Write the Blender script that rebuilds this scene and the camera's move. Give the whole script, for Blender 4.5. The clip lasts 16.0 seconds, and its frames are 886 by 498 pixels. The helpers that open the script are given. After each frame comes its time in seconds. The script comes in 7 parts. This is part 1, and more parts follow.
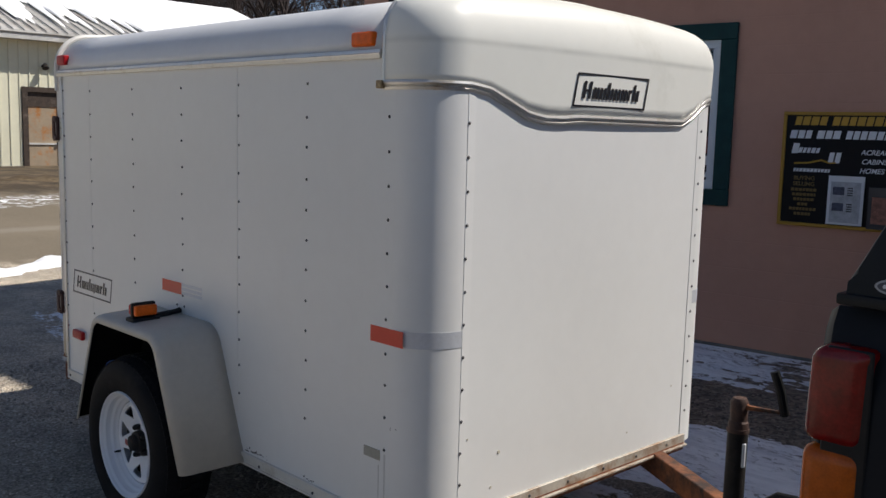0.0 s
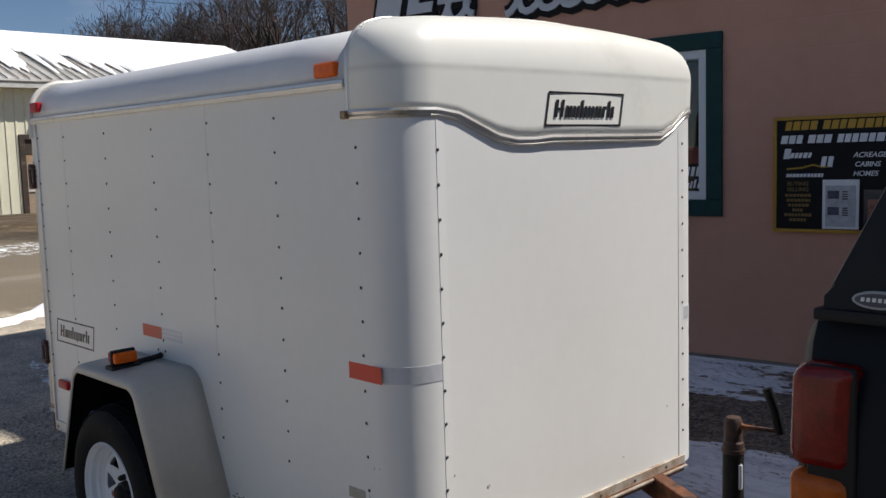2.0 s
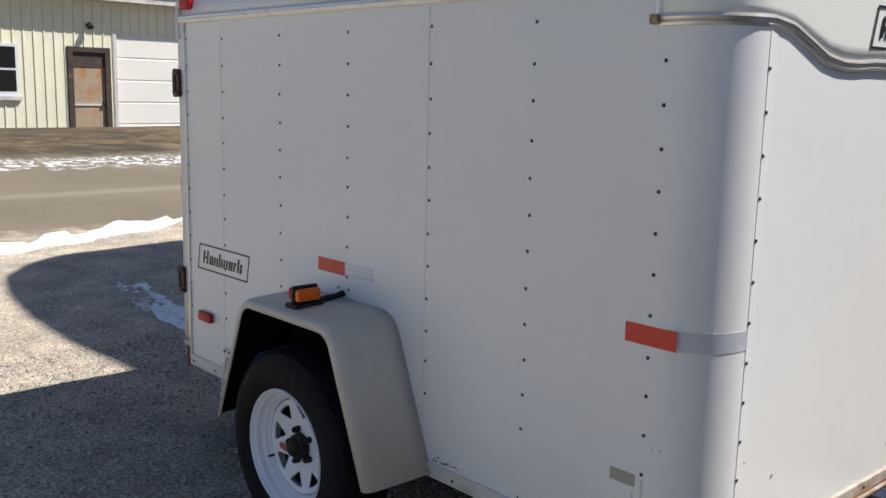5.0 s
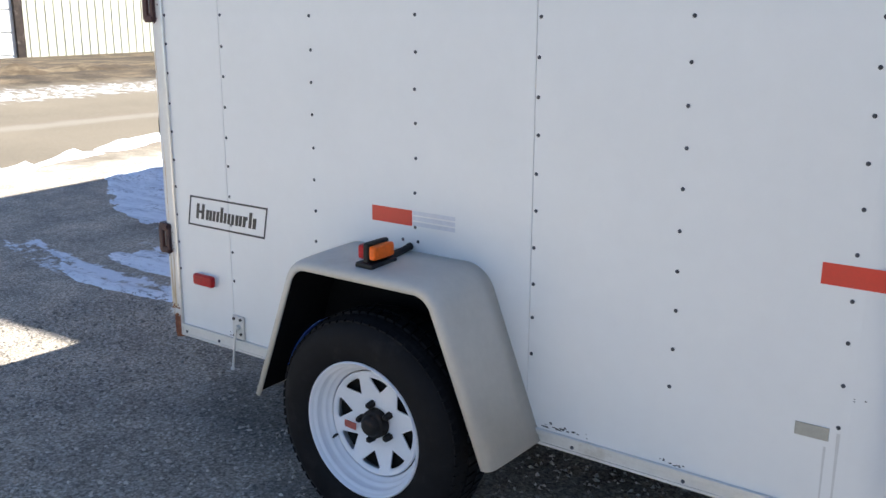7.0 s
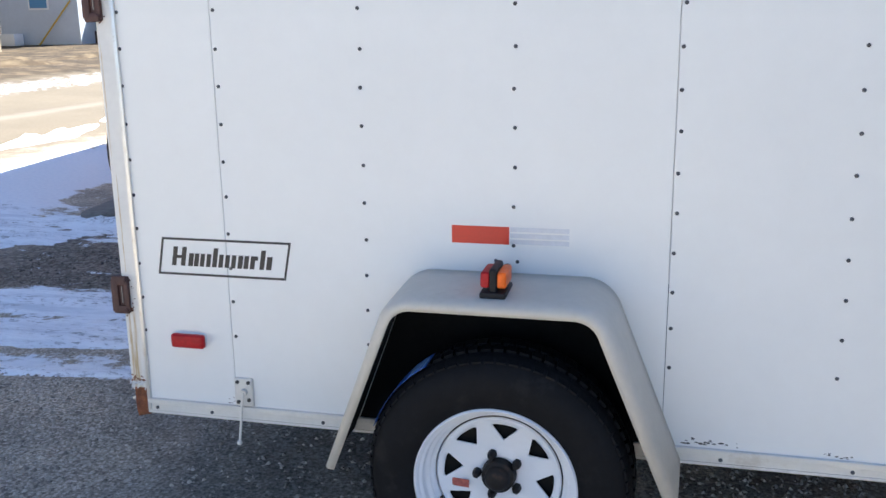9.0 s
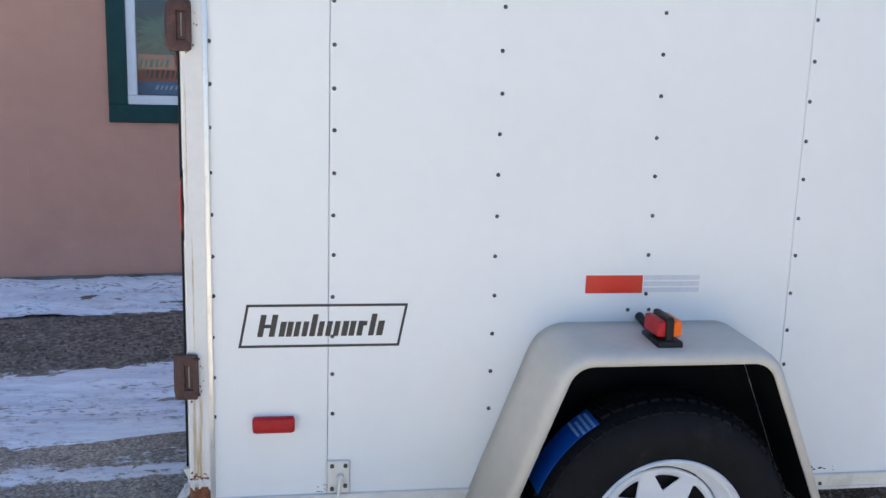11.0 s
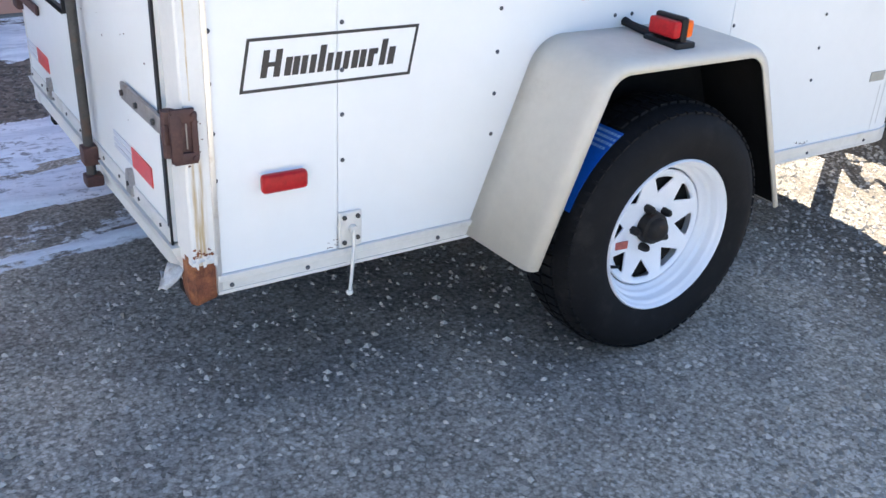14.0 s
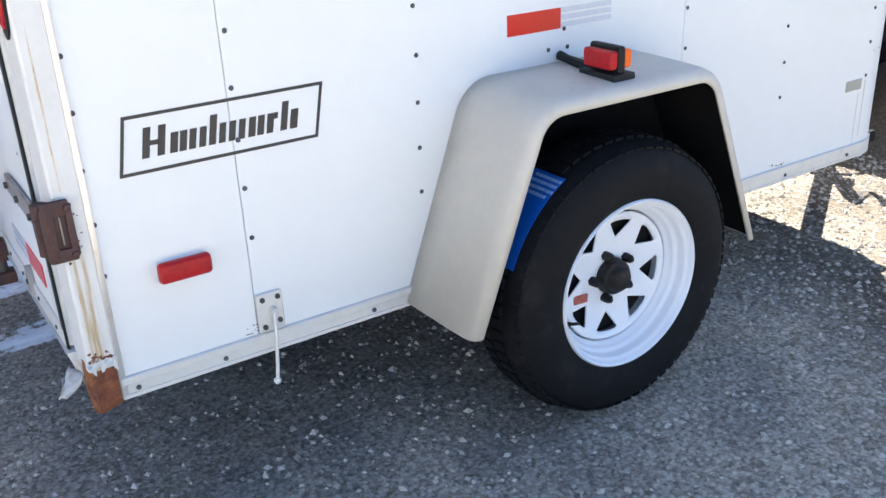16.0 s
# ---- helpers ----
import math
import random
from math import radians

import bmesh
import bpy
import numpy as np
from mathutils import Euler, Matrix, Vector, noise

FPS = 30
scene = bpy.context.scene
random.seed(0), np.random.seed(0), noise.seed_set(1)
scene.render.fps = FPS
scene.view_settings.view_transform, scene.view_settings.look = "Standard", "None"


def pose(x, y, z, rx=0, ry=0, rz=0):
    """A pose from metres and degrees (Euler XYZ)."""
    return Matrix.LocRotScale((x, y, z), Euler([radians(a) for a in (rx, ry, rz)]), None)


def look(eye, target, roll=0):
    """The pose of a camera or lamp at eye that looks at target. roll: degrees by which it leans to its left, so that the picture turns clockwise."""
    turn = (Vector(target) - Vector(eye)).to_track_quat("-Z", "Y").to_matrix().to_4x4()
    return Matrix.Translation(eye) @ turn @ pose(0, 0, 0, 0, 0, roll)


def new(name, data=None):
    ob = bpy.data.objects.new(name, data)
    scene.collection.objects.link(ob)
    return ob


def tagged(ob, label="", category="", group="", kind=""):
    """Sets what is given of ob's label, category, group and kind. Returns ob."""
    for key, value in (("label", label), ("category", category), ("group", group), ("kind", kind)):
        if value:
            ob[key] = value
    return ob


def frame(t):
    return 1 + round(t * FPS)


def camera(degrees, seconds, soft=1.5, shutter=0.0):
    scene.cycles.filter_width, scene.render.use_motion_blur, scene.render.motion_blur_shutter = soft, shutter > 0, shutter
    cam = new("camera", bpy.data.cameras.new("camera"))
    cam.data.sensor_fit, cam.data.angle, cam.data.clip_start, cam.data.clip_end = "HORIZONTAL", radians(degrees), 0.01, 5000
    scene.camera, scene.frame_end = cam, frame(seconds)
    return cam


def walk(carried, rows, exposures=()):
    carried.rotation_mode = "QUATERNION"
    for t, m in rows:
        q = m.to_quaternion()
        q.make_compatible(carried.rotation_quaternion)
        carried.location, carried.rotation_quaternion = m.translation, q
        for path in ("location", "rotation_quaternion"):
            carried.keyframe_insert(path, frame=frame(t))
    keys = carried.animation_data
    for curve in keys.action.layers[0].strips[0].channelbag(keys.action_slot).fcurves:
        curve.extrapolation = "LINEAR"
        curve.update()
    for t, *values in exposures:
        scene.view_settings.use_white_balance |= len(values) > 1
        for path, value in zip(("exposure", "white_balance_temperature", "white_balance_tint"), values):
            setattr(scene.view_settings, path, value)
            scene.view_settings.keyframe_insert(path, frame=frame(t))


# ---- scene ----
cam = camera(51.4, 16.0)
PATH = [
    (0, (4.324, -1.81, 1.561), (2.918, -0.41, 1.308), 1.5),
    (0.5, (4.337, -1.745, 1.575), (2.92, -0.355, 1.334), 0.4),
    (1, (4.352, -1.723, 1.581), (2.94, -0.321, 1.379), -1.3),
    (1.5, (4.362, -1.702, 1.58), (2.928, -0.319, 1.404), -1.8),
    (2, (4.334, -1.689, 1.57), (2.914, -0.294, 1.368), -1.7),
    (2.5, (4.216, -1.799, 1.57), (2.895, -0.312, 1.356), -1.4),
    (3, (4.087, -1.925, 1.58), (2.847, -0.368, 1.39), -1.2),
    (3.5, (3.988, -1.966, 1.568), (2.79, -0.392, 1.274), 0.8),
    (4, (3.869, -1.929, 1.54), (2.563, -0.451, 1.213), 1.4),
    (4.5, (3.684, -1.864, 1.53), (2.282, -0.477, 1.2), 1.1),
    (4.7, (3.617, -1.858, 1.525), (2.175, -0.51, 1.201), 1.5),
    (6.8, (2.771, -2.019, 1.5), (1.559, -0.514, 0.988), -0.3),
    (7, (2.676, -2.106, 1.496), (1.54, -0.535, 1.005), 0.2),
    (7.5, (2.384, -2.255, 1.487), (1.385, -0.602, 0.965), -3.6),
    (8, (2.049, -2.202, 1.468), (1.142, -0.52, 0.877), -1.4),
    (8.5, (1.731, -2.219, 1.425), (1.001, -0.427, 0.923), 0.1),
    (9, (1.435, -2.307, 1.459), (0.967, -0.423, 0.979), -0.8),
    (9.5, (1.137, -2.23, 1.45), (0.698, -0.339, 0.97), 0.0),
    (10, (0.79, -2.211, 1.431), (0.465, -0.283, 1.009), 0.6),
    (10.2, (0.659, -2.239, 1.432), (0.522, -0.279, 1.058), 1.5),
    (12.3, (-0.514, -2.052, 1.422), (0.118, -0.201, 1.003), 1.0),
    (12.5, (-0.59, -1.957, 1.418), (0.146, -0.178, 0.877), 2.3),
    (13, (-0.735, -1.797, 1.37), (0.195, -0.173, 0.665), 2.4),
    (13.5, (-0.854, -1.743, 1.33), (0.267, -0.335, 0.459), 4.5),
    (14, (-0.638, -1.716, 1.307), (0.37, -0.226, 0.433), 3.1),
    (14.5, (-0.504, -1.697, 1.291), (0.518, -0.203, 0.44), -0.6),
    (15, (-0.491, -1.649, 1.305), (0.523, -0.148, 0.456), -2.2),
    (15.5, (-0.477, -1.59, 1.306), (0.651, -0.191, 0.428), -2.5),
    (16, (-0.357, -1.64, 1.284), (0.632, -0.097, 0.483), -2.5),
]
EXPOSURE = [
    (0, 0.0, 6240, 12), (1.5, 0.02, 6240, 12), (2.0, 0.02, 6240, 12), (2.5, 0.0, 6240, 12), (3.0, -0.20, 6240, 12), (3.5, -0.03, 6200, 12), (4.0, -0.05, 6190, 12),
    (4.7, 0.24, 6160, 12), (6.8, 1.32, 5860, 10), (7.5, 1.55, 5860, 10), (8.0, 1.74, 5860, 10), (8.5, 1.48, 5860, 10), (9, 1.72, 5860, 10), (10.2, 1.74, 5860, 10),
    (12.3, 1.78, 5860, 10), (13.2, 2.06, 5860, 10), (14.5, 2.37, 5930, 10), (16, 2.26, 5930, 10)]
walk(cam, [(t, look(eye, target, roll)) for t, eye, target, roll in PATH], EXPOSURE)

# ---- light ----
SUN = Vector((0.50, 0.60, 1.0)).normalized()
world = bpy.data.worlds.new("sky")
scene.world = world
world.use_nodes = True
wn = world.node_tree
sky = wn.nodes.new("ShaderNodeTexSky")
sky.sky_type = "NISHITA"
sky.sun_disc = False
sky.sun_elevation = math.asin(SUN.z)
sky.sun_rotation = math.atan2(SUN.x, SUN.y)
sky.altitude = 900
sky.air_density, sky.dust_density, sky.ozone_density = 0.9, 0.0, 3.0
# scattered bright clouds over the whole sky
w_tc, w_map, w_noise, w_ramp, w_mix = (wn.nodes.new("ShaderNode" + k) for k in ("TexCoord", "Mapping", "TexNoise", "MapRange", "Mix"))
w_map.inputs["Scale"].default_value = (1.0, 1.0, 2.2)
w_map.inputs["Location"].default_value = (0.35, 0.1, 0.0)
w_noise.inputs["Scale"].default_value, w_noise.inputs["Detail"].default_value, w_noise.inputs["Roughness"].default_value = 1.9, 9.0, 0.55
w_ramp.interpolation_type = "SMOOTHSTEP"
w_ramp.inputs[1].default_value, w_ramp.inputs[2].default_value, w_ramp.inputs[4].default_value = 0.52, 0.72, 0.9
w_mix.data_type = "RGBA"
w_mix.inputs[7].default_value = (8.2, 8.6, 9.2, 1)
for a, b in ((w_tc.outputs["Generated"], w_map.inputs[0]), (w_map.outputs[0], w_noise.inputs["Vector"]), (w_noise.outputs[0], w_ramp.inputs[0]),
             (w_ramp.outputs[0], w_mix.inputs[0]), (sky.outputs[0], w_mix.inputs[6]), (w_mix.outputs[2], wn.nodes["Background"].inputs[0])):
    wn.links.new(a, b)
wn.nodes["Background"].inputs[1].default_value = 0.066
sun_lamp = bpy.data.lights.new("sun", "SUN")
sun_lamp.energy, sun_lamp.angle, sun_lamp.color = 5.1, radians(0.53), (1.0, 0.93, 0.82)
sun = new("sun", sun_lamp)
sun.matrix_world = look(SUN * 40, (0, 0, 0))


# ---- materials ----
def mat(name, color, rough=0.5, metal=0.0, var=0.0, scale=8.0, bump=0.0, bscale=60.0, dirt=None, dirt_at=0.62,
        dscale=3.0, coat=0.0, emit=None, random_amount=0.0, dirt_soft=0.1, spec=0.5):
    """Principled surface: colour, large and small variation, fine relief, a second tone in blotches."""
    m = bpy.data.materials.new(name)
    m.use_nodes = True
    nt = m.node_tree
    b = nt.nodes["Principled BSDF"]
    b.inputs["Roughness"].default_value = rough
    b.inputs["Metallic"].default_value = metal
    b.inputs["Specular IOR Level"].default_value = spec
    b.inputs["Coat Weight"].default_value = coat
    tc = nt.nodes.new("ShaderNodeTexCoord")
    rgb = nt.nodes.new("ShaderNodeRGB")
    rgb.outputs[0].default_value = (*color, 1)
    out = rgb.outputs[0]

    def ntex(s, detail=6.0, r=0.6):
        n = nt.nodes.new("ShaderNodeTexNoise")
        n.inputs["Scale"].default_value, n.inputs["Detail"].default_value, n.inputs["Roughness"].default_value = s, detail, r
        nt.links.new(tc.outputs["Object"], n.inputs["Vector"])
        return n.outputs[0]

    def mix(a, bb, fac, mode="MIX"):
        x = nt.nodes.new("ShaderNodeMix")
        x.data_type, x.blend_type = "RGBA", mode
        for sock, v in ((x.inputs[0], fac), (x.inputs[6], a), (x.inputs[7], bb)):
            if isinstance(v, (int, float)):
                sock.default_value = v
            elif isinstance(v, tuple):
                sock.default_value = (*v, 1)
            else:
                nt.links.new(v, sock)
        return x.outputs[2]

    def ramp(src, lo, hi, a=0.0, z=1.0):
        r = nt.nodes.new("ShaderNodeMapRange")
        r.inputs[1].default_value, r.inputs[2].default_value, r.inputs[3].default_value, r.inputs[4].default_value = lo, hi, a, z
        nt.links.new(src, r.inputs[0])
        return r.outputs[0]

    if var:
        for s, k in ((scale, var), (scale * 7.3, var * 0.6)):
            v = ramp(ntex(s), 0.3, 0.7, 1 - k, 1 + k)
            h = nt.nodes.new("ShaderNodeVectorMath")
            h.operation = "SCALE"
            nt.links.new(out, h.inputs[0])
            nt.links.new(v, h.inputs[3])
            out = h.outputs[0]
    if random_amount:
        oi = nt.nodes.new("ShaderNodeObjectInfo")
        h = nt.nodes.new("ShaderNodeVectorMath")
        h.operation = "SCALE"
        nt.links.new(out, h.inputs[0])
        nt.links.new(ramp(oi.outputs["Random"], 0, 1, 1 - random_amount, 1 + random_amount), h.inputs[3])
        out = h.outputs[0]
    if dirt:
        out = mix(out, dirt, ramp(ntex(dscale, 9.0, 0.68), dirt_at - dirt_soft, dirt_at + dirt_soft))
    nt.links.new(out, b.inputs["Base Color"])
    if bump:
        bp = nt.nodes.new("ShaderNodeBump")
        bp.inputs["Strength"].default_value, bp.inputs["Distance"].default_value = bump, 0.004
        nt.links.new(ntex(bscale, 8.0), bp.inputs["Height"])
        nt.links.new(bp.outputs[0], b.inputs["Normal"])
    if emit:
        b.inputs["Emission Color"].default_value, b.inputs["Emission Strength"].default_value = (*emit[0], 1), emit[1]
    return m


WHITE = mat("white_painted_aluminium", (0.78, 0.78, 0.76), 0.32, var=0.018, scale=2.5, bump=0.03, bscale=4.0)
WHITE_ROOF = mat("white_roof_aluminium", (0.72, 0.73, 0.74), 0.4, var=0.03, scale=3, bump=0.03, bscale=12)
FIBRE = mat("white_fibreglass", (0.80, 0.795, 0.735), 0.38, var=0.02, scale=2.0, dirt=(0.66, 0.65, 0.58), dirt_at=0.70, dscale=2.2, bump=0.01, bscale=9)


def crease_grime(m):
    """A faint grey water line along the cap's crease."""
    nt = m.node_tree
    bs = nt.nodes["Principled BSDF"]
    src = bs.inputs["Base Color"].links[0].from_socket
    tc = next(n for n in nt.nodes if n.type == "TEX_COORD")
    sep, sub, pw, nz, ml, mx = (nt.nodes.new("ShaderNode" + k) for k in ("SeparateXYZ", "Math", "MapRange", "TexNoise", "Math", "Mix"))
    nt.links.new(tc.outputs["Object"], sep.inputs[0])
    nt.links.new(sep.outputs[2], sub.inputs[0])
    sub.operation, sub.inputs[1].default_value = "SUBTRACT", 1.822
    ab = nt.nodes.new("ShaderNodeMath")
    ab.operation = "ABSOLUTE"
    nt.links.new(sub.outputs[0], ab.inputs[0])
    pw.inputs[1].default_value, pw.inputs[2].default_value, pw.inputs[3].default_value, pw.inputs[4].default_value = 0.0, 0.013, 0.55, 0.0
    nt.links.new(ab.outputs[0], pw.inputs[0])
    nz.inputs["Scale"].default_value = 7.0
    nt.links.new(tc.outputs["Object"], nz.inputs["Vector"])
    ml.operation = "MULTIPLY"
    nt.links.new(pw.outputs[0], ml.inputs[0])
    nt.links.new(nz.outputs[0], ml.inputs[1])
    mx.data_type = "RGBA"
    nt.links.new(ml.outputs[0], mx.inputs[0])
    nt.links.new(src, mx.inputs[6])
    mx.inputs[7].default_value = (0.30, 0.31, 0.28, 1)
    nt.links.new(mx.outputs[2], bs.inputs["Base Color"])


crease_grime(FIBRE)
POST = mat("aged_white_paint", (0.70, 0.68, 0.63), 0.45, var=0.05, scale=9, dirt=(0.50, 0.41, 0.28), dirt_at=0.69, dscale=7, bump=0.08, bscale=50)


def post_stain(m):
    """Yellow rust run down the post from the hinge to the foot."""
    nt = m.node_tree
    bs = nt.nodes["Principled BSDF"]
    src = bs.inputs["Base Color"].links[0].from_socket
    tc = next(n for n in nt.nodes if n.type == "TEX_COORD")
    sep, mp = nt.nodes.new("ShaderNodeSeparateXYZ"), nt.nodes.new("ShaderNodeMapping")
    nt.links.new(tc.outputs["Object"], sep.inputs[0])
    nt.links.new(tc.outputs["Object"], mp.inputs[0])
    mp.inputs["Scale"].default_value = (150.0, 20.0, 9.0)
    nz = nt.nodes.new("ShaderNodeTexNoise")
    nz.inputs["Scale"].default_value, nz.inputs["Detail"].default_value = 1.0, 6.0
    nt.links.new(mp.outputs[0], nz.inputs["Vector"])

    def band(sock, lo0, lo1, hi0, hi1):
        out = []
        for a, b in ((lo0, lo1), (hi1, hi0)):
            r = nt.nodes.new("ShaderNodeMapRange")
            r.interpolation_type = "SMOOTHSTEP"
            r.inputs[1].default_value, r.inputs[2].default_value = a, b
            nt.links.new(sock, r.inputs[0])
            out.append(r.outputs[0])
        return times(*out)

    def times(a, b):
        k = nt.nodes.new("ShaderNodeMath")
        k.operation = "MULTIPLY"
        nt.links.new(a, k.inputs[0])
        nt.links.new(b, k.inputs[1])
        return k.outputs[0]

    edge = nt.nodes.new("ShaderNodeMapRange")
    edge.inputs[1].default_value, edge.inputs[2].default_value = 0.36, 0.60
    nt.links.new(nz.outputs[0], edge.inputs[0])
    area = times(band(sep.outputs[0], -0.106, -0.097, -0.083, -0.070), band(sep.outputs[2], 0.36, 0.40, 0.61, 0.66))
    mx = nt.nodes.new("ShaderNodeMix")
    mx.data_type = "RGBA"
    nt.links.new(times(area, edge.outputs[0]), mx.inputs[0])
    nt.links.new(src, mx.inputs[6])
    mx.inputs[7].default_value = (0.47, 0.35, 0.19, 1)
    nt.links.new(mx.outputs[2], bs.inputs["Base Color"])
    return m


POST_STAINED = post_stain(mat("rust_streaked_white_paint", (0.72, 0.70, 0.66), 0.45, var=0.04, scale=9, dirt=(0.55, 0.47, 0.34), dirt_at=0.71, dscale=7, bump=0.08, bscale=50))
RUST = mat("rusty_steel", (0.10, 0.035, 0.022), 0.85, var=0.35, scale=22, dirt=(0.20, 0.075, 0.03), dirt_at=0.58, dscale=18, bump=0.5, bscale=130)
RUST_ORANGE = mat("orange_rusted_frame", (0.21, 0.075, 0.028), 0.8, var=0.35, scale=12, dirt=(0.030, 0.018, 0.015), dirt_at=0.53, dscale=9, bump=0.4, bscale=90)
FOOT_RUST = mat("flaking_red_rust", (0.15, 0.050, 0.024), 0.85, var=0.4, scale=30, dirt=(0.34, 0.135, 0.05), dirt_at=0.57, dscale=22, bump=0.6, bscale=110)
TORN = mat("torn_grey_sheet", (0.46, 0.46, 0.45), 0.5, var=0.2, scale=40, dirt=(0.30, 0.26, 0.22), dirt_at=0.6, dscale=30, bump=0.3, bscale=60)
HINGE_BROWN = mat("brown_corroded_hinge", (0.062, 0.026, 0.022), 0.6, var=0.25, scale=30, dirt=(0.14, 0.06, 0.04), dirt_at=0.66, dscale=25, bump=0.3, bscale=120)
STEEL = mat("dull_galvanised_steel", (0.34, 0.32, 0.30), 0.5, 0.7, var=0.15, scale=25, dirt=(0.15, 0.09, 0.06), dirt_at=0.68, dscale=12, bump=0.15, bscale=90)
DARKSTEEL = mat("weathered_dark_steel", (0.060, 0.055, 0.050), 0.6, 0.2, var=0.25, scale=20, dirt=(0.12, 0.06, 0.035), dirt_at=0.62, dscale=14, bump=0.2, bscale=80)
ALU = mat("brushed_aluminium_trim", (0.70, 0.68, 0.63), 0.42, 0.2, var=0.06, scale=8, dirt=(0.42, 0.36, 0.27), dirt_at=0.68, dscale=5, bump=0.1, bscale=70)
ALU_DULL = mat("dulled_aluminium_trim", (0.46, 0.42, 0.36), 0.55, 0.2, var=0.12, scale=10, dirt=(0.24, 0.14, 0.075), dirt_at=0.55, dscale=9, bump=0.2, bscale=70)
DARK_RUST = mat("dark_greasy_rust", (0.055, 0.026, 0.018), 0.7, var=0.35, scale=22, dirt=(0.13, 0.052, 0.024), dirt_at=0.60, dscale=18, bump=0.4, bscale=130)
ALU_BRIGHT = mat("bright_aluminium_moulding", (0.74, 0.72, 0.68), 0.3, 0.6, var=0.05, scale=8, dirt=(0.42, 0.33, 0.21), dirt_at=0.66, dscale=9)
BRASSY = mat("rusted_yellow_clip", (0.40, 0.30, 0.16), 0.5, 0.3, var=0.25, scale=40, dirt=(0.14, 0.07, 0.03), dirt_at=0.55, dscale=60)
FENDER = mat("cream_moulded_plastic", (0.54, 0.505, 0.44), 0.5, var=0.05, scale=6, dirt=(0.41, 0.37, 0.31), dirt_at=0.7, dscale=4, bump=0.06, bscale=140)
# near-black in itself: the wheel well's shade is put into this colour
FENDER_SHADE = mat("fender_inside_shade", (0.008, 0.0075, 0.0075), 0.95, var=0.2, scale=14, bump=0.3, bscale=60, spec=0.15)
RUBBER = mat("black_tyre_rubber", (0.008, 0.008, 0.009), 0.72, var=0.2, scale=18, dirt=(0.022, 0.020, 0.019), dirt_at=0.66, dscale=9, bump=0.12, bscale=120, spec=0.15)
RIM = mat("white_enamelled_steel_rim", (0.76, 0.77, 0.80), 0.28, var=0.02, scale=9)
BLACK = mat("black_steel_hub", (0.02, 0.018, 0.017), 0.55, var=0.2, scale=40, dirt=(0.06, 0.035, 0.025), dirt_at=0.66, dscale=30, bump=0.2, bscale=120, spec=0.15)
BLACKPLASTIC = mat("black_plastic", (0.018, 0.018, 0.019), 0.42, var=0.1, scale=30, bump=0.05, bscale=150, spec=0.15)
UNDER = mat("dark_underbody", (0.016, 0.015, 0.014), 0.9, var=0.2, scale=9, spec=0.15)
RIVET = mat("grey_rivet_head", (0.075, 0.075, 0.08), 0.5, 0.3, random_amount=0.35)
INK = mat("black_vinyl", (0.016, 0.016, 0.02), 0.35)
REDLENS = mat("red_plastic_lens", (0.38, 0.010, 0.014), 0.35, var=0.2, scale=90, bump=0.15, bscale=260, spec=0.25)
AMBER = mat("amber_plastic_lens", (0.80, 0.135, 0.006), 0.3, var=0.15, scale=60, bump=0.1, bscale=220, spec=0.3)
REDTAPE = mat("red_reflective_tape", (0.62, 0.032, 0.014), 0.3, var=0.06, scale=18, bump=0.05, bscale=260)
SILVERTAPE = mat("silver_reflective_tape", (0.60, 0.62, 0.66), 0.3, 0.15, var=0.06, scale=60, bump=0.05, bscale=260)
GREYPATCH = mat("grey_lens_patch", (0.36, 0.35, 0.30), 0.3, var=0.1, scale=30)
BLUETAG = mat("blue_tyre_label", (0.012, 0.11, 0.52), 0.35, var=0.12, scale=20)
PALETAG = mat("pale_print", (0.32, 0.5, 0.74), 0.4)
def block_paint(m):
    """Shallow block joints under the paint."""
    nt = m.node_tree
    bp = next(n for n in nt.nodes if n.type == "BUMP")
    tc = next(n for n in nt.nodes if n.type == "TEX_COORD")
    sep, comb = nt.nodes.new("ShaderNodeSeparateXYZ"), nt.nodes.new("ShaderNodeCombineXYZ")
    br, b2 = nt.nodes.new("ShaderNodeTexBrick"), nt.nodes.new("ShaderNodeBump")
    nt.links.new(tc.outputs["Object"], sep.inputs[0])
    add = nt.nodes.new("ShaderNodeMath")
    nt.links.new(sep.outputs[0], add.inputs[0])
    nt.links.new(sep.outputs[1], add.inputs[1])
    nt.links.new(add.outputs[0], comb.inputs[0])
    nt.links.new(sep.outputs[2], comb.inputs[1])
    nt.links.new(comb.outputs[0], br.inputs["Vector"])
    br.inputs["Scale"].default_value = 1.0
    br.inputs["Brick Width"].default_value, br.inputs["Row Height"].default_value = 0.406, 0.203
    br.inputs["Mortar Size"].default_value, br.inputs["Mortar Smooth"].default_value = 0.006, 0.6
    b2.inputs["Strength"].default_value, b2.inputs["Distance"].default_value, b2.invert = 0.25, 0.004, True
    nt.links.new(br.outputs["Fac"], b2.inputs["Height"])
    nt.links.new(bp.outputs[0], b2.inputs["Normal"])
    nt.links.new(b2.outputs[0], nt.nodes["Principled BSDF"].inputs["Normal"])
    return m


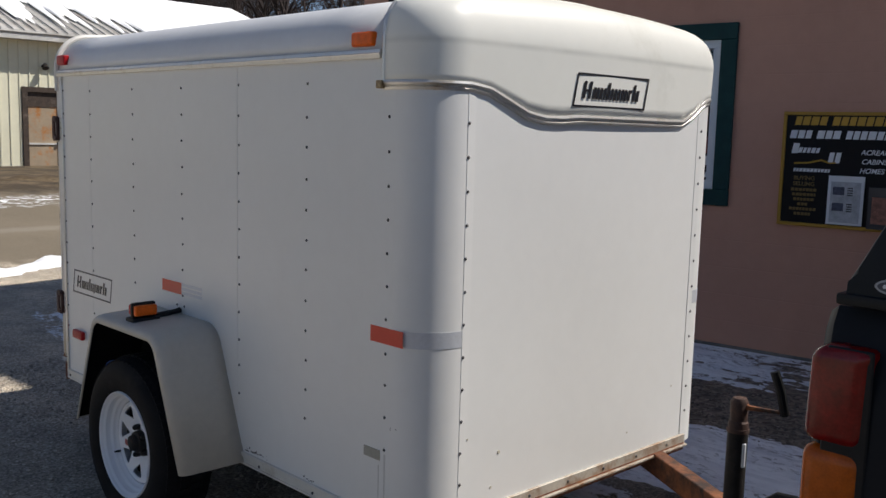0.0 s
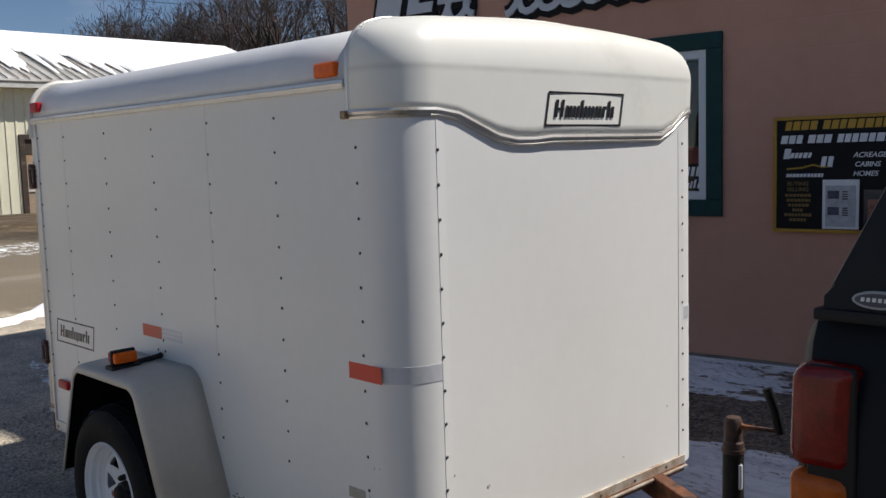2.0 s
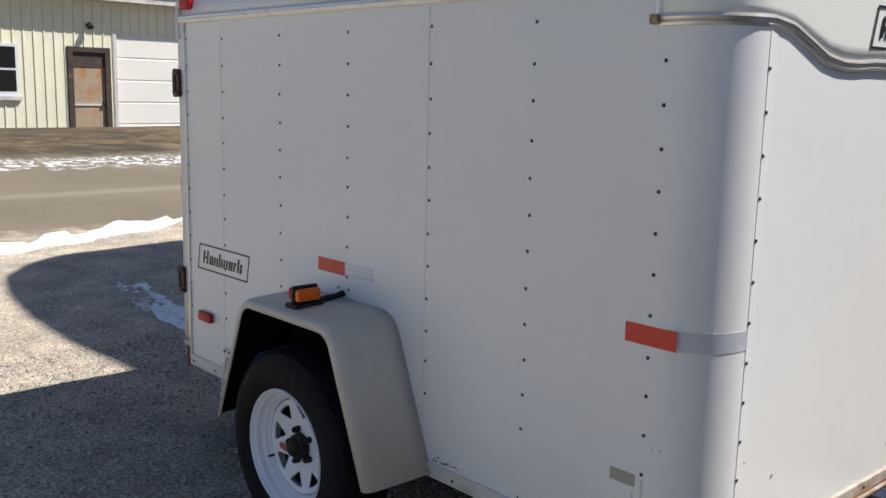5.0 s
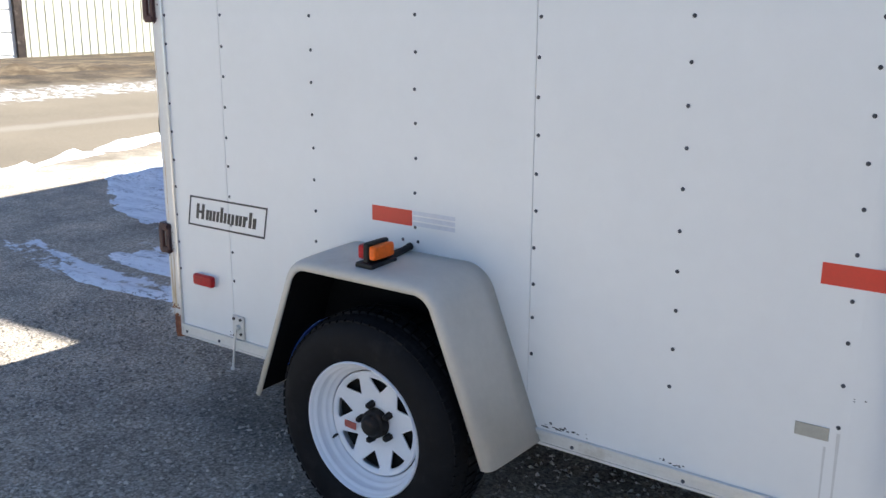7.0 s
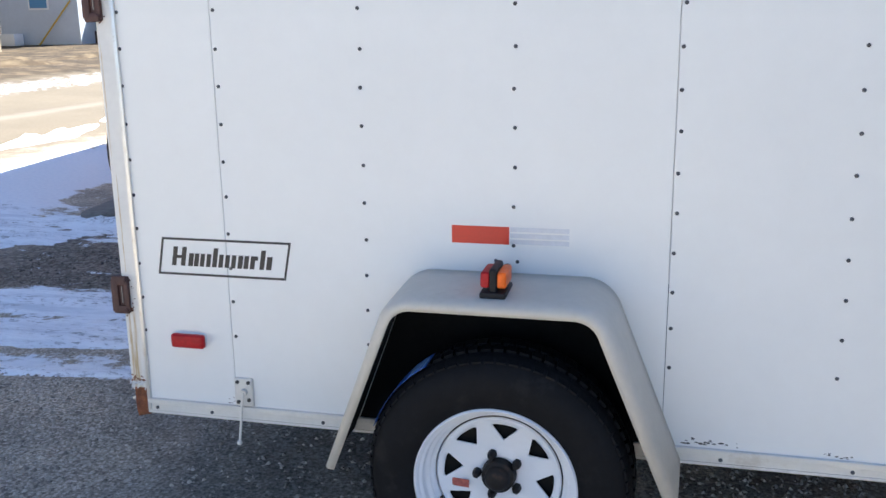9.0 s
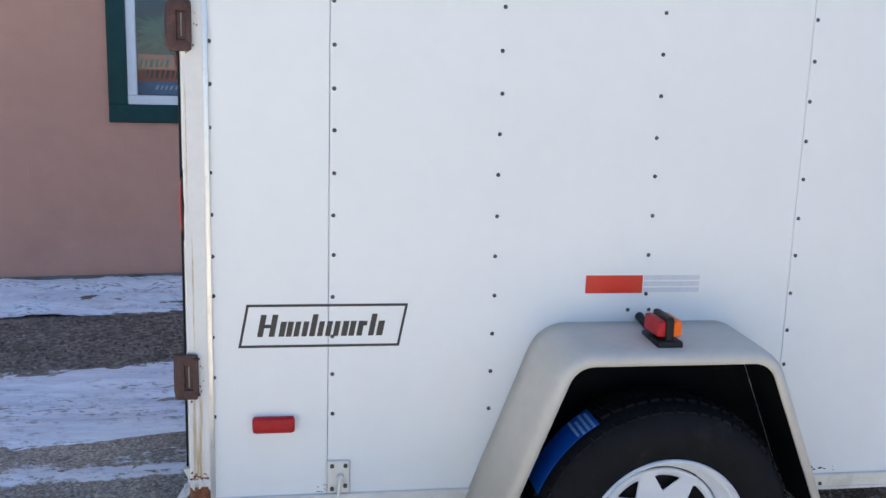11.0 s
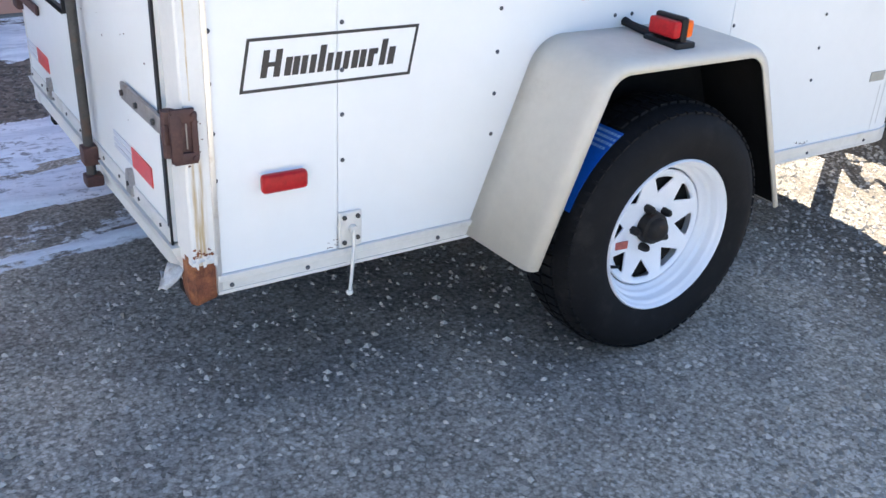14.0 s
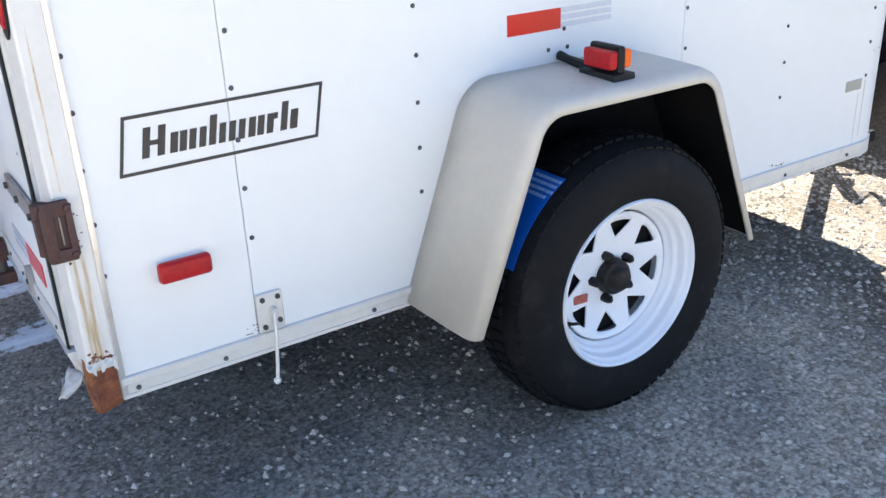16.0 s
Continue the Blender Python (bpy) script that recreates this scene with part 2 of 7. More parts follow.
PINK = mat("salmon_painted_block", (0.51, 0.283, 0.208), 0.75, var=0.05, scale=1.2, bump=0.18, bscale=55, dirt=(0.46, 0.25, 0.183), dirt_at=0.6, dscale=1.3)
block_paint(PINK)
CONCRETE = mat("grey_concrete", (0.21, 0.19, 0.165), 0.9, var=0.15, scale=4, bump=0.4, bscale=60, dirt=(0.09, 0.077, 0.064), dirt_at=0.58, dscale=3)
GREEN = mat("dark_green_wood", (0.010, 0.046, 0.046), 0.5, var=0.12, scale=9, spec=0.2, bump=0.1, bscale=70)
VINYL = mat("white_vinyl_frame", (0.66, 0.69, 0.72), 0.4, var=0.03, scale=10)
# near-black carries the shade of rooms, doorway and deck openings in its colour
DARK_DEPTH = mat("shaded_depth_black", (0.03, 0.03, 0.033), 0.8, var=0.3, scale=3, spec=0.15)
TARROOF = mat("dark_flat_roof", (0.08, 0.08, 0.08), 0.9, var=0.2, scale=3)


def glass_mat():
    m = bpy.data.materials.new("window_glass")
    m.use_nodes = True
    nt = m.node_tree
    nt.nodes.remove(nt.nodes["Principled BSDF"])
    tr, gl, fr, mx = (nt.nodes.new("ShaderNode" + k) for k in ("BsdfTransparent", "BsdfGlossy", "Fresnel", "MixShader"))
    tr.inputs[0].default_value = (0.86, 0.9, 0.92, 1)
    gl.inputs["Roughness"].default_value = 0.01
    fr.inputs[0].default_value = 1.5
    for a, b in ((fr.outputs[0], mx.inputs[0]), (tr.outputs[0], mx.inputs[1]), (gl.outputs[0], mx.inputs[2]), (mx.outputs[0], nt.nodes["Material Output"].inputs[0])):
        nt.links.new(a, b)
    return m


GLASS = glass_mat()


# ---- mesh helpers ----
def box(bm, x0, x1, y0, y1, z0, z1, bevel=0.0, segs=2):
    vs = bmesh.ops.create_cube(bm, size=1.0)["verts"]
    for v in vs:
        v.co = Vector((x0 if v.co.x < 0 else x1, y0 if v.co.y < 0 else y1, z0 if v.co.z < 0 else z1))
    if bevel:
        es = list({e for v in vs for e in v.link_edges})
        bmesh.ops.bevel(bm, geom=es, offset=bevel, segments=segs, affect="EDGES", profile=0.6)
    return bm


def tube(bm, points, radius, n=8, caps=True):
    """A round bar along points; radius is one number or one for each point."""
    pts = [Vector(p) for p in points]
    rs = radius if isinstance(radius, (list, tuple)) else [radius] * len(pts)
    rings, up = [], None
    for i, p in enumerate(pts):
        d = (pts[min(i + 1, len(pts) - 1)] - pts[max(i - 1, 0)]).normalized()
        if up is None:
            up = d.orthogonal().normalized()
        up = (up - d * up.dot(d)).normalized()
        side = d.cross(up)
        rings.append([bm.verts.new(p + (up * math.cos(a) + side * math.sin(a)) * rs[i]) for a in (2 * math.pi * k / n for k in range(n))])
    for a, b in zip(rings, rings[1:]):
        for k in range(n):
            bm.faces.new((a[k], a[(k + 1) % n], b[(k + 1) % n], b[k]))
    if caps:
        bm.faces.new(rings[0][::-1])
        bm.faces.new(rings[-1])
    return bm


def lathe(bm, profile, n=48, axis="y", closed=True, a0=0.0, a1=2 * math.pi):
    """Turns (radius, along) pairs round the y axis (or z)."""
    full = abs(a1 - a0 - 2 * math.pi) < 1e-6
    rings = []
    for k in range(n if full else n + 1):
        a = a0 + (a1 - a0) * k / n
        c, s = math.cos(a), math.sin(a)
        rings.append([bm.verts.new((r * c, h, r * s) if axis == "y" else (r * c, r * s, h)) for r, h in profile])
    m = len(profile)
    for k in range(len(rings) if full else len(rings) - 1):
        a, b = rings[k], rings[(k + 1) % len(rings)]
        for i in range(m if closed else m - 1):
            bm.faces.new((a[i], a[(i + 1) % m], b[(i + 1) % m], b[i]))
    return bm


def prism(bm, poly, axis, a, b):
    """A polygon of pairs pushed from a to b along an axis (pairs are the other two axes in order)."""
    def at(p, h):
        return {"x": (h, p[0], p[1]), "y": (p[0], h, p[1]), "z": (p[0], p[1], h)}[axis]
    lo, hi = [bm.verts.new(at(p, a)) for p in poly], [bm.verts.new(at(p, b)) for p in poly]
    bm.faces.new(lo)
    bm.faces.new(hi[::-1])
    for i in range(len(poly)):
        j = (i + 1) % len(poly)
        bm.faces.new((lo[i], hi[i], hi[j], lo[j]))
    return bm


def sheet(bm, rows, thickness_dir=None):
    """A grid of points as one sheet."""
    vs = [[bm.verts.new(p) for p in row] for row in rows]
    for a, b in zip(vs, vs[1:]):
        for i in range(len(a) - 1):
            bm.faces.new((a[i], a[i + 1], b[i + 1], b[i]))
    return bm


def finish(bm, smooth=0.6):
    bmesh.ops.recalc_face_normals(bm, faces=bm.faces)
    for f in bm.faces:
        f.smooth = True
    if smooth is not None:
        for e in bm.edges:
            if len(e.link_faces) == 2 and e.calc_face_angle(0) > smooth:
                e.smooth = False


def part(name, bm, material, parent, label="", smooth=0.6):
    finish(bm, smooth)
    me = bpy.data.meshes.new(name)
    bm.to_mesh(me)
    bm.free()
    me.materials.append(material)
    ob = new(name, me)
    ob.parent = parent
    if label:
        ob["label"] = label
    return ob


def thing(name, place=(0, 0, 0), rz=0, label="", category="", group="", kind=""):
    ob = new(name)
    ob.matrix_world = pose(*place, 0, 0, rz)
    ob.empty_display_size = 0.1
    return tagged(ob, label, category, group, kind)


def solid(name, bm, material, label="", category="", group="", kind="", smooth=0.6, place=None):
    ob = part(name, bm, material, None, smooth=smooth)
    if place:
        ob.matrix_world = pose(*place)
    return tagged(ob, label, category, group, kind)


def arc(cx, cy, r, a0, a1, n):
    return [(cx + r * math.cos(radians(a0 + (a1 - a0) * k / n)), cy + r * math.sin(radians(a0 + (a1 - a0) * k / n))) for k in range(n + 1)]


# ---- ground ----
def zone_material():
    """Grey gravelly asphalt, tan dry road, earth verge, and worn snow, by place."""
    m = bpy.data.materials.new("ground_surface")
    m.use_nodes = True
    nt = m.node_tree
    b = nt.nodes["Principled BSDF"]
    b.inputs["Roughness"].default_value = 0.92
    geo = nt.nodes.new("ShaderNodeNewGeometry")
    sep = nt.nodes.new("ShaderNodeSeparateXYZ")
    nt.links.new(geo.outputs["Position"], sep.inputs[0])
    X, Y = sep.outputs[0], sep.outputs[1]

    def val(op, a, c, clamp=False):
        n = nt.nodes.new("ShaderNodeMath")
        n.operation, n.use_clamp = op, clamp
        for s, v in ((n.inputs[0], a), (n.inputs[1], c)):
            if isinstance(v, (int, float)):
                s.default_value = v
            else:
                nt.links.new(v, s)
        return n.outputs[0]

    def noise_tex(s, detail=8.0, rough=0.62, stretch=None):
        n = nt.nodes.new("ShaderNodeTexNoise")
        n.inputs["Scale"].default_value, n.inputs["Detail"].default_value, n.inputs["Roughness"].default_value = s, detail, rough
        src = geo.outputs["Position"]
        if stretch:
            mp = nt.nodes.new("ShaderNodeMapping")
            mp.inputs["Scale"].default_value = stretch
            mp.inputs["Rotation"].default_value = (0, 0, radians(8))
            nt.links.new(src, mp.inputs[0])
            src = mp.outputs[0]
        nt.links.new(src, n.inputs["Vector"])
        return n.outputs[0]

    def step(v, lo, hi):
        r = nt.nodes.new("ShaderNodeMapRange")
        r.interpolation_type = "SMOOTHSTEP"
        for i, q in enumerate((lo, hi)):
            r.inputs[1 + i].default_value = q
        nt.links.new(v, r.inputs[0])
        return r.outputs[0]

    def ramp(v, stops):
        r = nt.nodes.new("ShaderNodeValToRGB")
        while len(r.color_ramp.elements) < len(stops):
            r.color_ramp.elements.new(0.5)
        for e, (p, c) in zip(r.color_ramp.elements, stops):
            e.position, e.color = p, (*c, 1)
        nt.links.new(v, r.inputs[0])
        return r.outputs[0]

    def mix(a, c, fac):
        x = nt.nodes.new("ShaderNodeMix")
        x.data_type = "RGBA"
        nt.links.new(fac, x.inputs[0])
        nt.links.new(a, x.inputs[6])
        nt.links.new(c, x.inputs[7])
        return x.outputs[2]

    def stones(scale):
        v = nt.nodes.new("ShaderNodeTexVoronoi")
        v.inputs["Scale"].default_value = scale
        nt.links.new(geo.outputs["Position"], v.inputs["Vector"])
        return v

    big, mid, fine = noise_tex(0.35), noise_tex(2.6), noise_tex(26.0)
    st1, st2 = stones(100.0), stones(42.0)
    speck = noise_tex(75.0, 5.0, 0.75)
    chip = val("SUBTRACT", val("MULTIPLY", st1.outputs["Color"], 0.46), val("MULTIPLY", st1.outputs["Distance"], 0.22))
    grit = val("ADD", chip, val("ADD", val("MULTIPLY", fine, 0.26), val("MULTIPLY", val("ADD", val("MULTIPLY", val("SUBTRACT", speck, 0.5), 2.6), 0.5), 0.42)))
    asphalt = ramp(grit, [(0.20, (0.185, 0.156, 0.119)), (0.42, (0.40, 0.345, 0.27)), (0.60, (0.60, 0.53, 0.43)), (0.80, (0.82, 0.75, 0.63))])
    tone = ramp(mid, [(0.3, (0.62, 0.62, 0.63)), (0.5, (0.95, 0.94, 0.92)), (0.7, (1.32, 1.28, 1.22))])
    mul = nt.nodes.new("ShaderNodeMix")
    mul.data_type, mul.blend_type = "RGBA", "MULTIPLY"
    mul.inputs[0].default_value = 1.0
    nt.links.new(asphalt, mul.inputs[6])
    nt.links.new(tone, mul.inputs[7])
    asphalt = mul.outputs[2]
    road = ramp(val("ADD", val("MULTIPLY", fine, 0.5), val("MULTIPLY", big, 0.5)), [(0.3, (0.135, 0.110, 0.076)), (0.7, (0.245, 0.203, 0.142))])
    verge = ramp(val("ADD", val("MULTIPLY", noise_tex(1.3), 0.6), val("MULTIPLY", fine, 0.4)), [(0.38, (0.022, 0.017, 0.010)), (0.5, (0.075, 0.052, 0.028)), (0.64, (0.21, 0.155, 0.09))])
    gravel = ramp(val("ADD", val("MULTIPLY", st2.outputs["Color"], 0.6), val("MULTIPLY", mid, 0.4)), [(0.25, (0.085, 0.065, 0.048)), (0.55, (0.21, 0.165, 0.122)), (0.85, (0.40, 0.33, 0.26))])
    wob = val("MULTIPLY", val("SUBTRACT", mid, 0.5), 1.6)
    Yw = val("ADD", val("SUBTRACT", Y, val("MULTIPLY", X, 0.125)), val("MULTIPLY", wob, 0.35))
    Xw = val("ADD", X, wob)
    tan = ramp(grit, [(0.2, (0.055, 0.041, 0.026)), (0.5, (0.125, 0.098, 0.064)), (0.8, (0.25, 0.20, 0.14))])
    asphalt = mix(asphalt, tan, step(val("ADD", val("ADD", X, val("MULTIPLY", wob, 1.2)), val("MULTIPLY", val("SUBTRACT", big, 0.5), 5.0)), 1.2, 2.8))
    # damp ground and the trailer's own shade, painted darker round its rear
    damp_shade_area = val("MULTIPLY", val("MULTIPLY", step(val("ADD", Y, val("MULTIPLY", wob, 0.45)), -0.95, -0.35), step(Y, 2.0, 1.4)),
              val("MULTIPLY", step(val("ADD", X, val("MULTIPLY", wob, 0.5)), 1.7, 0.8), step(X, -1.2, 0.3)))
    damp_shade = nt.nodes.new("ShaderNodeMix")
    damp_shade.data_type, damp_shade.blend_type = "RGBA", "MULTIPLY"
    nt.links.new(damp_shade_area, damp_shade.inputs[0])
    nt.links.new(asphalt, damp_shade.inputs[6])
    damp_shade.inputs[7].default_value = (0.62, 0.64, 0.68, 1)
    asphalt = damp_shade.outputs[2]
    col = mix(asphalt, road, step(Xw, -5.6, -6.4))
    col = mix(col, verge, step(Xw, -13.2, -14.6))
    col = mix(col, gravel, val("MULTIPLY", step(Yw, 1.9, 2.5), step(X, -3.4, -2.6)))
    pale = nt.nodes.new("ShaderNodeRGB")
    pale.outputs[0].default_value = (0.52, 0.49, 0.44, 1)
    col = mix(col, pale.outputs[0], val("MULTIPLY", val("MULTIPLY", step(val("ADD", X, val("MULTIPLY", wob, 0.3)), -9.75, -9.4), step(val("ADD", X, val("MULTIPLY", wob, 0.3)), -8.9, -9.25)), 0.16))
    # snow: trodden and driven over, in a band behind the trailer that bends towards the road, and along the shop
    left = val("MINIMUM", val("ADD", X, 1.5), 0.0)
    bend = val("SUBTRACT", val("SUBTRACT", Y, val("MULTIPLY", X, 0.125)), val("MULTIPLY", val("MULTIPLY", left, left), 0.13))
    lane = nt.nodes.new("ShaderNodeCombineXYZ")
    nt.links.new(val("MULTIPLY", X, 0.6), lane.inputs[0])
    nt.links.new(val("MULTIPLY", bend, 4.6), lane.inputs[1])
    streak_n = nt.nodes.new("ShaderNodeTexNoise")
    streak_n.inputs["Scale"].default_value, streak_n.inputs["Detail"].default_value, streak_n.inputs["Roughness"].default_value = 1.0, 9.0, 0.66
    nt.links.new(lane.outputs[0], streak_n.inputs["Vector"])
    streak = streak_n.outputs[0]
    spots = noise_tex(6.5, 12.0, 0.78)
    band = val("MULTIPLY", val("MULTIPLY", step(bend, 1.15, 1.6), step(bend, 2.75, 2.2)), step(X, -2.9, -2.0))
    track = val("MULTIPLY", val("MULTIPLY", step(bend, 0.92, 1.06), step(bend, 1.44, 1.25)), step(X, -3.8, -3.1))
    mass = val("MULTIPLY", val("MULTIPLY", step(bend, 1.85, 2.3), step(bend, 4.8, 4.0)), val("MULTIPLY", step(X, -2.5, -3.3), step(X, -6.0, -5.2)))
    band = val("MAXIMUM", band, track)
    wallside = val("MULTIPLY", step(Yw, 3.05, 3.55), step(X, -3.3, -2.3))
    amount = val("ADD", val("MULTIPLY", val("MAXIMUM", band, mass), 0.52), val("MULTIPLY", val("MULTIPLY", wallside, 0.52), step(X, 2.6, 1.4)))
    lot = val("MULTIPLY", val("MULTIPLY", step(Y, 3.6, 4.6), step(X, -3.4, -4.0)), val("MULTIPLY", step(X, -6.2, -5.2), 0.75))
    amount = val("ADD", amount, lot)
    scatter = val("MULTIPLY", val("MULTIPLY", step(X, -4.6, -3.4), step(Y, 0.9, 1.6)), 0.29)
    amount = val("MAXIMUM", amount, scatter)
    cover = val("ADD", amount, val("MULTIPLY", val("SUBTRACT", val("ADD", val("MULTIPLY", streak, 0.5), val("MULTIPLY", spots, 0.5)), 0.5), 2.1))
    snow_fac = step(cover, 0.45, 0.54)
    verge_snow = val("MULTIPLY", val("MULTIPLY", step(Xw, -12.2, -12.6), step(Xw, -13.8, -13.3)), step(spots, 0.5, 0.56))
    snow_fac = val("MAXIMUM", snow_fac, verge_snow)
    snow = ramp(fine, [(0.3, (0.84, 0.86, 0.89)), (0.6, (0.95, 0.96, 0.97))])
    col = mix(col, snow, snow_fac)
    nt.links.new(col, b.inputs["Base Color"])
    bp = nt.nodes.new("ShaderNodeBump")
    bp.inputs["Strength"].default_value, bp.inputs["Distance"].default_value = 0.55, 0.011
    hsum = val("ADD", val("MULTIPLY", speck, 0.7), val("ADD", val("MULTIPLY", fine, 0.6), val("MULTIPLY", snow_fac, 1.6)))
    nt.links.new(hsum, bp.inputs["Height"])
    nt.links.new(bp.outputs[0], b.inputs["Normal"])
    return m


GROUND = zone_material()
SNOW = mat("clean_snow", (0.94, 0.95, 0.96), 0.7, var=0.05, scale=9, bump=0.8, bscale=22)


def trodden_snow():
    """Packed snow: thin grey streaks along the tyre lanes, dark grit in drifts."""
    m = mat("trodden_snow", (0.95, 0.96, 0.975), 0.7, var=0.03, scale=7, bump=0.9, bscale=26)
    nt = m.node_tree
    bs = nt.nodes["Principled BSDF"]
    src = bs.inputs["Base Color"].links[0].from_socket
    tc = next(n for n in nt.nodes if n.type == "TEX_COORD")

    def tex(scale, stretch, lo, hi, detail=9.0):
        mp, nz, mr = nt.nodes.new("ShaderNodeMapping"), nt.nodes.new("ShaderNodeTexNoise"), nt.nodes.new("ShaderNodeMapRange")
        mp.inputs["Scale"].default_value = stretch
        mp.inputs["Rotation"].default_value = (0, 0, radians(-5))
        nz.inputs["Scale"].default_value, nz.inputs["Detail"].default_value, nz.inputs["Roughness"].default_value = scale, detail, 0.7
        mr.inputs[1].default_value, mr.inputs[2].default_value = lo, hi
        nt.links.new(tc.outputs["Object"], mp.inputs[0])
        nt.links.new(mp.outputs[0], nz.inputs["Vector"])
        nt.links.new(nz.outputs[0], mr.inputs[0])
        return mr.outputs[0]

    def over(base, colour, fac, amount):
        k, mx = nt.nodes.new("ShaderNodeMath"), nt.nodes.new("ShaderNodeMix")
        k.operation, k.inputs[1].default_value = "MULTIPLY", amount
        nt.links.new(fac, k.inputs[0])
        mx.data_type = "RGBA"
        nt.links.new(k.outputs[0], mx.inputs[0])
        nt.links.new(base, mx.inputs[6])
        mx.inputs[7].default_value = (*colour, 1)
        return mx.outputs[2]

    out = over(src, (0.46, 0.48, 0.52), tex(1.0, (0.9, 9.0, 1.0), 0.47, 0.64), 0.50)
    out = over(out, (0.60, 0.62, 0.66), tex(3.0, (1.0, 3.0, 1.0), 0.47, 0.62), 0.30)
    grit = nt.nodes.new("ShaderNodeMath")
    grit.operation = "MULTIPLY"
    nt.links.new(tex(19.0, (1.0, 1.8, 1.0), 0.53, 0.59), grit.inputs[0])
    nt.links.new(tex(1.7, (0.8, 2.4, 1.0), 0.43, 0.58), grit.inputs[1])
    out = over(out, (0.13, 0.115, 0.10), grit.outputs[0], 0.75)
    nt.links.new(out, bs.inputs["Base Color"])
    return m


DIRTY_SNOW = trodden_snow()


def rise(x, y):
    """The land climbs gently behind the road."""
    def ease(a, c, v):
        v = min(max((v - a) / (c - a), 0), 1)
        return v * v * (3 - 2 * v)
    return ease(-10.5, -16.5, x) * (0.30 + 0.010 * max(0, y - 10) + 0.0006 * max(0, y - 14) ** 2 * (y < 60))


def ground():
    bm = bmesh.new()
    ticks = [-900, -300, -120, -60, -45, -36] + [-30 + 2 * k for k in range(38)] + [50, 60, 90, 120, 300, 900]
    sheet(bm, [[(x, y, rise(x, y)) for x in ticks] for y in ticks])
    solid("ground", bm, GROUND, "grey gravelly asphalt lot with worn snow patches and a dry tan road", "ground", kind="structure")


ground()


def ridge(points, width, height, seed):
    """A broken ridge of ploughed snow."""
    rnd = random.Random(seed)
    bm = bmesh.new()
    n = 90
    pts = [Vector(p) for p in points]
    rows = []
    for i in range(n + 1):
        f = i / n * (len(pts) - 1)
        k = min(int(f), len(pts) - 2)
        p = pts[k].lerp(pts[k + 1], f - k)
        d = (pts[k + 1] - pts[k]).normalized()
        s = Vector((-d.y, d.x, 0))
        w = width * (0.55 + 0.9 * noise.noise((i * 0.13, seed, 0)) + rnd.uniform(0, 0.25))
        w = max(w, 0.05)
        h = height * max(0.15, 0.7 + 1.2 * noise.noise((i * 0.31, seed, 5)) + rnd.uniform(-0.2, 0.3))
        rows.append([p + s * (w * u) + Vector((0, 0, h * q * (1 + rnd.uniform(-0.25, 0.25)) - 0.02)) for u, q in ((-1, 0), (-0.6, 0.6), (-0.1, 1), (0.35, 0.8), (0.75, 0.4), (1, 0))])
    sheet(bm, rows)
    return bm


solid("snow_ridge", ridge([(-4.7, -8, 0), (-5.2, 0.9, 0), (-5.9, 2.4, 0), (-6.9, 5, 0), (-6.6, 8.5, 0), (-8, 13, 0)], 0.32, 0.10, 3), SNOW,
      "low broken ridge of ploughed white snow beside the road", "snow", kind="stuff", smooth=None)


EARTH = mat("brown_earth_and_dead_grass", (0.085, 0.058, 0.030), 0.95, var=0.45, scale=1.6, dirt=(0.20, 0.15, 0.085), dirt_at=0.56, dscale=2.2, bump=0.8, bscale=14)
solid("earth_bank", ridge([(x, y, rise(x, y) - 0.04) for x, y in ((-16.4, -9), (-16.2, 4), (-16.5, 10), (-16.8, 18), (-17.0, 30))], 1.25, 0.15, 15), EARTH,
      "low lumpy bank of brown earth and dead grass along the road", "bank", kind="stuff", smooth=None)


def snow_patch(name, u0, u1, v0, v1, step, top, seed, label, cover=0.0, stretch=1.0):
    """Lumpy trodden snow on the lot: a sheet that dips under the ground where the ground is bare. u runs along the shop wall, v out from it."""
    bm = bmesh.new()
    nu, nv = int((u1 - u0) / step), int((v1 - v0) / step)
    c, s = math.cos(math.atan(0.125)), math.sin(math.atan(0.125))
    rows = []
    for j in range(nv + 1):
        v = v0 + (v1 - v0) * j / nv
        edge = min(1.0, (v - v0) / 0.25, (v1 - v) / (0.25 if v1 < 2 else 0.4))
        row = []
        for i in range(nu + 1):
            u = u0 + (u1 - u0) * i / nu
            e = min(edge, (u - u0) / 0.3, (u1 - u) / 1.1, 1.0)
            n = noise.fractal((u * 1.1, v * 2.2 * stretch, seed), 0.9, 2.1, 5) * 0.55 + noise.fractal((u * 6, v * 7 * stretch, seed + 3), 0.8, 2.0, 3) * 0.30
            h = top * (n + cover + 0.55 * (e - 1)) + 0.006 * noise.noise((u * 28, v * 28, seed))
            row.append((-2.82 + u * c + v * s, 4.05 + u * s - v * c, max(-0.012, min(h, top * 1.4))))
        rows.append(row)
    sheet(bm, rows)
    return solid(name, bm, DIRTY_SNOW, label, "snow", kind="stuff", smooth=None)


snow_patch("snow_bank", -0.6, 4.85, 0.02, 1.05, 0.032, 0.060, 11, "lumpy trodden snow lying along the shop wall", 0.34)


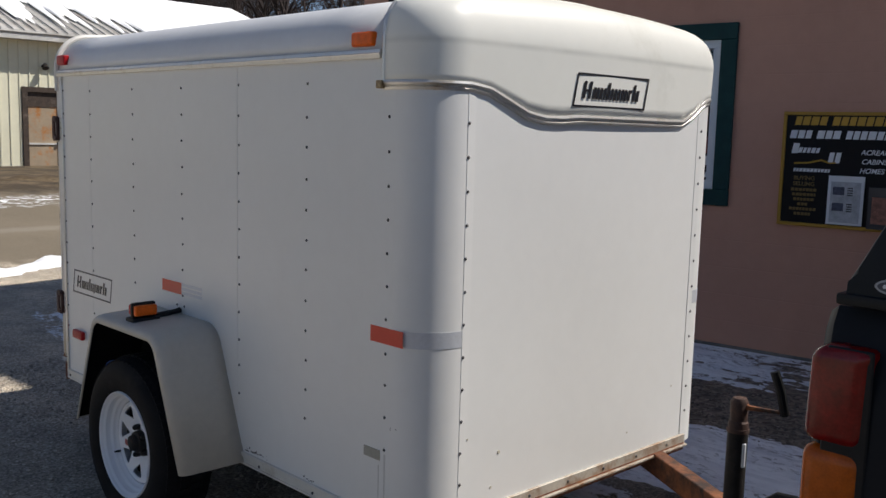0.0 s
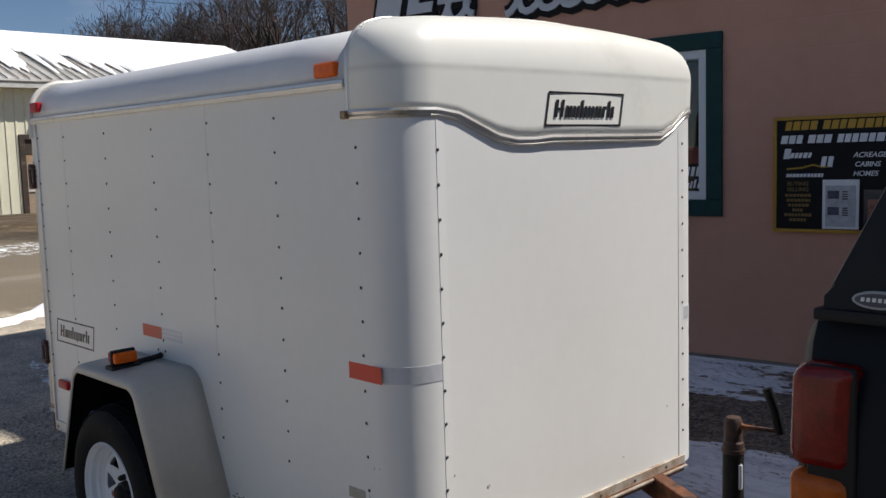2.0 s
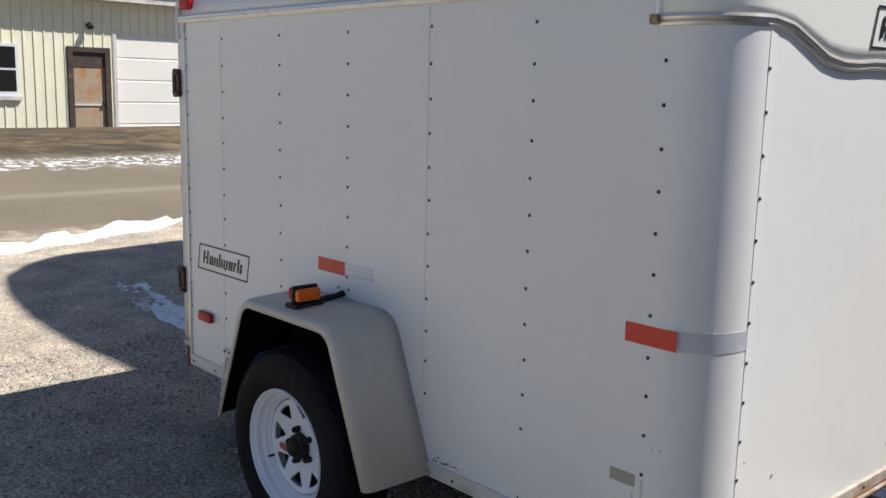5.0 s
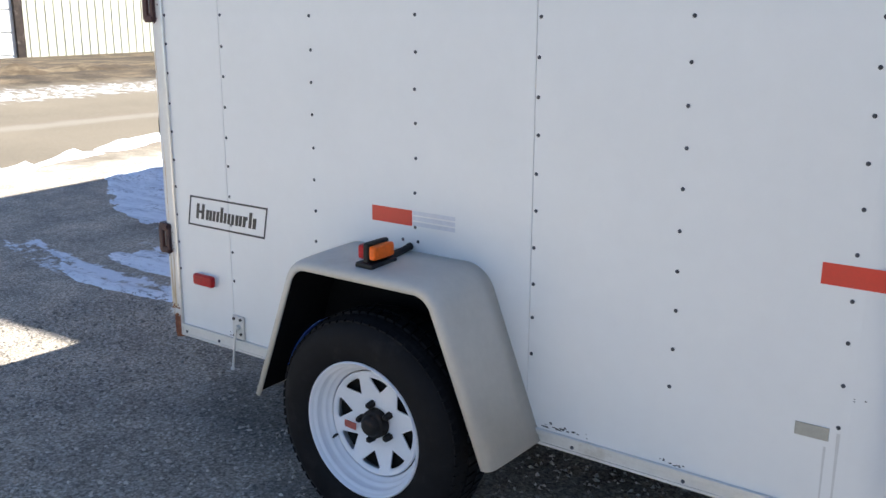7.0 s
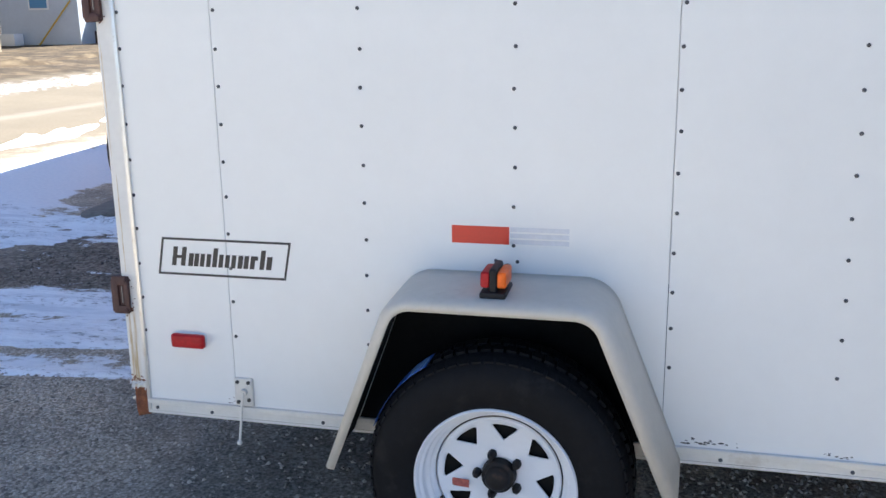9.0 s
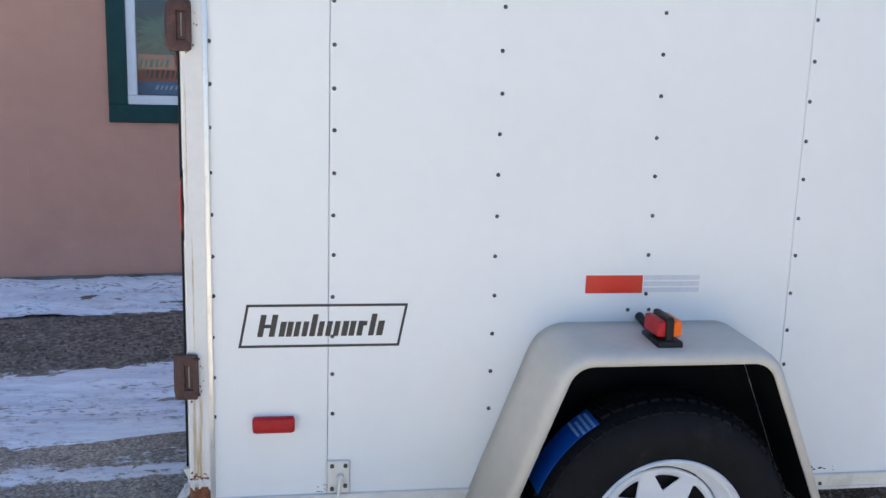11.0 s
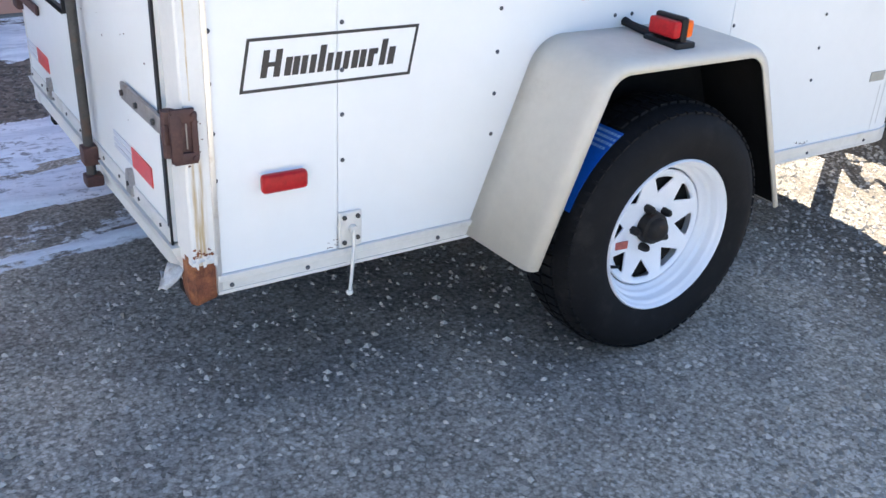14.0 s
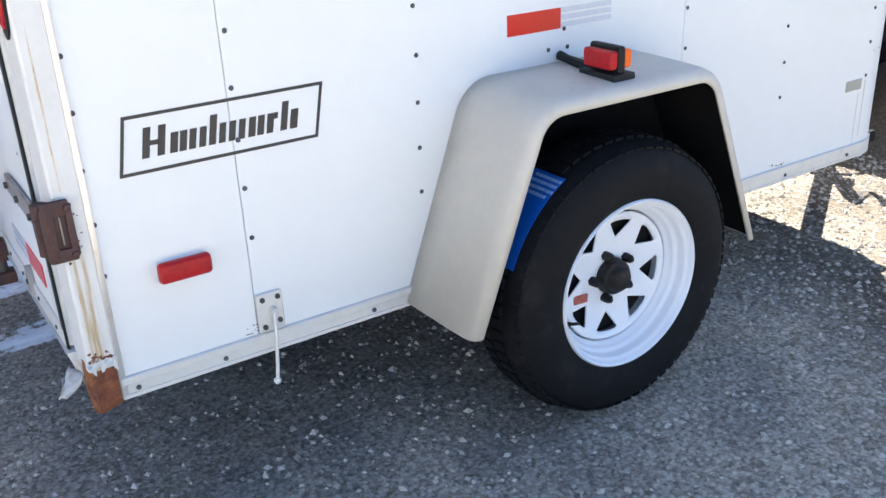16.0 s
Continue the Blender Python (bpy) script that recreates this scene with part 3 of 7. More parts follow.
def packed_snow():
    """Thin driven-over snow in lanes; the lanes run beside the trailer and bend away towards the road."""
    def ease(a, b, v):
        v = min(max((v - a) / (b - a), 0.0), 1.0)
        return v * v * (3 - 2 * v)
    bm = bmesh.new()
    nx, nq = 320, 170
    rows = []
    for j in range(nq + 1):
        q = 0.88 + 3.62 * j / nq
        row = []
        for i in range(nx + 1):
            x = -5.8 + 11.0 * i / nx
            west = ease(-2.0, -3.0, x)
            band = ease(1.18, 1.55, q) * ease(2.65, 2.2, q) * (1 - west)
            track = math.exp(-((q - 1.09 - 0.19 * west) / 0.075) ** 2) * ease(-3.7, -3.1, x)
            mass = ease(1.9, 2.25, q) * ease(4.5, 3.8, q) * ease(-2.5, -3.2, x)
            c = max(band, mass, track) * ease(-5.8, -5.0, x) * ease(5.2, 4.4, x)
            n = noise.fractal((x * 0.45, q * 3.6, 5), 0.8, 2.1, 5) * 0.62 + noise.fractal((x * 5.0, q * 9.0, 8), 0.7, 2.0, 4) * 0.26
            h = 0.020 * (1.7 * (c - 0.72) + 1.3 * n) + 0.003 * noise.noise((x * 30, q * 40, 2))
            row.append((x, q + 0.125 * x + 0.13 * min(x + 1.5, 0) ** 2, max(-0.010, min(h, 0.030))))
        rows.append(row)
    sheet(bm, rows)
    return solid("packed_snow", bm, DIRTY_SNOW, "packed snow with bending tyre streaks on the lot", "snow", kind="stuff", smooth=None)


packed_snow()


def pebbles(name, x0, x1, y0, y1, count, seed, material, label, smin=0.003, smax=0.009, slope=0.0):
    """Loose stones on the ground, few on the damp, shade-darkened patch beside the trailer."""
    rp = random.Random(seed)
    vs, fs = [], []
    for k in range(count):
        x, y = rp.uniform(x0, x1), rp.uniform(y0, y1)
        if slope == 0.0 and y > -0.65 + 0.15 * noise.noise((x * 2, 0, 0)) and -0.5 < x < 1.6 and rp.random() < 0.72:
            continue
        y += slope * x
        s = rp.uniform(smin, smax) * rp.uniform(0.6, 1.3)
        n0, a = len(vs), rp.uniform(0, 6.28)
        for ang, f in ((0, 1.2), (1.57, 0.8), (3.14, 1.1), (4.71, 0.9)):
            vs.append((x + s * f * math.cos(a + ang), y + s * f * math.sin(a + ang), s * 0.15))
        vs += [(x, y, s * rp.uniform(0.6, 1.0)), (x, y, -s * 0.4)]
        for i in range(4):
            fs += [(n0 + i, n0 + (i + 1) % 4, n0 + 4), (n0 + (i + 1) % 4, n0 + i, n0 + 5)]
    me = bpy.data.meshes.new(name)
    me.from_pydata(vs, [], fs)
    me.materials.append(material)
    return tagged(new(name, me), label, "gravel", kind="stuff")


def island_mat(name, lo, hi):
    m = mat(name, lo, 0.85)
    nt = m.node_tree
    g, r = nt.nodes.new("ShaderNodeNewGeometry"), nt.nodes.new("ShaderNodeValToRGB")
    r.color_ramp.elements[0].color, r.color_ramp.elements[1].color = (*lo, 1), (*hi, 1)
    nt.links.new(g.outputs["Random Per Island"], r.inputs[0])
    nt.links.new(r.outputs[0], nt.nodes["Principled BSDF"].inputs["Base Color"])
    return m


STONE = island_mat("loose_stone", (0.18, 0.157, 0.128), (0.60, 0.535, 0.445))
COARSE_STONE = island_mat("coarse_stone", (0.07, 0.058, 0.045), (0.32, 0.27, 0.215))
pebbles("loose_gravel", -1.7, 3.2, -1.9, 0.9, 30000, 3, STONE, "loose grey and tan gravel on worn asphalt", 0.003, 0.011)
pebbles("coarse_gravel", -2.6, 4.6, 2.35, 3.25, 7000, 8, COARSE_STONE, "coarse bare gravel strip between the snow", 0.004, 0.013, 0.125)

# ---- cargo trailer ----
W, XF, R = 1.564, 2.453, 0.155   # width, front face, corner radius
Z0, Z1 = 0.322, 1.772            # bottom trim, top of the walls
COLS = [-0.049, 0.24, 0.6464, 1.0528, 1.4592, 1.8656, 2.272]


def rear_x(y):
    return -0.112 - 0.004 * y


trailer = thing("cargo_trailer", (0, 0, 0), 0, "white enclosed single-axle cargo trailer with riveted aluminium panels", "trailer")


def wall_panel(name, x0, x1, y0, y1):
    bm = bmesh.new()
    box(bm, x0, x1, y0, y1, Z0 + 0.03, Z1 + 0.01, 0.0015, 1)
    return part(name, bm, WHITE, trailer)


for y0, y1 in ((0.0, 0.02), (W - 0.02, W)):
    for x0, x1 in ((-0.058, 0.229), (0.2302, 1.4480), (1.4492, XF - R)):
        wall_panel("side_panel", x0, x1, y0, y1)


def corner(y_sign):
    bm = bmesh.new()
    cy = R if y_sign < 0 else W - R
    a0, a1 = (-90, 0) if y_sign < 0 else (90, 0)
    outer = arc(XF - R, cy, R, a0, a1, 14)
    inner = arc(XF - R, cy, R - 0.02, a1, a0, 14)
    prism(bm, outer + inner, "z", Z0 + 0.03, 1.74)
    return part("corner_panel", bm, WHITE, trailer)


corner(-1)
corner(1)
bm = bmesh.new()
rows_ = []
for k in range(15):
    z, y_in, y_out = Z0 + 0.03 + (1.74 - Z0 - 0.03) * k / 14, R + 0.001, W - R - 0.001
    belly = 0.019 * math.sin(math.pi * 0.5 * (k / 14) ** 0.8)
    ring_ = [(XF - 0.0015 + belly * math.sin(math.pi * f / 20), y_in + (y_out - y_in) * f / 20, z) for f in range(21)]
    rows_.append(ring_ + [(XF - 0.02, y_out, z), (XF - 0.02, y_in, z), ring_[0]])
sheet(bm, rows_)
bmesh.ops.remove_doubles(bm, verts=bm.verts, dist=0.0002)
part("front_panel", bm, WHITE, trailer, "white front sheet bellied slightly outwards")
# seam laps down the front
for y in (R, W - R):
    bm = bmesh.new()
    box(bm, XF - 0.004, XF + 0.0012, y - 0.002 if y < 1 else y - 0.03, y + 0.03 if y < 1 else y + 0.002, Z0 + 0.04, 1.71, 0.0006, 1)
    part("seam_strip", bm, WHITE, trailer)


# roof: crown with rounded shoulders, running from the rear hoop into the cap
def shoulder(rise=0.0, out=0.0, r=0.165, z_base=1.795):
    """Section of the roof from one rail over to the other: (y, z) pairs."""
    top = z_base + r
    left = [(-out + r - r * math.cos(radians(a)), z_base + r * math.sin(radians(a)) ** 0.9) for a in range(0, 91, 9)]
    crown = [(r + (W - 2 * r) * k / 12, top + 0.035 * math.sin(math.pi * k / 12)) for k in range(1, 12)]
    right = [(W - y, z) for y, z in left[::-1]]
    return [(y, z + rise) for y, z in left + crown + right]


bm = bmesh.new()
sec = shoulder(out=0.002)
sheet(bm, [[(rear_x(y) + 0.02 + 2.35 * k / 8 + (0.004 * y) * k / 8, y, z) for y, z in sec] for k in range(9)])
rf = part("roof", bm, WHITE_ROOF, trailer, "white sheet roof with rounded shoulders")
rf.modifiers.new("thickness", "SOLIDIFY").thickness = 0.01
# rear hoop round the roof end
bm = bmesh.new()
hoop = [(rear_x(y) + 0.012, y - 0.004 if y < W / 2 else y + 0.004, z + 0.006) for y, z in [(0.0, 1.7)] + sec + [(W, 1.7)]]
tube(bm, hoop, 0.014, 8)
part("rear_hoop", bm, POST, trailer)
# rails under the roof edge
for y in (-0.006, W + 0.006):
    s = -1 if y < 1 else 1
    bm = bmesh.new()
    box(bm, -0.11 if s < 0 else rear_x(W), 2.236, y - 0.008, y + 0.008, 1.770, 1.797, 0.004)
    tube(bm, [(-0.11 if s < 0 else rear_x(W), y + s * 0.006, 1.7835), (2.236, y + s * 0.006, 1.7835)], 0.005, 6)
    part("roof_rail", bm, ALU_BRIGHT, trailer, "worn aluminium rail under the roof edge")

# front cap: moulded shell with a waved lower edge
def wave(y):
    """Height of the cap's lower edge across the front."""
    y = min(max(y, 0.0), W)
    def ease(a, b, t):
        t = min(max(t, 0), 1)
        return a + (b - a) * (t * t * (3 - 2 * t))
    if y < 0.62:
        return ease(1.700, 1.612, (y - 0.17) / 0.29)
    return ease(1.618, 1.708, (y - 1.24) / 0.22)


x_back, bulge, CAP_BOW = 2.247, 0.024, 0.024
CAP_TOP = 1.972


def cap_plan(side_in, front_in, r):
    """Outline of the cap at one height: down one side, round the front, back along the other side."""
    y0, xf = -bulge + side_in, XF + bulge - front_in
    y1 = W - y0
    pts = [(x_back, y0), (x_back + 0.02, y0)]
    pts += arc(xf - r, y0 + r, r, -90, 0, 12)
    pts += [(xf + CAP_BOW * math.sin(math.pi * k / 16), y0 + r + (y1 - y0 - 2 * r) * k / 16) for k in range(1, 16)]
    pts += [(x, W - y) for x, y in arc(xf - r, y0 + r, r, 0, -90, 12)]
    return pts + [(x_back + 0.02, y1), (x_back, y1)]


CAP_R = R + 0.006
SKIRT = 0.006                    # how far the cap stands proud of the walls


def face_x(y, z):
    """Front face of the cap."""
    f = min(max((y + SKIRT - CAP_R + 0.0) / (W + 2 * SKIRT - 2 * CAP_R), 0), 1)
    return XF + SKIRT + 0.004 * min(max((z - 1.614) / 0.211, 0), 1) + CAP_BOW * math.sin(math.pi * f)


rows = []
# upright skirt from the waved edge to the crease
for h in (0.0, 0.2, 0.4, 0.6, 0.8, 0.96, 1.0):
    ring = cap_plan(bulge - SKIRT, bulge - SKIRT - 0.004 * h, CAP_R)
    rows.append([(x, y, wave(y) + (1.825 - wave(y)) * h) for x, y in ring])
# rounding over into a low crown
for f, inset in ((0.06, 0.0), (0.20, 0.002), (0.36, 0.007), (0.50, 0.014), (0.62, 0.023), (0.73, 0.036), (0.82, 0.053), (0.89, 0.074), (0.94, 0.099), (0.975, 0.130), (1.0, 0.175)):
    ring = cap_plan(bulge - SKIRT + inset, bulge - SKIRT - 0.004 + inset * 0.85, CAP_R)
    z = 1.825 + (CAP_TOP - 1.825) * f
    rows.append([(x, y, z + 0.030 * math.sin(math.pi * min(max((y + bulge) / (W + 2 * bulge), 0), 1)) * f ** 3) for x, y in ring])
m_ = len(rows[-1])
bm = bmesh.new()
sheet(bm, rows)
# crown: strips joining the two sides of the last ring
bm.verts.ensure_lookup_table()
last = bm.verts[-m_:]
strips = []
for i in range(m_ // 2):
    a, b = last[i], last[m_ - 1 - i]
    row = [a]
    for k in range(1, 8):
        p = a.co.lerp(b.co, k / 8)
        span = min(1.0, (b.co - a.co).length / 1.1)
        p.z += 0.026 * math.sin(math.pi * k / 8) * span
        row.append(bm.verts.new(p))
    strips.append(row + [b])
for p, q in zip(strips, strips[1:]):
    for k in range(8):
        bm.faces.new((p[k], p[k + 1], q[k + 1], q[k]))
bmesh.ops.remove_doubles(bm, verts=bm.verts, dist=0.0005)
cap = part("front_cap", bm, FIBRE, trailer, "off-white moulded fibreglass nose cap with a waved edge", smooth=None)
cap.modifiers.new("thickness", "SOLIDIFY").thickness = 0.006
# bright moulding along the cap's edge and up its back edge
path = cap_plan(bulge - SKIRT + 0.003, bulge - SKIRT + 0.004, CAP_R)
bm = bmesh.new()
edge = [(x, y, wave(y)) for x, y in path]
tube(bm, edge, 0.0092, 8)
tube(bm, [(x - 0.002, y + (0.002 if y < W / 2 else -0.002), z - 0.015) for x, y, z in edge], 0.0068, 6)
part("moulding", bm, ALU_BRIGHT, cap, "bright aluminium moulding following the waved edge")
bm = bmesh.new()
back = [(x_back - 0.002, r[0][1] + 0.004, r[0][2] - 0.003) for r in rows]
tube(bm, back, 0.0085, 8)
tube(bm, [(x_back - 0.018, -0.006, 1.70)] + [(x_back - 0.018, y + 0.010, z - 0.012) for _, y, z in back], 0.008, 8)
part("moulding", bm, ALU_BRIGHT, cap)
bm = bmesh.new()
box(bm, 2.231, 2.253, -0.024, -0.004, 1.682, 1.706, 0.004)
part("end_clip", bm, BRASSY, cap, "rust-yellowed metal clip")


# bottom trim
for y0, y1, x0 in ((-0.006, 0.014, -0.060), (W - 0.014, W + 0.006, -0.10)):
    s = -1 if y0 < 1 else 1
    bm = bmesh.new()
    box(bm, x0, XF - R, y0, y1, Z0, Z0 + 0.046, 0.002, 1)
    yo = y0 if s < 0 else y1
    box(bm, x0, XF - R, min(yo, yo + s * 0.004), max(yo, yo + s * 0.004), Z0 + 0.030, Z0 + 0.046, 0.0015, 1)
    box(bm, x0, XF - R, min(yo, yo + s * 0.003), max(yo, yo + s * 0.003), Z0, Z0 + 0.009, 0.001, 1)
    part("bottom_trim", bm, ALU, trailer, "scuffed aluminium bottom trim")
for cy, a0, a1 in ((R, -90, 0),):
    bm = bmesh.new()
    prism(bm, arc(XF - R, cy, R + 0.006, a0, a1, 10) + arc(XF - R, cy, R - 0.012, a1, a0, 10), "z", Z0, Z0 + 0.046)
    part("corner_trim", bm, ALU, trailer)
bm = bmesh.new()
box(bm, XF - 0.012, XF + 0.008, R, W - R, Z0 + 0.018, Z0 + 0.064, 0.002, 1)
box(bm, XF + 0.008, XF + 0.020, R, W - R, Z0 + 0.018, Z0 + 0.026, 0.001, 1)
part("front_trim", bm, ALU_DULL, trailer, "dented aluminium trim under the front panel")
bm = bmesh.new()
box(bm, XF + 0.0085, XF + 0.0105, R + 0.01, W - R - 0.01, Z0 + 0.0268, Z0 + 0.031)
part("rust_line", bm, FOOT_RUST, trailer, "rusty gap along the front trim")
bm = bmesh.new()
box(bm, XF - 0.006, XF + 0.012, R + 0.01, W - R - 0.01, Z0 + 0.002, Z0 + 0.017, 0.003, 1)
part("front_sill", bm, FOOT_RUST, trailer, "rusty steel edge under the front")
# floor
bm = bmesh.new()
box(bm, -0.10, XF - 0.03, 0.03, W - 0.03, Z0 + 0.015, Z0 + 0.05)
part("floor", bm, UNDER, trailer)

# rivets
rb = bmesh.new()
lathe(rb, [(0.0001, -0.0036), (0.0031, -0.0030), (0.0050, -0.0014), (0.0055, 0.001), (0.0001, 0.001)], 10, "y", closed=False)
finish(rb, None)
rivet_mesh = bpy.data.meshes.new("rivet")
rb.to_mesh(rivet_mesh)
rb.free()
rivet_mesh.materials.append(RIVET)
rng = random.Random(4)


def rivet(x, y, z, rz=0):
    o = new("rivet", rivet_mesh)
    o.parent = trailer
    o.matrix_basis = pose(x, y, z, 0, 0, rz)


ROW0, PITCH = 0.585, 0.1013
for i, x in enumerate(COLS):
    for k in range(12):
        z = ROW0 + PITCH * k
        if k == 11:
            z = 1.703
        if i in (2, 3) and z < 0.83 and abs(x - 1.05) < 0.3:
            continue
        if i == 2 and z < 0.56:
            continue
        if i == 6 and k == 11:
            continue
        rivet(x + rng.uniform(-0.002, 0.002), 0.0, z + rng.uniform(-0.003, 0.003))
for y, dy in ((R + 0.004, 1), (W - R - 0.004, -1)):
    for k in range(12):
        rivet(XF + 0.001, y + rng.uniform(-0.001, 0.001), 0.482 + 0.1005 * k, 90)
for x in (-0.03, 0.15, 0.50, 1.60, 1.92, 2.22):
    rivet(x, -0.008, Z0 + 0.018)
for k in range(6):
    rivet(XF + 0.009, 0.28 + k * 0.2, Z0 + 0.045, 90)


# marks and lamps on the side
def para(bm, pts, y0, y1):
    prism(bm, pts, "y", y0, y1)


def badge(parent, to_world, scale=1.0):
    """A slanted black frame with a row of upright strokes inside; to_world maps (u, v, out) to the place."""
    def quad(bm, pts):
        lo = [bm.verts.new(to_world(u, v, 0.0002)) for u, v in pts]
        hi = [bm.verts.new(to_world(u, v, 0.0012)) for u, v in pts]
        bm.faces.new(lo[::-1])
        bm.faces.new(hi)
        for i in range(4):
            bm.faces.new((lo[i], lo[(i + 1) % 4], hi[(i + 1) % 4], hi[i]))
    L, Hh, sl, t = 0.397, 0.110, 0.021, 0.0064
    bm = bmesh.new()
    a, b, c, d = (0, 0), (L, 0), (L + sl, Hh), (sl, Hh)
    ks = sl / Hh
    quad(bm, [a, b, (L + ks * t, t), (ks * t, t)])
    quad(bm, [(sl - ks * t, Hh - t), (L + sl - ks * t, Hh - t), c, d])
    quad(bm, [(ks * t, t), (ks * t + t, t), (sl - ks * t + t, Hh - t), (sl - ks * t, Hh - t)])
    quad(bm, [(L + ks * t - t, t), (L + ks * t, t), (L + sl - ks * t, Hh - t), (L + sl - ks * t - t, Hh - t)])
    holder = part("badge", bm, INK, parent, "black-framed maker's badge with plain strokes")
    # strokes: (start, width, height kind)
    base, xh, capH = 0.028, 0.038, 0.056
    strokes = [(0.043, 0.0100, 1), (0.0675, 0.0100, 1), (0.0545, 0.012, 2), (0.088, 0.0105, 0), (0.1035, 0.010, 0), (0.1195, 0.0095, 0), (0.1365, 0.0095, 0), (0.153, 0.010, 1),
               (0.170, 0.0095, 0), (0.187, 0.0095, 0), (0.204, 0.0095, 0), (0.2215, 0.0105, 0), (0.2375, 0.010, 0), (0.2545, 0.010, 0), (0.265, 0.007, 3), (0.280, 0.010, 1), (0.2975, 0.0115, 0)]
    for u, w, kind in strokes:
        bm = bmesh.new()
        u, w = 0.040 + (u - 0.043) * 1.15, w * 1.38
        v0, v1 = {0: (base, base + xh), 1: (base, base + capH), 2: (base + 0.022, base + 0.031), 3: (base + 0.026, base + xh)}[kind]
        quad(bm, [(u + ks * v0, v0), (u + w + ks * v0, v0), (u + w + ks * v1, v1), (u + ks * v1, v1)])
        part("stroke", bm, INK, holder)


badge(trailer, lambda u, v, o: (0.010 + u, -o, 0.759 + v))
badge(trailer, lambda u, v, o: (face_x(0.588 + u * 0.99, 1.652 + v) + o + 0.0021, 0.588 + u * 0.99, 1.652 + v))

bm = bmesh.new()
para(bm, [(0.887, 0.938), (1.040, 0.938), (1.040, 0.891), (0.887, 0.891)], -0.0012, 0.0)
part("reflector_tape", bm, REDTAPE, trailer, "red reflective tape")
for dz in (0.0, 0.0165, 0.033):
    bm = bmesh.new()
    para(bm, [(1.043, 0.938 - dz), (1.196, 0.938 - dz), (1.196, 0.926 - dz), (1.043, 0.926 - dz)], -0.0010, 0.0)
    part("reflector_tape", bm, SILVERTAPE, trailer, "faded silver tape stripe")
bm = bmesh.new()
para(bm, [(2.200, 0.967), (2.356, 0.967), (2.356, 0.917), (2.200, 0.917)], -0.0012, 0.0)
part("reflector_tape", bm, REDTAPE, trailer, "red reflective tape")
# silver half goes round the corner
bm = bmesh.new()
ring_o = arc(XF - R, R, R + 0.0012, -69, 0, 10) + [(XF + 0.0012, R - 0.004)]
ring_i = arc(XF - R, R, R + 0.0001, -69, 0, 10) + [(XF + 0.0001, R - 0.004)]
prism(bm, ring_o + ring_i[::-1], "z", 0.917, 0.967)
part("reflector_tape", bm, SILVERTAPE, trailer, "silver reflective tape wrapped round the corner")
bm = bmesh.new()
ring_o = [(x, W - y) for x, y in arc(XF - R, R, R + 0.0012, -40, 0, 8)]
ring_i = [(x, W - y) for x, y in arc(XF - R, R, R + 0.0001, -40, 0, 8)]
prism(bm, ring_o + ring_i[::-1], "z", 0.917, 0.967)
part("reflector_tape", bm, SILVERTAPE, trailer)
bm = bmesh.new()
box(bm, 2.177, 2.254, -0.0025, 0.0, 0.545, 0.578, 0.001, 1)
part("reflector", bm, GREYPATCH, trailer, "small grey faded reflector")


def marker(x, z, material, w=0.105, h=0.042, d=0.026, y=0.0, label=""):
    bm = bmesh.new()
    box(bm, x - w / 2, x + w / 2, y - d, y - 0.004, z - h / 2, z + h / 2, 0.011, 3)
    lens = part("marker_light", bm, material, trailer, label)
    bm = bmesh.new()
    box(bm, x - w / 2 + 0.002, x + w / 2 - 0.002, y - 0.006, y + 0.004, z - h / 2 + 0.002, z + h / 2 - 0.002, 0.002, 1)
    part("base", bm, WHITE, lens)
    return lens


marker(0.0955, 0.5635, REDLENS, label="red oblong marker lamp")
marker(2.152, 1.829, AMBER, 0.102, 0.044, 0.032, 0.016, "amber oblong marker lamp")
marker(-0.035, 1.845, REDLENS, 0.085, 0.046, 0.034, 0.016, "red oblong marker lamp")

# stabiliser latch plate and hanging pin
bm = bmesh.new()
box(bm, 0.229, 0.287, -0.010, 0.0, 0.370, 0.458, 0.003, 1)
plate = part("latch_plate", bm, ALU, trailer, "small bolted metal plate")
for x, z in ((0.241, 0.446), (0.275, 0.446), (0.241, 0.384), (0.275, 0.392)):
    bm = bmesh.new()
    tube(bm, [(x, -0.009, z), (x, -0.015, z)], 0.0055, 8)
    part("bolt", bm, DARKSTEEL, plate)
bm = bmesh.new()
tube(bm, [(0.262, -0.004, 0.418), (0.262, -0.022, 0.416)], 0.010, 10)
tube(bm, [(0.262, -0.020, 0.416), (0.258, -0.026, 0.38), (0.250, -0.030, 0.30), (0.246, -0.031, 0.268)], 0.0042, 8)
bmesh.ops.create_icosphere(bm, subdivisions=2, radius=0.0085, matrix=Matrix.Translation((0.245, -0.031, 0.264)))
part("pin", bm, ALU, plate, "dangling metal pin")


# fender
def round_path(pts, rad, n=7):
    out = [Vector(pts[0])]
    for a, b, c in zip(pts, pts[1:], pts[2:]):
        a, b, c = Vector(a), Vector(b), Vector(c)
        u, v = (a - b).normalized(), (c - b).normalized()
        half = math.acos(max(-1, min(1, u.dot(v)))) / 2
        t = rad / math.tan(half)
        ctr = b + (u + v).normalized() * (rad / math.sin(half))
        p0, p1 = b + u * t, b + v * t
        for k in range(n + 1):
            q = (p0 - ctr).lerp(p1 - ctr, k / n)
            out.append(ctr + q.normalized() * rad)
    return out + [Vector(pts[-1])]


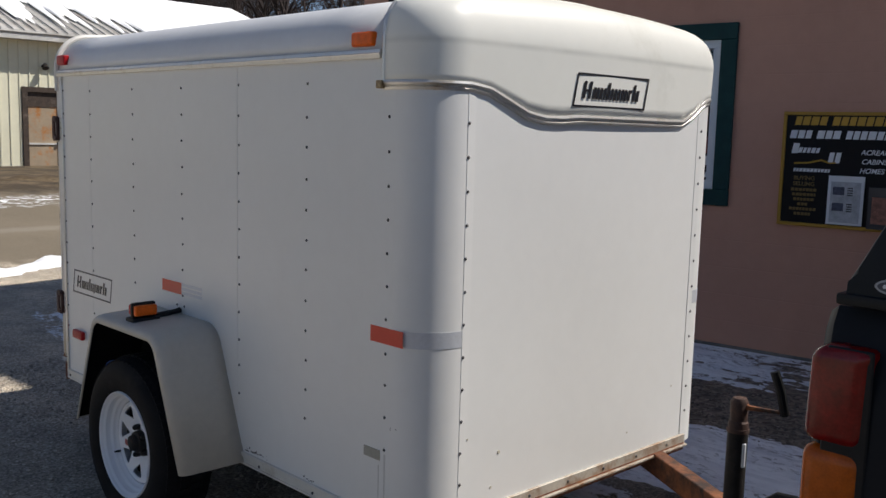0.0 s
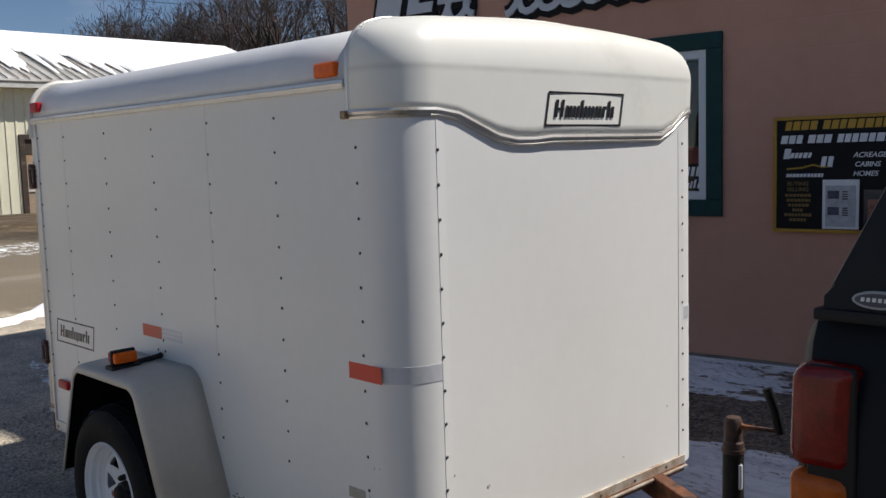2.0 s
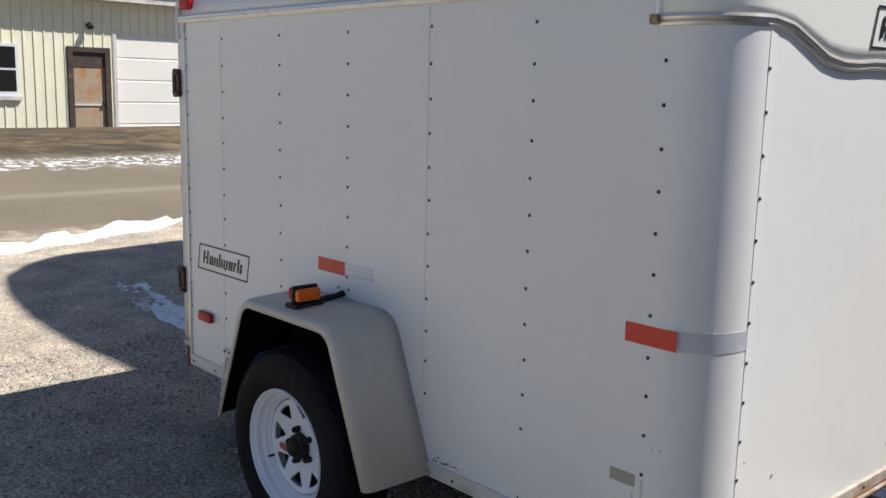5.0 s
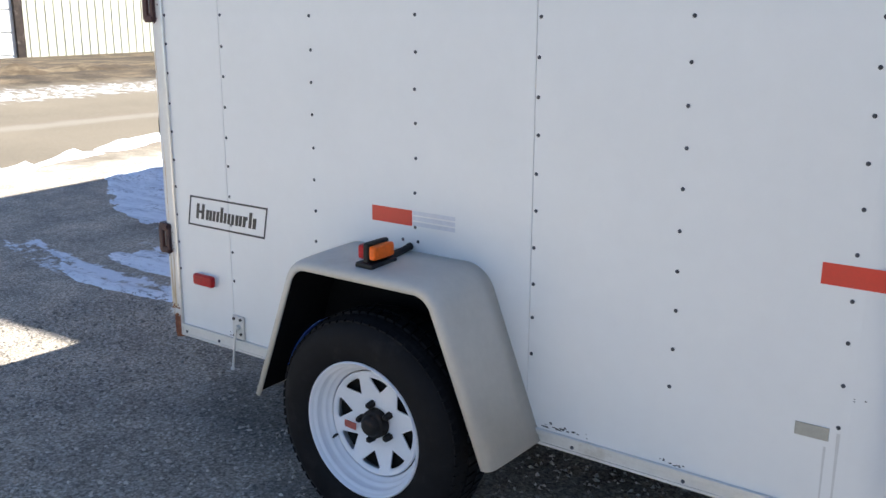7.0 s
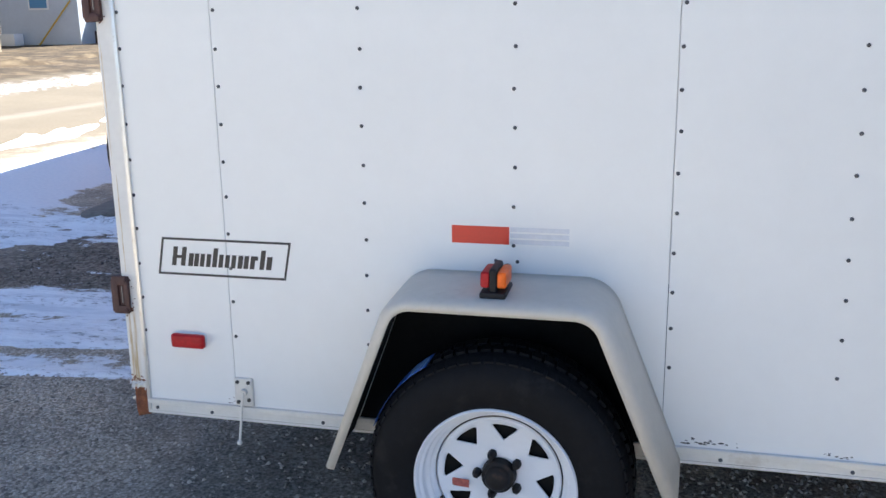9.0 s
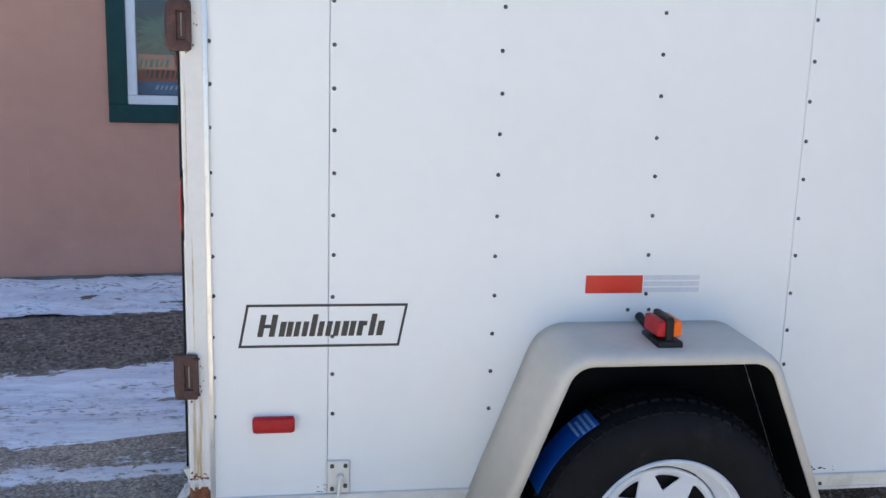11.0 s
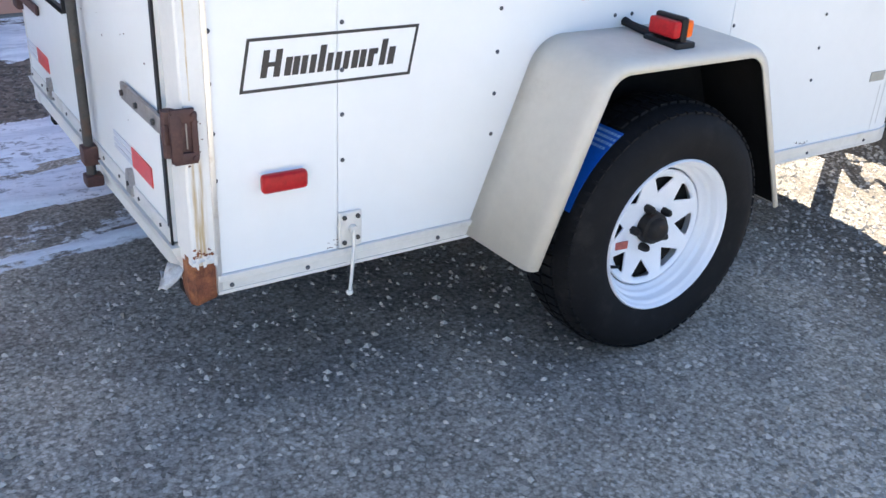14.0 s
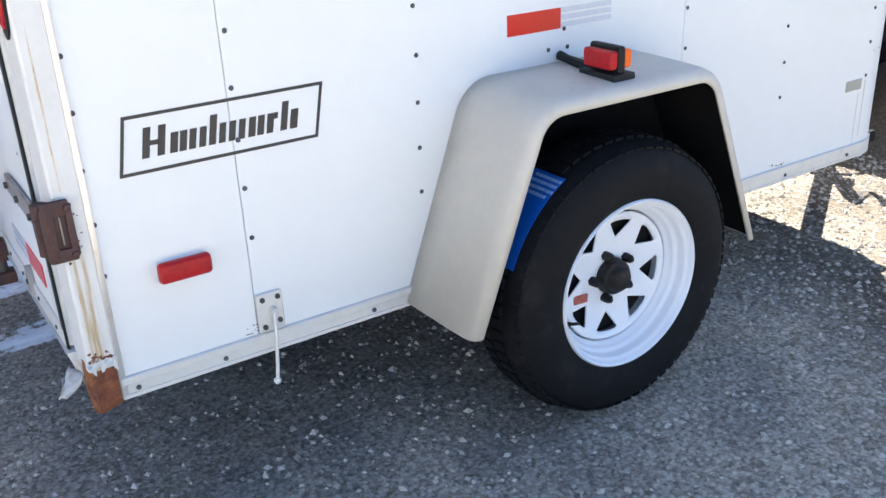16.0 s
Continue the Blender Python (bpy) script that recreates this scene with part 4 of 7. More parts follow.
def fender(side):
    y_of = (lambda y: y) if side < 0 else (lambda y: W - y)
    base = [(0.589, 0.328), (0.770, 0.812), (1.304, 0.812), (1.496, 0.328)]
    p = round_path([(x, z) for x, z in base], 0.100, 9)
    ctr = Vector((1.045, 0.52))
    # cross section: (distance out from the wall, drop inwards)
    section = [(0.0, 0.0), (0.06, 0.001), (0.13, 0.003), (0.19, 0.005), (0.220, 0.007), (0.236, 0.010), (0.246, 0.016), (0.250, 0.025), (0.250, 0.037)]
    bm = bmesh.new()
    rows = []
    for i, q in enumerate(p):
        a, b = p[max(i - 1, 0)], p[min(i + 1, len(p) - 1)]
        t = (b - a).normalized()
        nrm = Vector((-t.y, t.x))
        if nrm.dot(ctr - q) < 0:
            nrm = -nrm
        rows.append([(q.x + nrm.x * dr, y_of(-out), q.y + nrm.y * dr) for out, dr in section])
    for r in (rows[0], rows[-1]):
        for i, (x, y, z) in enumerate(r):
            r[i] = (x, y, 0.330)
    sheet(bm, rows)
    ob = part("fender", bm, FENDER, trailer, "cream moulded plastic fender", smooth=1.0)
    md = ob.modifiers.new("thickness", "SOLIDIFY")
    md.thickness, md.offset = 0.006, 0.0
    # inner sheet coloured near-black for the shade under the fender
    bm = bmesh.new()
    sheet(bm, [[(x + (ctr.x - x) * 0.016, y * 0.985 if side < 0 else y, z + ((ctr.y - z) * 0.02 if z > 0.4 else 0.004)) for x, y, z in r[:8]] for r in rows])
    part("lining", bm, FENDER_SHADE, ob, "near-black inside of the fender, its shade put into the colour")
    return ob


fender_near = fender(-1)
fender(1)
# near-black sheet on the wall, standing in for the shade behind the wheel
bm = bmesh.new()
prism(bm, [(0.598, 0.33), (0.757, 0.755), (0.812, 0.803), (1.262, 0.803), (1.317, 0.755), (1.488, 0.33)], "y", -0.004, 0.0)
part("wheel_arch_liner", bm, FENDER_SHADE, trailer, "near-black sheet for the shade in the wheel arch")


# wheel
def wheel(cx, y_out, cz, side):
    """Steel eight-window rim with a ribbed trailer tyre; built outward along -y."""
    w = new("wheel")
    w.parent = trailer
    w.matrix_basis = pose(cx, y_out, cz, 0, 0 if side < 0 else 0, 0 if side < 0 else 180)
    RT, WID = 0.334, 0.205
    prof = [(0.200, 0.010), (0.2075, 0.005), (0.218, -0.001), (0.224, -0.003), (0.250, -0.010), (0.283, -0.009), (0.306, 0.001), (0.318, 0.012), (0.324, 0.018), (0.329, 0.024),
            (RT, 0.036), (RT + 0.002, 0.07), (RT + 0.002, WID - 0.07), (RT, WID - 0.036), (0.324, WID - 0.018), (0.306, WID), (0.250, WID + 0.008), (0.200, WID - 0.01), (0.190, WID / 2)]
    bm = bmesh.new()
    lathe(bm, prof, 72)
    tyre = part("tyre", bm, RUBBER, w, "black trailer tyre with blocky tread", smooth=0.9)
    # tread blocks
    bm = bmesh.new()
    n = 66
    for k in range(n):
        a = 2 * math.pi * k / n
        for j, (y0, y1, off) in enumerate(((0.012, 0.052, 0.0), (0.060, 0.098, 0.5), (0.106, 0.145, 0.0), (0.152, 0.193, 0.5))):
            aa = a + off * 2 * math.pi / n
            da = 0.36 * 2 * math.pi / n
            r1 = RT + 0.0085 if 0 < j < 3 else RT + 0.003
            r0 = RT - 0.012
            vs = []
            for r in (r0, r1):
                for ang in (aa - da, aa + da):
                    for yy in (y0, y1):
                        rr = r if (r == r0 or (yy > 0.02 and yy < 0.185)) else r - 0.010
                        sk = 0.012 if yy == y1 else 0.0
                        vs.append(bm.verts.new((rr * math.cos(ang + sk), yy, rr * math.sin(ang + sk))))
            for f in ((0, 1, 3, 2), (4, 6, 7, 5), (0, 4, 5, 1), (2, 3, 7, 6), (0, 2, 6, 4), (1, 5, 7, 3)):
                bm.faces.new([vs[i] for i in f])
    t = part("tread", bm, RUBBER, tyre, smooth=0.3)
    # rim: barrel with lip
    bm = bmesh.new()
    lathe(bm, [(0.2085, 0.007), (0.2080, 0.001), (0.2040, -0.002), (0.2000, 0.001), (0.1980, 0.008), (0.1945, 0.0125), (0.1905, 0.015), (0.1885, 0.020), (0.1880, 0.034), (0.1845, 0.039), (0.1795, 0.041), (0.1765, 0.046), (0.1745, 0.054), (0.1685, 0.0575), (0.1655, 0.062), (0.1645, 0.076), (0.1645, 0.15), (0.20, 0.19), (0.2085, 0.19)], 72, closed=False)
    rim = part("rim", bm, RIM, w, "white steel wheel rim with eight windows", smooth=1.0)
    # disc with eight triangular windows
    bm = bmesh.new()
    def disc_y(r):
        if r > 0.157:
            return 0.057 + max(0, r - 0.1585) * 1.6
        if r > 0.145:
            return 0.057 + (0.157 - r) / 0.012 * 0.005
        if r > 0.075:
            return 0.062 + (0.145 - r) / 0.070 * 0.016
        return 0.078 - (0.075 - r) / 0.05 * 0.004
    half_w, r_hi = radians(14.5), 0.142
    columns = []
    for s in range(8):
        mid = radians(45 * s - 7)
        for ph in (-22.5, -20, -17, -14, -11.5, -8, -5, -2.5, -0.8, 0.8, 2.5, 5, 8, 11.5, 14, 17, 20):
            ph = radians(ph)
            f = min(abs(ph) / half_w, 1.0)
            tp, px_, py_ = math.tan(min(abs(ph), half_w)), r_hi * math.cos(half_w), r_hi * math.sin(half_w)
            lt = 0.094 * tp / (py_ - tp * (px_ - 0.094))
            lo = math.hypot(0.094 + lt * (px_ - 0.094), lt * py_)
            hi = r_hi - 0.004 * max(0, (f - 0.75) / 0.25) ** 2 if f < 1 else r_hi - 0.004
            lo = min(lo, hi)
            outer = [0.1622, 0.1600, 0.157, 0.151, hi]
            inner = [lo + (0.044 - lo) * (k / 9) for k in range(10)]
            ca, sa = math.cos(mid + ph), math.sin(mid + ph)
            columns.append([[bm.verts.new((r * ca, disc_y(r), r * sa)) for r in rr] for rr in (outer, inner)])
    for p, q in zip(columns, columns[1:] + columns[:1]):
        for u, v in zip(p, q):
            for k in range(len(u) - 1):
                bm.faces.new((u[k], u[k + 1], v[k + 1], v[k]))
    bmesh.ops.remove_doubles(bm, verts=bm.verts, dist=0.0002)
    d = part("disc", bm, RIM, rim, smooth=0.9)
    d.modifiers.new("thickness", "SOLIDIFY").thickness = 0.004
    # hub, cap and lug nuts
    bm = bmesh.new()
    lathe(bm, [(r_, h_ + 0.021) for r_, h_ in ((0.0001, 0.006), (0.016, 0.006), (0.025, 0.009), (0.031, 0.016), (0.034, 0.026), (0.042, 0.030), (0.045, 0.050), (0.045, 0.08), (0.0001, 0.08))], 24, closed=False)
    hub = part("hub", bm, BLACK, w, "black greasy hub cap")
    for k in range(5):
        a = radians(108 + 72 * k)
        bm = bmesh.new()
        x, z = 0.057 * math.cos(a), 0.057 * math.sin(a)
        tube(bm, [(x, 0.078, z), (x, 0.066, z), (x, 0.055, z), (x, 0.049, z)], [0.012, 0.0115, 0.0105, 0.006], 6)
        part("lug_nut", bm, BLACK, hub)
    # dark brake drum behind the windows
    bm = bmesh.new()
    lathe(bm, [(0.0001, 0.092), (0.156, 0.092), (0.160, 0.098), (0.160, 0.18), (0.0001, 0.18)], 40, closed=False)
    part("brake_drum", bm, UNDER, w)
    # valve and small red sticker
    bm = bmesh.new()
    a = radians(207)
    tube(bm, [(0.170 * math.cos(a), 0.064, 0.170 * math.sin(a)), (0.162 * math.cos(a), 0.044, 0.162 * math.sin(a)), (0.152 * math.cos(a), 0.030, 0.152 * math.sin(a))], [0.005, 0.0045, 0.0038], 8)
    part("valve", bm, BLACKPLASTIC, rim)
    if side < 0:
        bm = bmesh.new()
        a = radians(198)
        cxx, czz = 0.106 * math.cos(a), 0.106 * math.sin(a)
        prism(bm, [(cxx - 0.022, czz - 0.009), (cxx + 0.022, czz - 0.012), (cxx + 0.023, czz + 0.009), (cxx - 0.021, czz + 0.012)], "y", 0.0660, 0.0690)
        part("sticker", bm, mat("faded_red_sticker", (0.36, 0.09, 0.07), 0.5, var=0.3, scale=90), rim, "small faded red sticker")
        # blue label wrapped on the tread
        bm = bmesh.new()
        lathe(bm, [(RT + 0.0088, 0.034), (RT + 0.0088, 0.135), (RT + 0.0094, 0.135), (RT + 0.0094, 0.034)], 14, a0=radians(121.5), a1=radians(160))
        tag = part("label", bm, BLUETAG, tyre, "blue printed paper label stuck on the tread")
        bm = bmesh.new()
        for j, (aa, y0, y1) in enumerate(((123, 0.02, 0.11), (125.5, 0.022, 0.115), (128, 0.02, 0.10), (130.5, 0.03, 0.115))):
            yy = y0
            while yy < y1 - 0.006:
                wdt = rng.uniform(0.004, 0.010)
                lathe(bm, [(RT + 0.0092, yy + 0.015), (RT + 0.0092, yy + 0.015 + wdt), (RT + 0.0100, yy + 0.015 + wdt), (RT + 0.0100, yy + 0.015)], 2, a0=radians(aa), a1=radians(aa + 1.3))
                yy += wdt + 0.003
        part("print", bm, PALETAG, tag)
    return w


wheel(1.048, -0.258, 0.331, -1)
wheel(1.048, W + 0.258, 0.331, 1)
bm = bmesh.new()
tube(bm, [(1.055, -0.09, 0.33), (1.055, W + 0.09, 0.33)], 0.03, 12)
part("axle", bm, UNDER, trailer)
for y in (0.16, W - 0.16):
    bm = bmesh.new()
    tube(bm, [(0.66, y, 0.30), (0.85, y, 0.262), (1.048, y, 0.25), (1.25, y, 0.262), (1.44, y, 0.30)], 0.018, 6)
    part("leaf_spring", bm, UNDER, trailer)
for y in (0.12, W - 0.12):
    bm = bmesh.new()
    box(bm, -0.1, 2.40, y - 0.025, y + 0.025, Z0 - 0.045, Z0 + 0.016, 0.003, 1)
    part("frame_rail", bm, UNDER, trailer)

# double-faced lamp on the fender with its arm
bm = bmesh.new()
box(bm, 1.004, 1.068, -0.219, -0.105, 0.804, 0.823, 0.006, 2)
fl = part("fender_lamp", bm, BLACKPLASTIC, trailer, "double-faced red and amber fender lamp on a black arm")
bm = bmesh.new()
box(bm, 1.026, 1.046, -0.211, -0.113, 0.816, 0.880, 0.009, 3)
part("housing", bm, BLACKPLASTIC, fl)
bm = bmesh.new()
box(bm, 1.004, 1.028, -0.207, -0.117, 0.830, 0.871, 0.009, 3)
part("lens", bm, REDLENS, fl, "red lens")
bm = bmesh.new()
box(bm, 1.044, 1.068, -0.207, -0.117, 0.830, 0.871, 0.009, 3)
part("lens", bm, AMBER, fl, "amber lens")
bm = bmesh.new()
tube(bm, [(1.036, -0.11, 0.818), (1.036, -0.03, 0.826), (1.036, -0.004, 0.830)], [0.013, 0.010, 0.012], 8)
part("arm", bm, BLACKPLASTIC, fl)
for x in (1.005, 1.062):
    rivet(x, 0.0, 0.846)


# rear frame, doors and hardware
bm = bmesh.new()
prism(bm, [(-0.060, -0.004), (-0.060, 0.05), (-0.112, 0.075), (-0.117, 0.070), (-0.112, -0.002), (-0.108, -0.006)], "z", 0.40, 1.80)
post = part("rear_post", bm, POST_STAINED, trailer, "white corner post with yellow stains and peeling paint")
bm = bmesh.new()
box(bm, -0.062, -0.050, -0.0085, 0.002, Z0, 1.775, 0.003, 2)
part("edge_trim", bm, ALU_BRIGHT, trailer, "yellowed aluminium corner edge")
bm = bmesh.new()
rr = random.Random(9)
plan = [(-0.058, 0.0), (-0.072, -0.003), (-0.088, -0.004), (-0.106, 0.001), (-0.116, 0.022), (-0.112, 0.075), (-0.060, 0.06)]
rows_ = []
for z, k in ((0.414, 1.0), (0.385, 0.99), (0.350, 1.02), (0.325, 1.0), (0.312, 0.90)):
    rows_.append([(-0.085 + (x + 0.085) * k, 0.03 + (y - 0.03) * k + (0.004 if y < 0 else 0), z - (0.012 * (x + 0.06) / -0.05 if z < 0.32 else 0)) for x, y in plan + plan[:1]])
sheet(bm, rows_)
bmesh.ops.remove_doubles(bm, verts=bm.verts, dist=0.0003)
foot = part("post_foot", bm, FOOT_RUST, post, "rusted orange steel post foot", smooth=0.4)
foot.modifiers.new("thickness", "SOLIDIFY").thickness = 0.004
bm = bmesh.new()
for k in range(26):
    x = -0.113 + 0.0021 * k + rr.uniform(-0.002, 0.002)
    drop = rr.choice((0.004, 0.008, 0.014, 0.022, 0.005)) * rr.uniform(0.6, 1.3)
    wd, z, lift = rr.uniform(0.0025, 0.0065), 0.418 + rr.uniform(-0.002, 0.004), rr.uniform(0.001, 0.009)
    col_ = []
    for q in (0.0, 0.35, 0.7, 1.0):
        cx_, y_ = x + rr.uniform(-0.002, 0.002), -0.0064 - lift * q * q
        wq = wd * (1 - 0.45 * q) * rr.uniform(0.7, 1.2)
        col_.append([(cx_ - wq, y_, z - drop * q * rr.uniform(0.8, 1.0)), (cx_, y_ - 0.001, z - drop * q), (cx_ + wq, y_ - 0.0005, z - drop * q * rr.uniform(0.75, 1.0))])
    sheet(bm, col_)
part("peeling_paint", bm, POST, post, "flaking white paint chips")
bm = bmesh.new()
for k in range(26):
    x, z, q = rr.uniform(-0.108, -0.062), 0.416 + abs(rr.gauss(0, 0.012)), rr.uniform(0.0012, 0.0045)
    prism(bm, [(x + q * rr.uniform(0.5, 1.2) * math.cos(a), z + q * rr.uniform(0.5, 1.2) * math.sin(a)) for a in (0, 1.0, 2.1, 3.2, 4.2, 5.2)], "y", -0.0068, -0.004)
part("bare_rust", bm, FOOT_RUST, post, "small rust patches where the paint is gone")
STREAK_RUST = mat("yellow_rust_streak", (0.50, 0.35, 0.17), 0.6, var=0.2, scale=30, dirt=(0.66, 0.59, 0.46), dirt_at=0.47, dscale=25)
for x, w_, z0, z1 in ((-0.101, 0.0010, 0.43, 0.60), (-0.094, 0.0016, 0.76, 1.05), (-0.103, 0.0014, 1.10, 1.42)):
    bm = bmesh.new()
    n_ = 7
    left_ = [(x - w_ * rr.uniform(0.5, 1.2), z0 + (z1 - z0) * k / n_) for k in range(n_)]
    right_ = [(x + w_ * rr.uniform(0.5, 1.2), z0 + (z1 - z0) * k / n_) for k in range(n_)]
    y_ = -0.0052 if x > -0.105 else -0.006
    prism(bm, left_ + [(x, z1)] + right_[::-1], "y", y_ - 0.0008, y_ + 0.002)
    part("rust_stain", bm, STREAK_RUST, post, "yellow rust streak down the paint")
bm = bmesh.new()
box(bm, rear_x(W) - 0.004, rear_x(W) + 0.06, W - 0.06, W + 0.004, 0.33, 1.80, 0.004)
part("rear_post", bm, POST, trailer)
bm = bmesh.new()
prism(bm, [(rear_x(0.03), 0.03), (rear_x(0.03) + 0.05, 0.03), (rear_x(W - 0.03) + 0.05, W - 0.03), (rear_x(W - 0.03), W - 0.03)], "z", 1.72, 1.84)
part("rear_header", bm, POST, trailer)
bm = bmesh.new()
prism(bm, [(rear_x(0.03), 0.03), (rear_x(0.03) + 0.05, 0.03), (rear_x(W - 0.03) + 0.05, W - 0.03), (rear_x(W - 0.03), W - 0.03)], "z", 0.335, 0.42)
part("rear_beam", bm, POST, trailer)



def rear_thing(name, bm, material, parent, label="", smooth=0.6):
    """A part built with y along the rear and x outward from the door's face, then swung to the rear's slant."""
    for v in bm.verts:
        y = v.co.y
        v.co.x = rear_x(y) + v.co.x + 0.022
    return part(name, bm, material, parent, label, smooth)


doors = []
for y0, y1 in ((0.078, 0.742), (0.750, W - 0.075)):
    bm = bmesh.new()
    box(bm, -0.034, 0.004, y0, y1, 0.425, 1.725, 0.004, 2)
    dr = rear_thing("rear_door", bm, WHITE, trailer, "white closed rear door leaf with rust spots")
    doors.append(dr)
    bm = bmesh.new()
    box(bm, -0.039, -0.034, y0 - 0.004, y0 + 0.016, 0.42, 1.73, 0.002, 1)
    rear_thing("edge_seal", bm, BLACKPLASTIC if y0 < 0.5 else ALU, dr)
    bm = bmesh.new()
    box(bm, -0.040, -0.033, y0, y1, 0.425, 0.462, 0.002, 1)
    rear_thing("bottom_trim", bm, ALU, dr)
# sloping sill under the doors
bm = bmesh.new()
prism(bm, [(-0.045, 0.420), (0.02, 0.420), (0.02, 0.335), (-0.010, 0.335)], "y", 0.06, W - 0.03)
rear_thing("sill", bm, POST, trailer, "chipped white sill under the doors")
bm = bmesh.new()
flap = []
for j in range(6):
    v = j / 5
    flap.append([(-0.030 - 0.036 * v + 0.010 * math.sin(5 * u + 3 * v), 0.050 + 0.060 * u + 0.010 * v, 0.360 - 0.042 * v * (1 - 0.35 * u) + 0.010 * math.sin(7 * u * v + 1)) for u in (0, 0.2, 0.42, 0.6, 0.83, 1.0)])
sheet(bm, flap)
fl_ = rear_thing("bent_flap", bm, TORN, trailer, "bent torn metal flap", smooth=0.4)
fl_.modifiers.new("thickness", "SOLIDIFY").thickness = 0.003
for y in (0.36, 1.20):
    bm = bmesh.new()
    prism(bm, [(y - 0.022, 0.436), (y + 0.022, 0.436), (y + 0.020, 0.470), (y + 0.009, 0.497), (y - 0.004, 0.500), (y - 0.013, 0.488)], "x", -0.0465, -0.0335)
    tb = rear_thing("stop_tab", bm, STEEL, doors[0] if y < 0.7 else doors[1], "small galvanised tab at the door's foot")
    bm = bmesh.new()
    tube(bm, [(-0.0460, y, 0.463), (-0.0500, y, 0.463)], 0.006, 8)
    rear_thing("bolt", bm, DARKSTEEL, tb)
for y in (0.14, 0.30, 0.46, 0.60, 0.84, 1.00, 1.16, 1.32, 1.46):
    bm = bmesh.new()
    tube(bm, [(-0.039, y, 0.444), (-0.0425, y, 0.444)], 0.0048, 8)
    rear_thing("bolt", bm, DARKSTEEL, doors[0] if y < 0.7 else doors[1])
# lock bar with brackets and handle
bm = bmesh.new()
tube(bm, [(-0.058, 0.682, 0.345), (-0.058, 0.676, 1.80)], 0.0125, 12)
lock = rear_thing("lock_bar", bm, DARKSTEEL, doors[0], "weathered upright steel lock bar")
for z0, z1 in ((0.345, 0.375), (0.405, 0.455), (1.66, 1.71), (1.06, 1.135)):
    bm = bmesh.new()
    box(bm, -0.078, -0.032, 0.657, 0.703, z0, z1, 0.006, 2)
    rear_thing("bracket", bm, HINGE_BROWN, lock)
bm = bmesh.new()
box(bm, -0.044, -0.034, 0.455, 0.490, 1.05, 1.21, 0.004, 1)
tube(bm, [(-0.062, 0.68, 1.10), (-0.064, 0.58, 1.10), (-0.056, 0.47, 1.105)], 0.014, 8)
tube(bm, [(-0.05, 0.48, 1.18), (-0.07, 0.52, 1.205), (-0.06, 0.58, 1.208)], 0.006, 6)
rear_thing("handle", bm, HINGE_BROWN, lock, "rusty hasp and handle")
# strap hinges
for z in (0.692, 1.528):
    bm = bmesh.new()
    box(bm, -0.138, -0.086, -0.014, -0.004, z - 0.056, z + 0.056, 0.005, 2)
    box(bm, -0.136, -0.088, -0.021, -0.010, z + 0.030, z + 0.058, 0.006, 2)
    box(bm, -0.136, -0.087, -0.021, -0.010, z - 0.058, z - 0.032, 0.006, 2)
    box(bm, -0.098, -0.084, -0.020, -0.010, z - 0.050, z + 0.050, 0.005, 2)
    box(bm, -0.140, -0.116, -0.022, -0.010, z - 0.052, z + 0.050, 0.007, 2)
    for v in bm.verts:
        j_ = noise.noise_vector(v.co * 90.0)
        v.co += Vector((j_.x, j_.y * 0.5, j_.z)) * 0.0018
    hg = part("hinge", bm, HINGE_BROWN, trailer, "corroded brown strap hinge")
    bm = bmesh.new()
    tube(bm, [(-0.132, 0.016, z - 0.048), (-0.132, 0.016, z + 0.048)], 0.015, 10)
    box(bm, -0.146, -0.118, 0.000, 0.030, z - 0.020, z + 0.024, 0.006, 2)
    part("knuckle", bm, HINGE_BROWN, hg)
    # pale steel strip added as the glint inside the hinge slot
    bm = bmesh.new()
    box(bm, -0.1085, -0.1055, -0.0165, -0.0135, z - 0.026, z + 0.027, 0.001, 1)
    part("slot_edge", bm, STEEL, hg, "pale steel strip for the glint in the slot")
    for bx_, bz_ in ((-0.092, 0.044), (-0.093, -0.045)):
        bm = bmesh.new()
        tube(bm, [(bx_, -0.020, z + bz_), (bx_, -0.025, z + bz_), (bx_, -0.026, z + bz_)], [0.007, 0.006, 0.003], 8)
        part("bolt", bm, HINGE_BROWN, hg)
    bm = bmesh.new()
    for k in range(34):
        a_ = rr.uniform(0, 6.28)
        x, zz, q = -0.108 + 0.031 * math.cos(a_) * rr.uniform(0.9, 1.15), z + 0.062 * math.sin(a_) * rr.uniform(0.92, 1.12), rr.uniform(0.001, 0.0035)
        if x < -0.109:
            continue
        prism(bm, [(x + q * rr.uniform(0.5, 1.2) * math.cos(a), zz + q * rr.uniform(0.5, 1.2) * math.sin(a)) for a in (0, 1.0, 2.1, 3.2, 4.2, 5.2)], "y", -0.0068, -0.004)
    part("rust_flakes", bm, RUST, hg, "rust bleeding round the hinge")["kind"] = "stuff"
    bm = bmesh.new()
    box(bm, -0.046, -0.036, 0.03, 0.345, z - 0.019, z + 0.021, 0.004, 2)
    rear_thing("strap", bm, STEEL, hg, "galvanised hinge strap")
    for y in (0.10, 0.22, 0.325):
        bm = bmesh.new()
        tube(bm, [(-0.044, y, z), (-0.052, y, z)], 0.007, 8)
        rear_thing("bolt", bm, DARKSTEEL, hg)
for z in (0.692, 1.528):
    bm = bmesh.new()
    box(bm, -0.05, -0.02, W - 0.06, W + 0.015, z - 0.05, z + 0.05, 0.006, 2)
    box(bm, -0.046, -0.036, W - 0.34, W - 0.03, z - 0.014, z + 0.016, 0.003, 1)
    rear_thing("hinge", bm, HINGE_BROWN, trailer)


